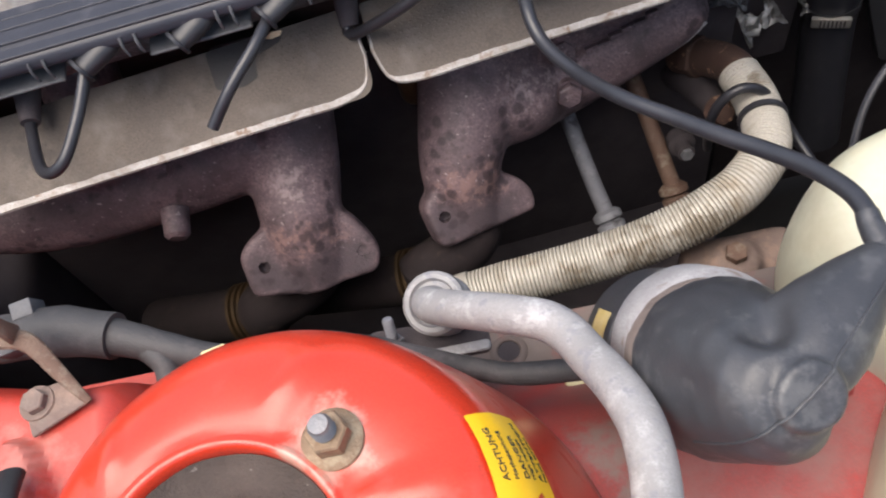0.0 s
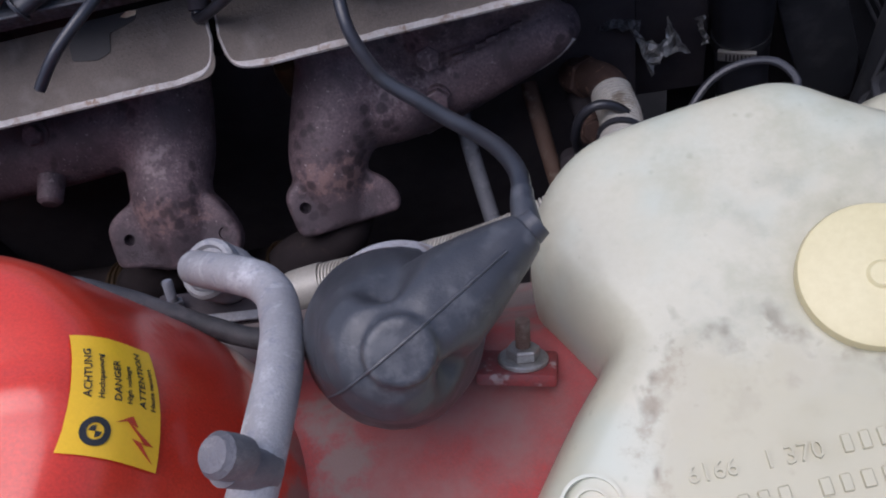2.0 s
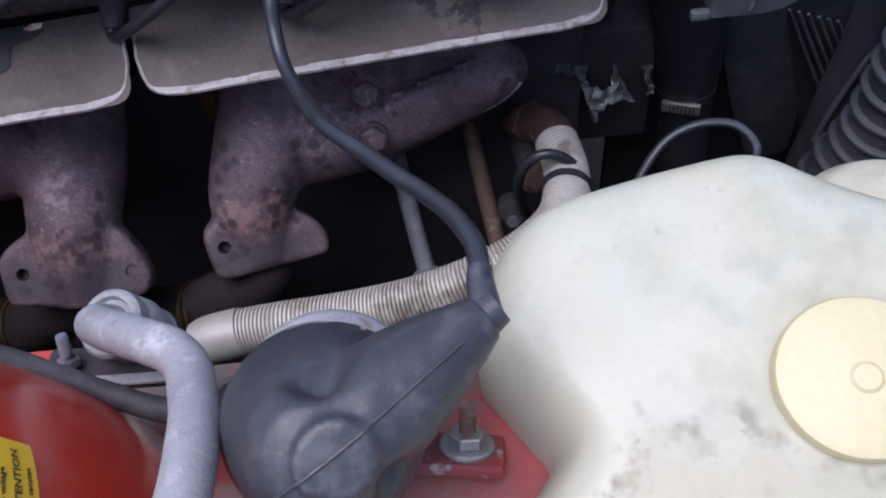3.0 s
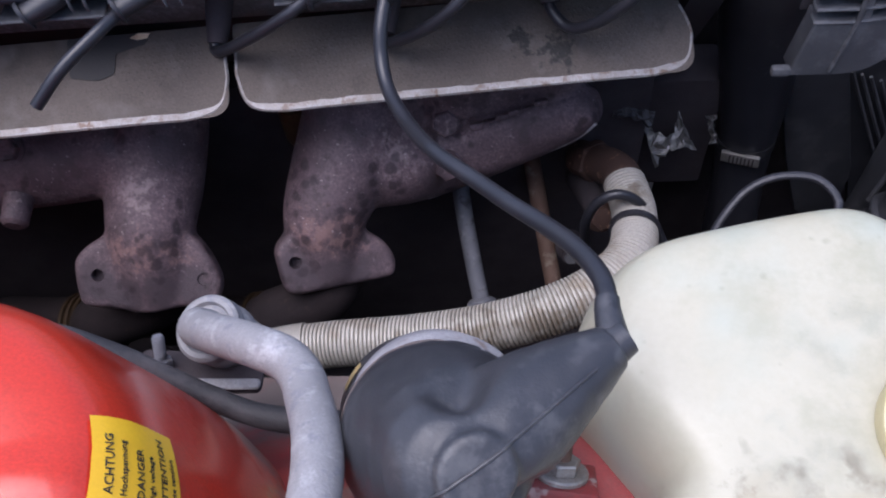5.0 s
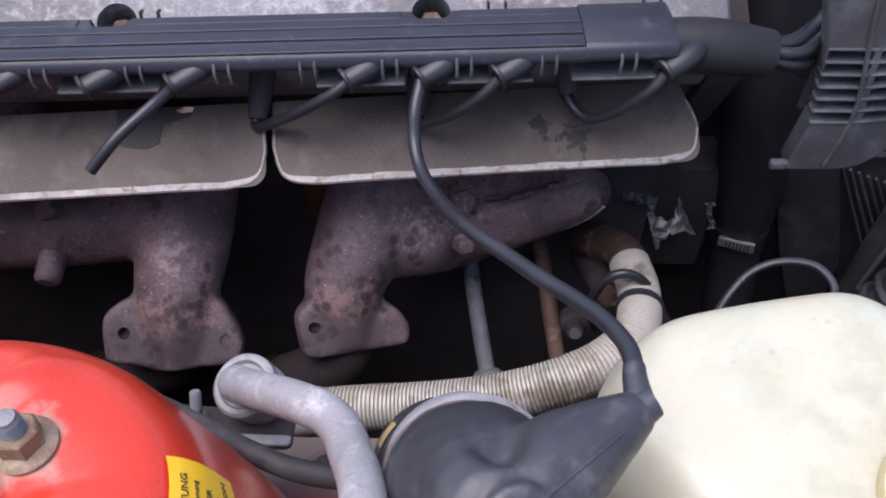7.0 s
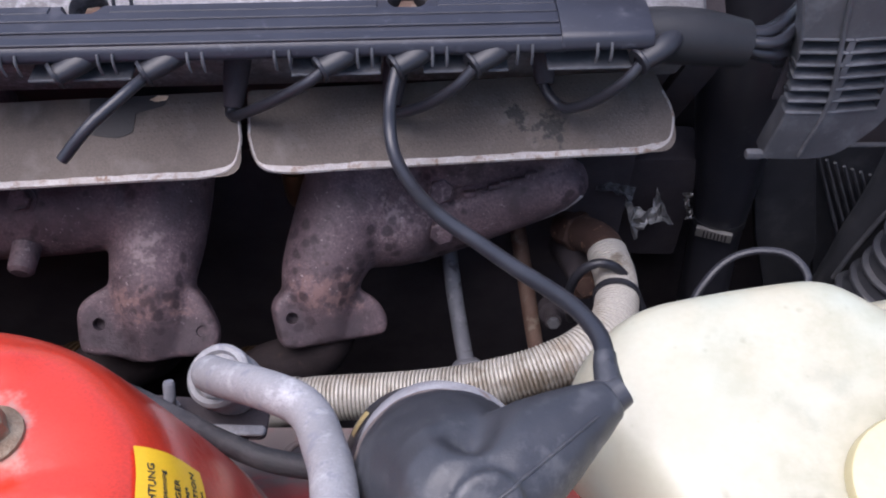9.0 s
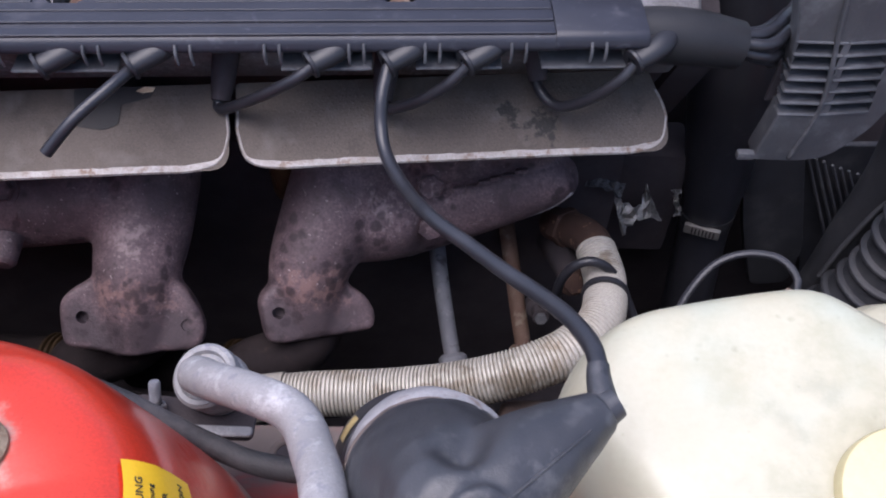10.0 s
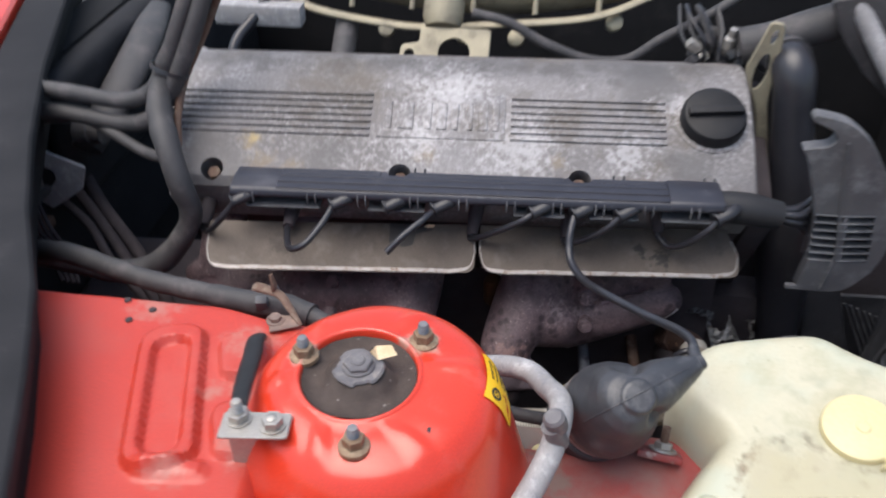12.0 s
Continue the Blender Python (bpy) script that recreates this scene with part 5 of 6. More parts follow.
DRAIN = axis_frame((-0.0534, -0.1715, 0.7518), (0, 0.08, 1))
dr = thing("drain_hole", (-0.0534, -0.1715, 0.7518), "small round drain hole with a worn rim in the shelf", "drain hole")
part("rim", lathe([(0.0066, -0.002), (0.0066, 0.0012), (0.0076, 0.0020), (0.0096, 0.0016), (0.0110, 0.0002), (0.0110, -0.002), (0.0066, -0.002)], DRAIN, 32), M_RED_DULL, dr, "worn reddish rim")
# the hole's inner shade is a flat dark disc
part("plug", lathe([(0, 0.0003), (0.0066, 0.0003), (0.0066, -0.002), (0, -0.002)], DRAIN, 32), M_DARK, dr, "black disc for the shade inside the hole")

# ---- ignition coil with its rubber boot ----
AX = Vector((-0.17, 0.55, -0.82)).normalized()
FACE = Vector((0.0391, -0.2865, 0.9400))
coil = thing("ignition_coil", tuple(FACE + AX * 0.17), "grey metal ignition coil under a big rubber boot", "ignition coil")
CF = axis_frame(tuple(FACE), tuple(AX))
CI = CF.inverted()
CC = Matrix.Translation((Vector((0, 0, 1)) - AX * AX.z).normalized() * 0.0030 + Vector((0.0036, 0, 0))) @ CF
part("can", lathe([(0.0, 0.128), (0.028, 0.128), (0.0305, 0.125), (0.0305, 0.101), (0.0340, 0.0975), (0.0353, 0.095), (0.0353, 0.074), (0.0345, 0.070), (0.0330, 0.0665), (0.0318, 0.055), (0, 0.055)], CC, 48), M_CHALK, coil)
part("mount", lathe([(0, 0.120), (0.014, 0.120), (0.014, 0.170), (0, 0.170)], CF, 24), M_DARK, coil, "sooty mounting post")
part("clamp_band", lathe([(0.0330, 0.0940), (0.0346, 0.0955), (0.0349, 0.0975), (0.0349, 0.128), (0.0335, 0.131), (0.0300, 0.132), (0.0300, 0.0940), (0.0330, 0.0940)], CF, 48), M_BOOT, coil)
west = (CI.to_3x3() @ Vector((-0.835, 0.362, 0.416))).to_2d().normalized()
lab = bmesh.new()
wa = math.atan2(west.y, west.x)
ring0, ring1 = [], []
for k in range(9):
    a = wa - 0.17 + 0.34 * k / 8
    ring0.append(lab.verts.new(CF @ Vector((0.0353 * math.cos(a), 0.0353 * math.sin(a), 0.1005))))
    ring1.append(lab.verts.new(CF @ Vector((0.0353 * math.cos(a), 0.0353 * math.sin(a), 0.1185))))
for k in range(8):
    lab.faces.new((ring0[k], ring0[k + 1], ring1[k + 1], ring1[k]))
part("label", lab, M_LABEL, coil, "small yellow label")
NIP = Vector((0.0880, -0.2390, 0.9320))
c0 = FACE + AX * 0.030
spine = (NIP - c0).normalized()


def boot_shape(a, r, h):
    """Soft dents round the face, a flat over the spout."""
    k = 0.5 + 0.5 * math.cos(3 * a + 0.8)
    return r * (1 - 0.07 * k * sm(0.075, 0.015, h) * sm(0.0, 0.012, h)), h


body = lathe([(0, 0.002), (0.012, 0.002), (0.0175, 0.0045), (0.0240, 0.011), (0.0290, 0.022), (0.0325, 0.036), (0.0354, 0.050), (0.0362, 0.060), (0.0358, 0.066), (0, 0.066)], CF, 64, shape=boot_shape)
lift = (spine.cross(AX)).cross(spine).normalized() * -0.0060
spout = tube([tuple(c0 + spine * 0.006 + lift), tuple(c0 + spine * 0.016 + lift), tuple(c0.lerp(NIP, 0.55) + lift * 0.5), tuple(c0.lerp(NIP, 0.8) + lift * 0.2), tuple(NIP)], [0.0215, 0.0222, 0.0172, 0.0125, 0.0080], 28, flat=0.95)
knob = lathe([(0, -0.0016), (0.0105, -0.0013), (0.0124, -0.0002), (0.0132, 0.008), (0, 0.010)], Matrix.Translation((0.0040, 0.0005, 0)) @ CF, 40)
rubber = blob([body, spout, knob], 0.0011, 3)
across = AX.cross(spine).normalized()
side = (spine - AX * spine.dot(AX)).normalized()
for along_ax, along_side, sign, depth, reach in ((0.013, 0.013, 1, 0.0085, 0.0075), (0.013, 0.013, -1, 0.0095, 0.0075), (0.020, 0.020, -1, 0.0050, 0.0085), (0.030, -0.020, 1, 0.003, 0.014), (0.026, -0.024, -1, 0.003, 0.014)):
    mid = FACE + AX * along_ax + side * along_side + across * (sign * 0.0215)
    inward = (FACE + AX * (along_ax + 0.012) + side * (along_side * 0.5) - mid).normalized()
    for v in rubber.verts:
        q = (v.co - mid).length / reach
        if q < 2.2:
            v.co += inward * (depth * math.exp(-q * q))
for v in rubber.verts:
    v.co += v.normal * (0.0008 * noise.noise(v.co * 34) + 0.0004 * noise.noise((v.co.x * 160, v.co.y * 70, v.co.z * 110)))
for _ in range(1):
    bmesh.ops.smooth_vert(rubber, verts=rubber.verts, factor=0.5, use_axis_x=True, use_axis_y=True, use_axis_z=True)
rubber_copy = rubber.copy()
boot = part("boot", rubber, M_BOOT, coil, "black rubber boot with a moulded seam")
part("rim", lathe([(0.0342, 0.0600), (0.0356, 0.0615), (0.0358, 0.0680), (0.0352, 0.0715), (0.033, 0.072), (0.0342, 0.0600)], CF, 72, shape=lambda a, r, h: (r, h + sm(0.060, 0.070, h) * (0.0030 * noise.noise((math.cos(a) * 5, math.sin(a) * 5, 1.0)) + 0.0014 * noise.noise((math.cos(a) * 16, math.sin(a) * 16, 3.0))))), M_GRIME, boot, "dirty rubber rim")
part("nozzle", tube([tuple(NIP - spine * 0.003), tuple(NIP + spine * 0.001), tuple(NIP + spine * 0.005)], [0.0072, 0.0080, 0.0058], 20), M_BOOT, boot)
flat_side = spine - AX * spine.dot(AX)
flat_side.normalize()
skin = BVHTree.FromBMesh(rubber_copy)
seam_pts = []
for k in range(47):
    hit = skin.ray_cast(FACE + flat_side * (-0.030 + 0.0018 * k) - AX * 0.05, AX)[0]
    if hit is not None:
        seam_pts.append(tuple(hit - AX * 0.0002))
part("seam", tube(seam_pts, 0.0006, 8, 0.002), M_BOOT, boot)
king = thing("coil_lead", (0.05, -0.15, 0.9), "thick black ignition lead from the coil to the rail", "cable")
part("cable", tube([en(-0.003, -0.016, 0.005), (-0.005, -0.030, 0.895), (-0.005, -0.042, 0.883), (-0.001, -0.058, 0.877), (0.010, -0.084, 0.880), (0.024, -0.116, 0.894), (0.042, -0.139, 0.9010), (0.057, -0.1595, 0.9085), (0.070, -0.1765, 0.9155), (0.0795, -0.1935, 0.9240),
                     (0.0858, -0.2105, 0.9308), (0.0872, -0.2235, 0.9333), tuple(NIP)], 0.0037, 16, 0.003), M_WIRE, king)
part("sleeve", tube([(0.0871, -0.2215, 0.9331), (0.0869, -0.2275, 0.9323), tuple(NIP)], [0.0042, 0.0047, 0.0056], 18), M_BOOT, king)

ws = thing("wing_stud", (0.075, -0.235, 0.835), "rusty threaded stud with a flange nut on the red shelf", "stud")
WS = Matrix.Translation((0.0755, -0.2470, 0.8435)) @ pose(0, 0, 0, -36, 4, -6)
part("tab", block((-0.020, -0.0125, -0.0062), (0.0150, 0.0105, 0.0), WS, 0.002), M_CHIP, ws, "chipped red steel tab")
part("washer", lathe([(0, 0), (0.0112, 0), (0.0112, 0.0014), (0.0104, 0.0020), (0, 0.0020)], WS @ pose(0, 0, 0.0002), 28), M_ZINC, ws)
part("nut", hexnut(WS @ pose(0, 0, 0.0018, 0, 0, 12), 0.0130, 0.0052), M_ZINC, ws)
part("stud", threaded(WS @ pose(0, 0, 0.002), 0.0034, 0.0185), M_RUST, ws)

# ---- washer tank ----
TN = Vector((-0.10, -0.22, 0.97)).normalized()
TX = Vector((1, 0, 0.10 / 0.97)).normalized()
TY = TN.cross(TX).normalized()
TO = Vector((0.2095, -0.2527, 0.8921))
TF = Matrix(((TX.x, TY.x, TN.x, TO.x), (TX.y, TY.y, TN.y, TO.y), (TX.z, TY.z, TN.z, TO.z), (0, 0, 0, 1)))


def top_z(x, y):
    return 0.893 + (0.08 * (x - 0.205) + (0.15 if y < -0.25 else 0.095) * (y + 0.25)) / 0.985


tank = thing("washer_tank", (0.22, -0.25, 0.75), "stained translucent white plastic washer tank", "reservoir")
OUT = rounded([(0.093, -0.214), (0.097, -0.186), (0.116, -0.167), (0.157, -0.159), (0.199, -0.154), (0.218, -0.170), (0.236, -0.182), (0.27, -0.198), (0.318, -0.213), (0.325, -0.24), (0.325, -0.43), (0.070, -0.44), (0.053, -0.372), (0.083, -0.318), (0.1050, -0.283), (0.1245, -0.2585), (0.1085, -0.237)],
              [0.016, 0.016, 0.016, 0.02, 0.014, 0.010, 0.012, 0.02, 0.03, 0.03, 0.03, 0.03, 0.03, 0.02, 0.012, 0.012, 0.014], 4)


def loft(outline, levels, fz):
    """Rings of one outline, each pushed in or out and lowered."""
    bm, rings, n = bmesh.new(), [], len(outline)
    for d, o in levels:
        ring = []
        for i in range(n):
            p, a, c = Vector(outline[i]), Vector(outline[i - 1]), Vector(outline[(i + 1) % n])
            t = (c - a).normalized()
            q = p + Vector((-t.y, t.x)) * o
            ring.append(bm.verts.new((q.x, q.y, fz(p.x, p.y) - d)))
        rings.append(ring)
    for a, c in zip(rings, rings[1:]):
        for i in range(n):
            bm.faces.new((a[i], a[(i + 1) % n], c[(i + 1) % n], c[i]))
    bm.faces.new(rings[0])
    bm.faces.new(rings[-1][::-1])
    return bm


SIDE = [(0.0, -0.012), (0.001, -0.006), (0.004, 0.000), (0.009, 0.004), (0.018, 0.008), (0.030, 0.011), (0.046, 0.0125), (0.064, 0.0130), (0.082, 0.0115), (0.095, 0.005), (0.104, -0.006), (0.110, -0.014)]
part("body", blob([loft(OUT, SIDE, top_z)], 0.0026, 6), M_TANK, tank)
def on_tank(bm, x0, y0, turn):
    """Lays flat shapes on the tank's face."""
    c, s = math.cos(turn), math.sin(turn)
    for v in bm.verts:
        x, y = x0 + v.co.x * c - v.co.y * s, y0 + v.co.x * s + v.co.y * c
        v.co = Vector((x, y, top_z(x, y) + 0.0001 + v.co.z))
    return bm


for k, word in enumerate(("6166", "1", "370")):
    part("raised_lettering", on_tank(words(word, 0.0090, pose((0.0, 0.0262, 0.0335)[k], 0, 0), 0.0006), 0.1325, -0.3175, 0.095), M_TANK, tank, smooth=0)
for k in range(3):
    part("raised_bar", on_tank(block((0.0530 + k * 0.0060, 0, -0.001), (0.0562 + k * 0.0060, 0.0062, 0.0003), None, 0.0003, 1), 0.1325, -0.3175, 0.095), M_TANK, tank, smooth=0)
for k, w in enumerate((0.0062, 0.0058, 0.003, 0.006, 0.0058, 0.0062, 0.0, 0.006, 0.0055, 0.0062, 0.006, 0.0058)):
    if w:
        part("raised_bar", on_tank(block((k * 0.0068, 0, -0.001), (k * 0.0068 + w * 0.62, 0.0058, 0.0003), None, 0.0003, 1), 0.128, -0.3305, 0.10), M_TANK, tank, smooth=0)
part("raised_ring", on_tank(lathe([(0.0105, -0.001), (0.0105, 0.0009), (0.0118, 0.0009), (0.0118, -0.001), (0.0105, -0.001)], pose(0, 0, 0), 36), 0.098, -0.322, 0), M_TANK, tank)
part("raised_ring", on_tank(lathe([(0.0060, -0.001), (0.0060, 0.0009), (0.0070, 0.0009), (0.0070, -0.001), (0.0060, -0.001)], pose(0, 0, 0), 36), 0.098, -0.322, 0), M_TANK, tank)
tcap = part("cap", lathe([(0, 0.0060), (0.024, 0.0058), (0.0268, 0.0048), (0.0276, 0.003), (0.0276, -0.006), (0, -0.006)], TF @ pose(0, 0, 0.003), 56), M_CAP, tank, "cream plastic filler cap")
part("tab", prism(rounded([(0.006, -0.034), (0.017, -0.030), (0.0215, -0.0170), (0.012, -0.0235)], 0.002), 0.0040, TF @ pose(0, 0, 0.0035), 0.0010, 2), M_CAP, tcap)
part("pin", lathe([(0, 0.0010), (0.0042, 0.0009), (0.0050, 0.0002), (0.0056, -0.0004), (0, -0.0006)], TF @ pose(0.001, -0.001, 0.0092), 28), M_CAP, tcap)
part("seat", lathe([(0.0278, -0.008), (0.0308, -0.008), (0.0304, -0.0042), (0.0296, -0.0034), (0.0288, -0.0036), (0.0278, -0.008)], TF, 56), M_TANK, tank)
part("lobe", blob([lathe([(0, 0.824), (0.018, 0.822), (0.034, 0.815), (0.044, 0.801), (0.048, 0.780), (0.048, 0.62), (0, 0.62)], pose(0.285, -0.138, 0.006), 40)], 0.003, 4), M_TANK, tank)
tw = thing("sensor_wire", (0.23, -0.09, 0.825), "thin grey-black sensor wire looping behind the washer tank", "cable")
part("wire", tube([(0.162, -0.110, 0.775), (0.171, -0.092, 0.792), (0.181, -0.080, 0.805), (0.193, -0.072, 0.814), (0.208, -0.071, 0.821), (0.223, -0.078, 0.826), (0.231, -0.090, 0.824), (0.230, -0.098, 0.818)], 0.0023, 10), M_WIRE, tw)
part("plug", block((-0.006, -0.005, -0.010), (0.006, 0.005, 0.002), axis_frame((0.229, -0.100, 0.818), (0.1, 0.2, 1)), 0.0015), M_DUSTRUST, tw)

# ---- loom behind the tower ----
loom = thing("wiring_loom", (-0.2, -0.18, 0.87), "dusty grey taped wiring loom behind the strut tower", "cable loom")
part("trunk", tube([(-0.60, -0.075, 0.845), (-0.545, -0.088, 0.862), (-0.500, -0.113, 0.885), (-0.460, -0.132, 0.898), (-0.384, -0.158, 0.900), (-0.333, -0.167, 0.898), (-0.276, -0.176, 0.898), (-0.246, -0.179, 0.899), (-0.219, -0.187, 0.898)], [0.011, 0.011, 0.010, 0.0095, 0.0088, 0.0092, 0.0105, 0.0115, 0.0105], 18, wobble=0.10), M_HARN, loom)
part("branch", tube([(-0.222, -0.186, 0.898), (-0.200, -0.195, 0.896), (-0.180, -0.203, 0.893), (-0.160, -0.205, 0.889), (-0.135, -0.201, 0.880), (-0.105, -0.205, 0.864), (-0.076, -0.213, 0.849), (-0.048, -0.221, 0.8425), (-0.010, -0.224, 0.841), (0.020, -0.222, 0.841)], [0.0085, 0.0070, 0.0060, 0.0053, 0.0052, 0.0051, 0.0053, 0.0055, 0.0058, 0.006], 18, wobble=0.08), M_HARN, loom)
part("offshoot", tube([(-0.208, -0.192, 0.896), (-0.197, -0.204, 0.894), (-0.198, -0.216, 0.886), (-0.204, -0.226, 0.870)], 0.006, 14), M_HARN, loom)
for x, y, z in ((-0.258, -0.168, 0.9035), (-0.262, -0.186, 0.906)):
    part("clip", block((-0.005, -0.004, -0.006), (0.005, 0.004, 0.008), pose(x, y, z, 20, 0, 10), 0.0012), M_VENT, loom)
solo("plastic_tag", prism(rounded([(-0.005, -0.003), (0.005, -0.003), (0.005, 0.003), (-0.005, 0.003)], 0.001), 0.0015, pose(-0.160, -0.222, 0.930, 30, 0, 10), 0.0003, 1), M_CAP, "small cream plastic tag behind the strut tower", "clip")

# ---- distributor cover with cooling slots ----
vent = thing("distributor_cover", (0.26, 0.03, 0.85), "greyed black plastic distributor cover with moulded slots", "cover")
VO = rounded([(0.232, 0.811), (0.282, 0.811), (0.304, 0.836), (0.311, 0.862), (0.305, 0.905), (0.289, 0.946), (0.262, 0.986), (0.236, 1.006), (0.206, 1.011), (0.204, 1.004), (0.224, 0.996), (0.231, 0.988), (0.226, 0.980), (0.202, 0.975), (0.213, 0.958), (0.228, 0.914), (0.238, 0.856)],
             [0.004, 0.012, 0.012, 0.012, 0.01, 0.01, 0.01, 0.01, 0.003, 0.003, 0.004, 0.004, 0.004, 0.003, 0.008, 0.012, 0.012], 4)
VM = Matrix(((1, 0, 0, 0), (0, 0, -1, 0.034), (0, 1, 0, 0), (0, 0, 0, 1)))
vb = prism(VO, 0.016, VM, 0.0010, 1)
slots = []
for k in range(6):
    z = 0.8520 + k * 0.0090
    x0, x1 = 0.2365 - k * 0.0010, 0.2945 - k * 0.0013
    slots.append(block((x0, 0.010, z), ((x0 + x1) / 2 - 0.0022, 0.035, z + 0.0066), None, 0.0))
    slots.append(block(((x0 + x1) / 2 + 0.0022, 0.010, z), (x1, 0.035, z + 0.0066), None, 0.0))


def turned(bm):
    for v in bm.verts:
        v.co.y += 0.14 * max(0.0, v.co.x - 0.260)
    return bm


bmesh.ops.bisect_plane(vb, geom=vb.verts[:] + vb.edges[:] + vb.faces[:], plane_co=(0.260, 0, 0), plane_no=(1, 0, 0))
part("shell", turned(cut(vb, slots)), M_VENT, vent)
for k in range(7):
    z = 0.8508 + k * 0.0090
    for x0, x1 in ((0.2360 - k * 0.0010, 0.2600), (0.2605, 0.2950 - k * 0.0013)):
        part("slat", turned(block((x0, 0.0172, z - 0.0011), (x1, 0.027, z + 0.0011), None, 0.0008, 1)), M_VENT, vent)
# dark sheet stands in for the shade inside the slots
part("slot_shade", block((0.233, 0.0340, 0.848), (0.297, 0.0360, 0.908), None, 0.0005, 1), M_DARK, vent, "dark plate added for the shade behind the slots")
part("spine", tube([(0.240, 0.0170, 0.985), (0.250, 0.0170, 0.92), (0.2605, 0.0170, 0.86), (0.256, 0.0175, 0.815)], 0.0015, 10), M_VENT, vent)
part("tab", block((0.2215, 0.016, 0.812), (0.233, 0.022, 0.818), None, 0.002), M_VENT, vent)

# ---- radiator hoses, fan shroud and ducts in front ----
rh = thing("radiator_hose", (0.25, 0.12, 0.75), "thick black rubber radiator hose with a steel clamp", "hose")
part("hose", tube([(0.200, 0.200, 0.992), (0.207, 0.168, 1.002), (0.213, 0.142, 0.993), (0.222, 0.135, 0.94), (0.238, 0.130, 0.865), (0.248, 0.125, 0.79), (0.258, 0.116, 0.70), (0.262, 0.111, 0.640), (0.266, 0.100, 0.57), (0.27, 0.09, 0.50)],
                   [0.021, 0.0215, 0.0215, 0.0215, 0.028, 0.033, 0.026, 0.022, 0.022, 0.024], 28), M_WIRE, rh)
part("clamp", lathe([(0.0205, -0.004), (0.0238, -0.004), (0.0238, 0.004), (0.0205, 0.004), (0.0205, -0.004)], axis_frame((0.2085, 0.162, 1.002), (0.12, -0.95, 0.1)), 36), M_HARN, rh)
part("clamp", lathe([(0.0215, -0.0045), (0.0240, -0.0045), (0.0240, 0.0045), (0.0215, 0.0045), (0.0215, -0.0045)], axis_frame((0.2602, 0.1125, 0.6585), (0.05, -0.08, -1)), 36), M_BLACK, rh)
CLAMP = Matrix.Translation((0.2520, 0.0892, 0.6585)) @ Matrix.Rotation(radians(-21.7), 4, "Z") @ Matrix.Rotation(radians(-4), 4, "Y")
wd = part("worm_drive", block((-0.015, -0.0015, -0.0050), (0.015, 0.003, 0.0050), CLAMP, 0.0012), M_ZINC, rh, "bright worm drive housing")
for k in range(7):
    part("slot", block((-0.0085 + 0.003 * k, -0.0019, -0.0034), (-0.0073 + 0.003 * k, 0.001, 0.0034), CLAMP, 0.0), M_DARK, wd)
part("upper_hose", tube([(0.165, 0.200, 0.998), (0.200, 0.200, 1.008), (0.240, 0.200, 1.025), (0.31, 0.20, 1.050)], 0.020, 24), M_HARN, rh)

gk = thing("front_flange", (0.2, 0.15, 0.95), "tan gasket flange plate at the front of the head", "flange")
GF = Matrix(((1, 0, 0, 0), (0, 0, -1, 0.152), (0, 1, 0, 0), (0, 0, 0, 1)))
gb = prism(rounded([(0.1800, 1.047), (0.1940, 1.045), (0.1965, 1.013), (0.1940, 0.960), (0.2180, 0.854), (0.2080, 0.853), (0.1815, 0.955), (0.1640, 0.994)], [0.004, 0.004, 0.01, 0.01, 0.003, 0.003, 0.008, 0.008], 4), 0.005, GF, 0.0012, 1)
gb = cut(gb, [lathe([(0, -0.03), (0.0075, -0.03), (0.0075, 0.03), (0, 0.03)], GF @ pose(x, z, 0, 0, 0, -8) @ Matrix.Diagonal((w, h, 1, 1)), 28) for x, z, w, h in ((0.1805, 0.9930, 0.95, 2.7), (0.1862, 1.0310, 0.48, 1.1))])
part("plate", gb, M_INTAKE, gk)

bk = thing("alternator_bracket", (0.19, 0.1, 0.68), "bright crumpled alloy bracket in the dark beside the block", "bracket")


def crumpled(w, h, m, seed):
    g2 = bmesh.new()
    bmesh.ops.create_grid(g2, x_segments=16, y_segments=16, size=0.5)
    for v in g2.verts:
        x, y = v.co.x, v.co.y
        pinch = 0.45 + 0.55 * abs(2 * y)
        v.co = Vector((x * w * pinch + 0.004 * noise.noise((x * 5, y * 5, seed)), y * h, 0.0045 * noise.noise((x * 6, y * 6, seed + 4)) + 0.0016 * noise.noise((x * 17, y * 17, seed))))
    bmesh.ops.solidify(g2, geom=list(g2.faces), thickness=0.0015)
    bmesh.ops.transform(g2, matrix=m, verts=g2.verts)
    return g2


foil = prism([(0.1680, 0.702), (0.1735, 0.690), (0.1790, 0.668), (0.1845, 0.652), (0.187, 0.662), (0.193, 0.6705), (0.205, 0.672), (0.2150, 0.668), (0.2035, 0.690), (0.1990, 0.703), (0.1975, 0.684), (0.191, 0.6815), (0.182, 0.6835), (0.1745, 0.693)], 0.0015, Matrix(((1, 0, 0, 0), (0, 0, -1, 0.095), (0, 1, 0, 0), (0, 0, 0, 1))))
bmesh.ops.triangulate(foil, faces=foil.faces)
bmesh.ops.subdivide_edges(foil, edges=foil.edges, cuts=7)
for v in foil.verts:
    v.co += Vector((0.0020 * noise.noise(v.co * 210), 0.45 * (v.co.z - 0.680) + 0.0045 * noise.noise((v.co.x * 150, 0.0, v.co.z * 150)), 0.22 * (0.680 - v.co.z) + 0.0020 * noise.noise(v.co * 240)))
part("arm", foil, M_FOIL, bk, smooth=0)
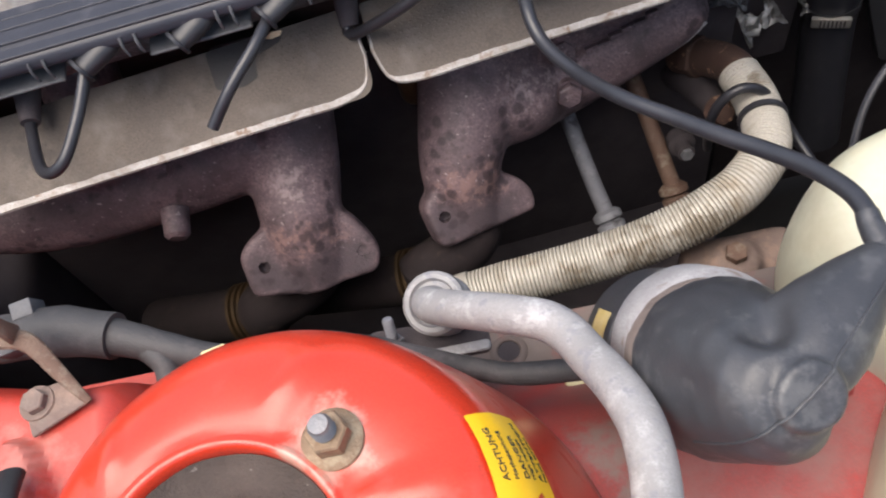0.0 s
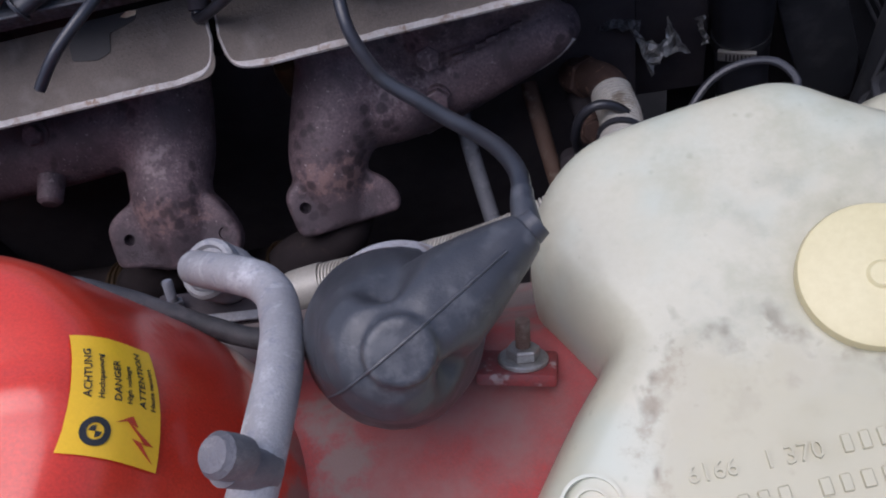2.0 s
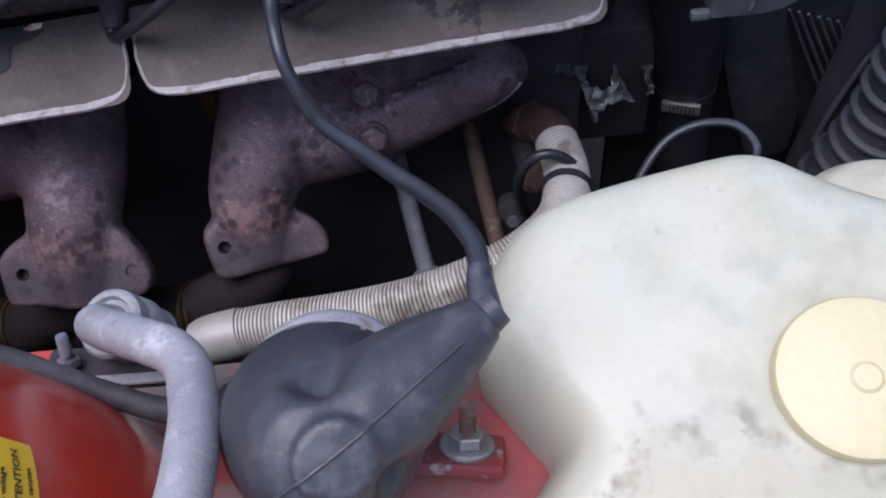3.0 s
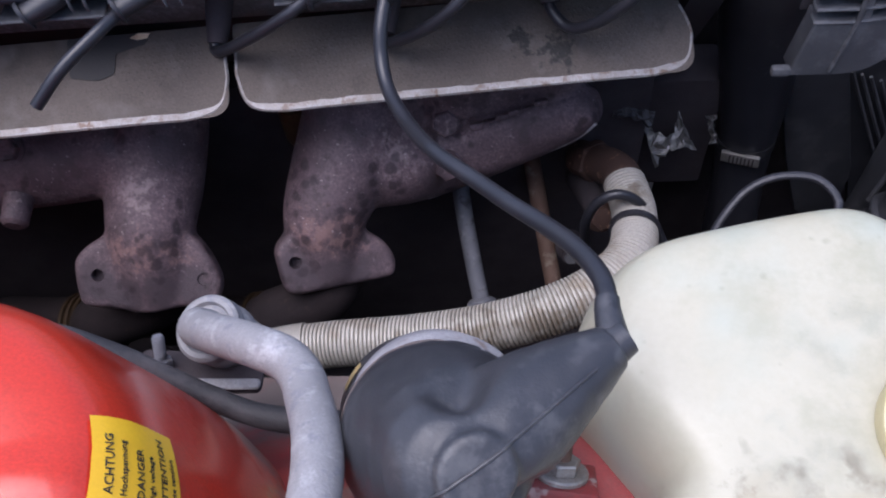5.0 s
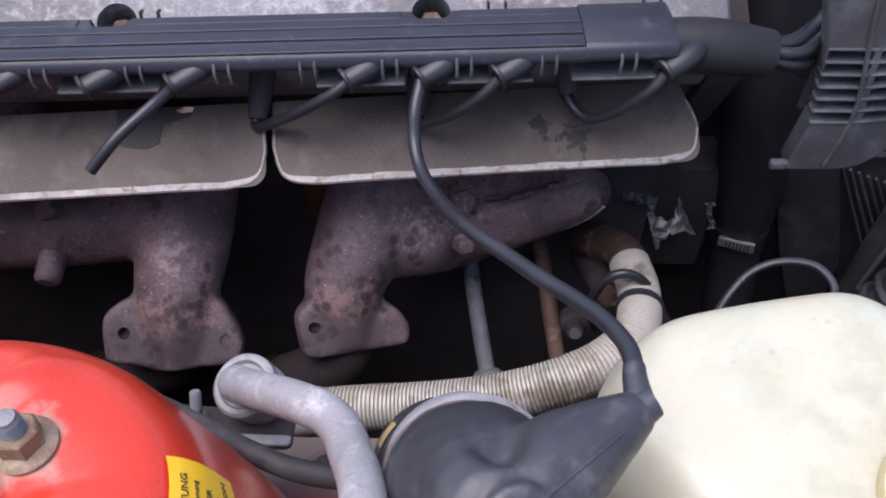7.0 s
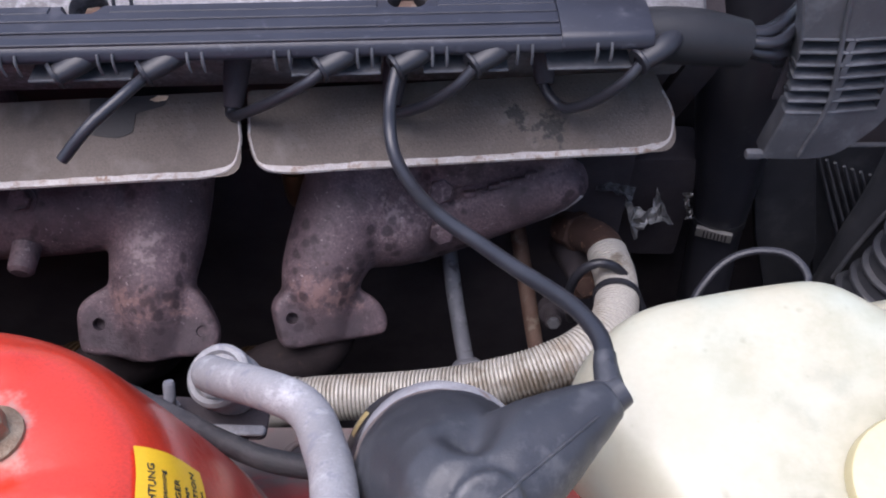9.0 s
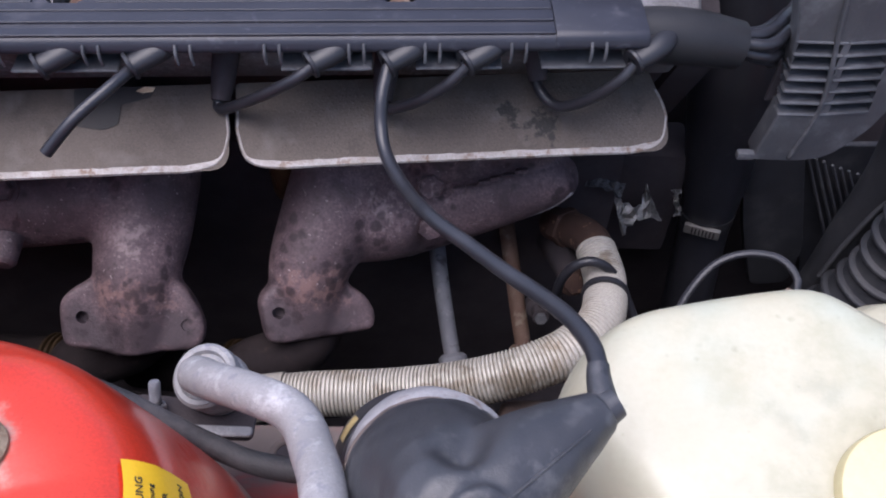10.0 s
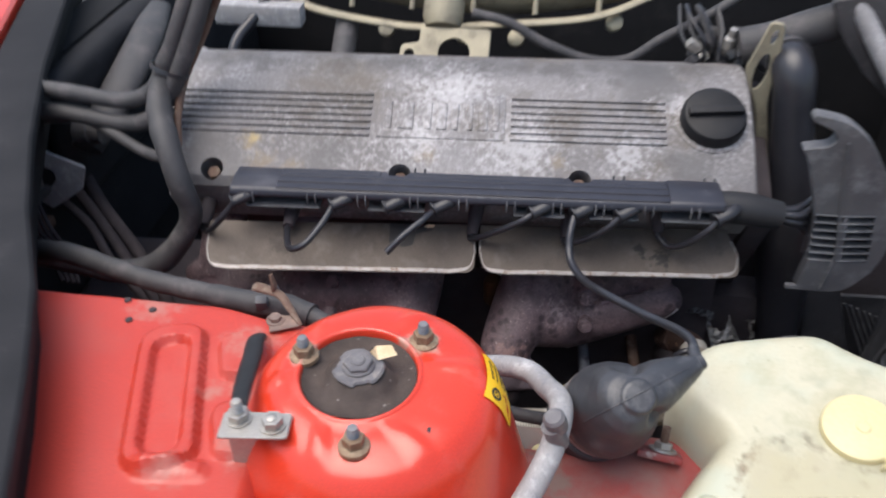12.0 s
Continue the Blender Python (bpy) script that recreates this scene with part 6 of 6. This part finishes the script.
part("arm", crumpled(0.005, 0.022, axis_frame((0.224, 0.092, 0.690), (-0.1, -0.75, 0.6), 14), 5), M_FOIL, bk, smooth=0)
part("arm", crumpled(0.012, 0.030, axis_frame((0.160, 0.085, 0.716), (-0.1, -0.75, 0.6), 80), 9), M_VENT, bk, smooth=0)
part("body", block((0.150, 0.115, 0.60), (0.235, 0.16, 0.72), None, 0.006), M_DARK, bk)
ub = thing("bolt_boss", (0.129, 0.03, 0.67), "rusty bolt on a dark cast boss behind the ribbed hose", "bolt")
part("boss", tube([(0.129, 0.095, 0.640), (0.129, 0.050, 0.670), (0.129, 0.002, 0.700)], [0.016, 0.013, 0.010], 20), M_DARK, ub)
part("bolt_head", joined([hexnut(axis_frame((0.129, -0.002, 0.702), (0, -0.8, 0.6), 12), 0.015, 0.009), lathe([(0, 0), (0.0115, 0), (0.0115, 0.002), (0, 0.002)], axis_frame((0.129, 0.000, 0.7005), (0, -0.8, 0.6)), 24)]), M_REDRUST, ub)
sm_b = thing("sensor", (0.113, 0.03, 0.64), "small dull metal sensor with a bolt beside the hose", "sensor")
part("body", lathe([(0, 0), (0.011, 0), (0.011, 0.010), (0.007, 0.012), (0.007, 0.022), (0, 0.022)], axis_frame((0.113, 0.030, 0.632), (0.0, -0.9, 0.3)), 20), M_DARK, sm_b)
part("screw", hexnut(axis_frame((0.113, 0.0095, 0.639), (0.0, -0.9, 0.3)), 0.009, 0.004), M_VENT, sm_b)

fan = thing("fan_shroud", (0.36, 0.12, 0.6), "black plastic radiator fan shroud", "fan shroud")
part("panel", prism(rounded([(0.263, 0.761), (0.313, 0.763), (0.366, 0.604), (0.368, 0.553), (0.333, 0.547), (0.303, 0.626)], 0.010, 5), 0.014, Matrix(((1, 0, 0, 0), (0, 0, -1, 0.134), (0, 1, 0, 0), (0, 0, 0, 1))), 0.004, 2), M_SHROUD, fan)
# added plate, no known part: keeps light out of the gap behind
part("gap_blocker", block((0.216, 0.178, 0.27), (0.60, 0.188, 0.78), None, 0.004), M_DARK, fan)
part("fin_plate", prism(rounded([(0.328, 0.716), (0.414, 0.719), (0.428, 0.634), (0.417, 0.512), (0.397, 0.512)], 0.004, 3), 0.006, Matrix(((1, 0, 0, 0), (0, 0, -1, 0.144), (0, 1, 0, 0), (0, 0, 0, 1))), 0.001, 1), M_SHROUD, fan)
part("frame", tube([(0.358, 0.08, 0.587), (0.364, 0.08, 0.63), (0.367, 0.08, 0.673), (0.371, 0.08, 0.71), (0.373, 0.08, 0.755), (0.37, 0.08, 0.8), (0.364, 0.08, 0.851), (0.353, 0.08, 0.908), (0.342, 0.08, 0.961)], [0.012, 0.015, 0.017, 0.018, 0.020, 0.023, 0.024, 0.024, 0.024], 20, flat=0.8), M_SHROUD, fan)
part("frame_edge", tube([(0.353, 0.062, 0.637), (0.357, 0.062, 0.671), (0.364, 0.062, 0.706), (0.371, 0.062, 0.731), (0.379, 0.062, 0.75), (0.383, 0.062, 0.783)], 0.0022, 10), M_VENT, fan, "dusty raised edge")
for lo, hi in [((0.335, 0.132, 0.71), (0.424, 0.132, 0.539)), ((0.343, 0.132, 0.707), (0.432, 0.132, 0.54)), ((0.351, 0.132, 0.704), (0.427, 0.132, 0.563)), ((0.36, 0.132, 0.7), (0.423, 0.132, 0.585)), ((0.368, 0.132, 0.697), (0.418, 0.132, 0.607)), ((0.376, 0.132, 0.694), (0.414, 0.132, 0.627)), ((0.385, 0.132, 0.691), (0.41, 0.132, 0.647)), ((0.394, 0.132, 0.688), (0.406, 0.132, 0.666)), ((0.402, 0.132, 0.685), (0.402, 0.132, 0.685))]:
    part("fin", tube([lo, hi], 0.0014, 8), M_VENT, fan)
duct = thing("corrugated_duct", (0.44, 0.05, 0.6), "black corrugated air duct", "duct")
DUCT = [(0.357, 0.03, 0.588), (0.365, 0.03, 0.637), (0.38, 0.03, 0.68), (0.384, 0.03, 0.735), (0.385, 0.03, 0.789), (0.379, 0.03, 0.844), (0.367, 0.03, 0.898), (0.348, 0.03, 0.955)]
part("duct", tube(DUCT, 0.0265, 32), M_SHROUD, duct)
rings = [Vector(q) for q in spline(DUCT, 0.0195)]
for p, q in zip(rings, rings[1:]):
    part("rib", lathe([(0.0255, -0.0046), (0.0290, -0.0030), (0.0306, -0.0008), (0.0304, 0.0012), (0.0285, 0.0026), (0.0255, 0.0034), (0.0255, -0.0046)], axis_frame(tuple(p), tuple(q - p)), 32), M_SHROUD, duct)

# ---- intake side ----
it = thing("intake_plenum", (-0.1, 0.32, 0.98), "varnished yellow-grey cast alloy intake plenum", "intake manifold")
part("plenum", blob([tube([(-0.345, 0.385, 1.035), (-0.22, 0.360, 1.030), (-0.10, 0.350, 1.030), (0.03, 0.360, 1.040), (0.10, 0.385, 1.055)], [0.040, 0.056, 0.060, 0.056, 0.040], 28, flat=0.75)], 0.005, 3), M_INTAKE, it)
part("bead", tube([(-0.37, 0.330, 1.015), (-0.324, 0.285, 1.003), (-0.219, 0.274, 0.990), (-0.150, 0.270, 0.991), (-0.096, 0.270, 0.997), (0.021, 0.274, 1.010), (0.10, 0.31, 1.030)], 0.0065, 12, flat=0.6), M_INTAKE, it)
for k in range(5):
    part("rib", tube([(-0.27 + 0.075 * k, 0.285, 1.006), (-0.27 + 0.075 * k, 0.305, 1.040), (-0.27 + 0.075 * k, 0.340, 1.066)], 0.0035, 8), M_INTAKE, it)
for x, y in ((-0.225, 0.268), (-0.128, 0.258), (-0.065, 0.258), (0.05, 0.283)):
    part("lug", lathe([(0, -0.004), (0.010, -0.004), (0.010, 0.005), (0.006, 0.007), (0, 0.007)], axis_frame((x, y + 0.006, 0.984 + max(0, x) * 0.3), (0, -0.8, 0.6)), 20), M_INTAKE, it)
part("neck", lathe([(0, 0.0), (0.020, 0.0), (0.024, 0.012), (0.024, 0.03), (0, 0.03)], axis_frame((-0.150, 0.232, 1.006), (0, 0.5, 0.6)), 28), M_INTAKE, it)
it.location += Vector((-0.016, 0.0, -0.016))
BP = axis_frame((-0.149, 0.205, 0.969), (0, -0.75, 0.65))
bp = prism(rounded([(-0.041, -0.034), (0.041, -0.034), (0.041, 0.030), (-0.041, 0.030), (-0.041, 0.012), (-0.062, 0.008), (-0.064, -0.014), (-0.041, -0.018)], 0.004), 0.004, BP, 0.001, 1)
bp = cut(bp, [lathe([(0, -0.02), (0.0185, -0.02), (0.0185, 0.02), (0, 0.02)], BP, 32), lathe([(0, -0.02), (0.006, -0.02), (0.006, 0.02), (0, 0.02)], BP @ pose(-0.052, -0.003, 0), 20)])
solo("mounting_bracket", bp, M_INTAKE, "flat alloy bracket with a large round hole behind the cover", "bracket")
cl = thing("throttle_cable", (0.0, 0.24, 0.96), "grey-black sheathed cable draped behind the valve cover", "cable")
part("sheath", tube([(-0.132, 0.240, 1.014), (-0.089, 0.236, 1.006), (-0.049, 0.235, 0.985), (0.005, 0.234, 0.967), (0.050, 0.235, 0.9695), (0.085, 0.236, 0.995), (0.130, 0.240, 1.022), (0.18, 0.26, 1.05)], 0.0058, 12), M_HARN, cl)
cl.location += Vector((0.0, 0.0, -0.008))
ht = thing("hose_stub", (-0.275, 0.22, 0.94), "short dark rubber hose stub with a steel clamp behind the cover", "hose")
part("hose", tube([(-0.280, 0.29, 0.985), (-0.278, 0.255, 0.965), (-0.276, 0.220, 0.945)], 0.015, 20), M_HARN, ht)
part("clamp", tube([(-0.279, 0.225, 0.948), (-0.277, 0.214, 0.941)], 0.0168, 24), M_TUBE, ht)
ht.location += Vector((-0.014, 0.0, -0.018))
fr = thing("fuel_rail", (-0.36, 0.27, 0.97), "dull metal fuel rail behind the cover", "rail")
part("rail", block((-0.440, 0.25, 0.984), (-0.330, 0.275, 1.010), None, 0.004), M_PIPE, fr)
part("lead", tube([(-0.36, 0.30, 1.04), (-0.385, 0.26, 1.00), (-0.405, 0.225, 0.975), (-0.410, 0.20, 0.945)], 0.007, 12), M_WIRE, fr)

# clutter at the front right of the head
fr.location += Vector((-0.012, 0.0, -0.012))
cp = thing("connector_cluster", (0.14, 0.22, 0.98), "greasy cluster of connectors and short wires", "connectors")
for k in range(16):
    a, b, c = (math.sin(k * 2.3) * 0.026, math.cos(k * 1.7) * 0.018, math.sin(k * 3.1) * 0.030)
    part("plug", block((-0.008, -0.005, -0.005), (0.008, 0.005, 0.005), pose(0.142 + a, 0.215 + b, 0.990 + c, 40 * k, 25 * k, 70 * k), 0.0018), (M_HARN, M_VENT, M_HARN, M_ZINC, M_WIRE)[k % 5], cp)
for k in range(7):
    a, c = math.sin(k * 1.9) * 0.022, math.cos(k * 2.7) * 0.014
    part("wire", tube([(0.142 + a, 0.212, 0.985 + c), (0.135 + a * 0.5, 0.200, 1.000 + c), (0.125 + a, 0.215, 1.020 + c), (0.12 + a, 0.24, 1.035)], 0.0022, 8), (M_WIRE, M_HARN)[k % 2], cp)
part("nipple", lathe([(0, 0), (0.006, 0), (0.006, 0.012), (0.004, 0.014), (0.004, 0.024), (0, 0.024)], axis_frame((0.152, 0.20, 1.005), (0.1, -0.3, 1)), 16), M_ZINC, cp)
cp.location += Vector((0.0, 0.0, -0.008))
bars = thing("bonnet_stay", (0.33, 0.2, 1.0), "dark steel strut and cables at the front of the bay", "strut")
part("stay", tube([(0.225, 0.20, 1.115), (0.262, 0.175, 1.065), (0.30, 0.15, 1.010), (0.36, 0.11, 0.93)], 0.010, 12), M_PIPE, bars)
for k in range(5):
    part("cable", tube([(0.245 + 0.014 * k, 0.215, 1.11), (0.285 + 0.012 * k, 0.18, 1.04), (0.325 + 0.010 * k, 0.14, 0.965), (0.37 + 0.008 * k, 0.10, 0.90)], 0.0042, 10), M_WIRE, bars)
part("plate", block((0.27, 0.21, 1.02), (0.36, 0.25, 1.10), pose(0, 0, 0), 0.004), M_PIPE, bars)

# ---- bulkhead side ----
hh = thing("heater_hoses", (-0.42, 0.06, 0.95), "pair of black heater hoses tied together at the bulkhead", "hose")
part("hose", tube([(-0.375, 0.09, 1.115), (-0.398, 0.062, 1.050), (-0.420, 0.05, 1.002), (-0.440, 0.048, 0.977), (-0.475, 0.05, 0.966), (-0.54, 0.055, 0.970), (-0.66, 0.06, 0.975)], 0.0088, 16), M_HARN, hh)
part("hose", tube([(-0.358, 0.088, 1.115), (-0.385, 0.058, 1.040), (-0.412, 0.045, 0.985), (-0.435, 0.040, 0.955), (-0.470, 0.042, 0.943), (-0.54, 0.048, 0.948), (-0.66, 0.055, 0.950)], 0.0092, 16), M_HARN, hh)
part("tie", lathe([(0.018, -0.002), (0.0200, -0.002), (0.0200, 0.002), (0.018, 0.002), (0.018, -0.002)], axis_frame((-0.412, 0.049, 1.004), (0.35, 0.35, 0.9)), 24), M_WIRE, hh)
hh.location += Vector((-0.010, 0.0, -0.001))
ll = thing("engine_loom", (-0.44, 0.03, 0.85), "dusty taped cable loom dropping behind the engine", "cable loom")
part("trunk", tube([(-0.372, 0.100, 1.115), (-0.402, 0.078, 1.045), (-0.424, 0.055, 0.998), (-0.418, 0.018, 0.975), (-0.400, -0.014, 0.950), (-0.388, -0.029, 0.920), (-0.382, -0.030, 0.888), (-0.393, -0.034, 0.860), (-0.420, -0.044, 0.830), (-0.455, -0.056, 0.822), (-0.500, -0.075, 0.845), (-0.560, -0.080, 0.860)], [0.011, 0.0115, 0.012, 0.0125, 0.0125, 0.012, 0.0115, 0.0115, 0.0125, 0.013, 0.012, 0.012], 18, wobble=0.10), M_HARN, ll)
part("branch", tube([(-0.407, -0.008, 0.935), (-0.440, 0.010, 0.930), (-0.485, 0.035, 0.935), (-0.53, 0.055, 0.940), (-0.60, 0.06, 0.930)], 0.0060, 12), M_HARN, ll)
part("rust_edge", tube([(-0.352, 0.100, 1.10), (-0.384, 0.080, 1.035), (-0.405, 0.062, 0.992), (-0.405, 0.030, 0.965), (-0.398, 0.006, 0.942)], [0.004, 0.0045, 0.0045, 0.004, 0.003], 10), M_RUST, ll)
ll.location += Vector((-0.008, 0.0, -0.002))
hb = thing("bulkhead_bracket", (-0.57, 0.04, 0.87), "grey steel bracket bolted to the bulkhead", "bracket")
part("plate", prism(rounded([(-0.610, 0.905), (-0.545, 0.880), (-0.556, 0.850), (-0.600, 0.820), (-0.615, 0.830), (-0.585, 0.860), (-0.585, 0.872), (-0.615, 0.885)], 0.004), 0.004, Matrix(((1, 0, 0, 0), (0, 0, -1, 0.05), (0, 1, 0, 0), (0, 0, 0, 1))), 0.001, 1), M_PIPE, hb)
part("cylinder", lathe([(0, 0), (0.016, 0), (0.016, 0.05), (0.011, 0.055), (0, 0.055)], axis_frame((-0.635, 0.05, 0.77), (0, -0.2, 1)), 20), M_VENT, hb)
part("terminal", block((-0.625, 0.02, 0.800), (-0.600, 0.045, 0.812), None, 0.003), M_RUST, hb)
cw = thing("cowl", (-0.66, 0.1, 0.99), "red cowl panel edge with a black rubber seal", "body panel", kind="structure")
SEAL_IN = [(-0.735, 0.470), (-0.670, 0.312), (-0.584, 0.093), (-0.513, -0.062), (-0.452, -0.177), (-0.394, -0.271), (-0.352, -0.357), (-0.308, -0.459)]
SEAL_OUT = [(-0.790, 0.440), (-0.722, 0.300), (-0.660, 0.130), (-0.597, -0.030), (-0.530, -0.175), (-0.452, -0.323), (-0.372, -0.475)]
# wall added under the raised seal to shade the wing's rear corner
part("shade_upstand", prism([(x - 0.014, y) for x, y in SEAL_IN] + [(x - 0.002, y) for x, y in SEAL_OUT[::-1]], 0.060, pose(-0.004, 0, 0.908), 0.002, 1), M_WALLDARK, cw, "added black wall below the seal that shades the wing")
part("seal", prism(SEAL_IN + SEAL_OUT[::-1], 0.016, pose(-0.004, 0, 0.966), 0.006, 3), M_SEAL, cw, "greyed black rubber seal strip")
part("panel", prism(SEAL_OUT + [(-1.2, SEAL_OUT[-1][1]), (-1.2, 0.95), (-0.90, 0.95)], 0.06, pose(-0.008, 0, 0.930), 0.010, 3), M_RED, cw)
solo("sound_mat", block((-0.655, -0.12, 0.60), (-0.640, 0.89, 0.93), None, 0.006), M_SEAL, "grey sound-deadening mat on the bulkhead", "mat", kind="structure")

# ---- heater housing and lines on the bulkhead ----
hx = thing("heater_housing", (-0.62, 0.25, 0.90), "dark dusty heater housing on the bulkhead", "housing")
part("shell", block((-0.638, 0.12, 0.78), (-0.600, 0.44, 0.945), pose(0, 0, 0, 0, 0, 0), 0.018, 4), M_SEAL, hx)
part("duct", tube([(-0.600, 0.40, 0.93), (-0.575, 0.30, 0.925), (-0.570, 0.20, 0.90), (-0.585, 0.12, 0.86)], [0.020, 0.024, 0.024, 0.020], 20, flat=0.6), M_HARN, hx)
part("spigot", lathe([(0, 0), (0.017, 0), (0.017, 0.018), (0.0145, 0.020), (0.0145, 0.034), (0, 0.034)], axis_frame((-0.586, 0.118, 0.885), (1, -0.1, 0.1)), 24), M_HARN, hx)
rl = thing("relay", (-0.60, 0.02, 0.86), "small dusty relay with cables on the bulkhead", "relay")
part("case", block((-0.625, 0.005, 0.855), (-0.596, 0.040, 0.890), None, 0.003), M_VENT, rl)
part("base", block((-0.628, 0.002, 0.846), (-0.592, 0.043, 0.856), None, 0.002), M_HARN, rl)
for k in range(4):
    part("wire", tube([(-0.615 + 0.006 * k, 0.02, 0.848), (-0.61 + 0.008 * k, 0.012, 0.82), (-0.59 + 0.008 * k, 0.002, 0.79), (-0.56 + 0.006 * k, -0.03, 0.775)], 0.0024, 8), M_DARK, rl)
for k in range(3):
    hl = thing("bulkhead_line", (-0.52, 0.0, 0.80), "thin sooty black hose running along the bulkhead", "hose", "bulkhead lines")
    part("hose", tube([(-0.63, 0.10 + 0.03 * k, 0.80 + 0.01 * k), (-0.57, 0.06 + 0.02 * k, 0.79), (-0.52 + 0.01 * k, 0.01 + 0.012 * k, 0.775), (-0.47 + 0.012 * k, -0.02, 0.74), (-0.45, -0.03, 0.66)], 0.0055 + 0.001 * k, 12), M_DARK, hl)
solo("slam_panel", prism(rounded([(0.238, 1.064), (0.290, 1.075), (0.340, 1.075), (0.340, 0.945), (0.289, 0.988), (0.255, 1.029)], 0.006), 0.012, Matrix(((1, 0, 0, 0), (0, 0, -1, 0.176), (0, 1, 0, 0), (0, 0, 0, 1))), 0.002, 2), M_HARN, "dusty grey front crossmember plate", "panel")
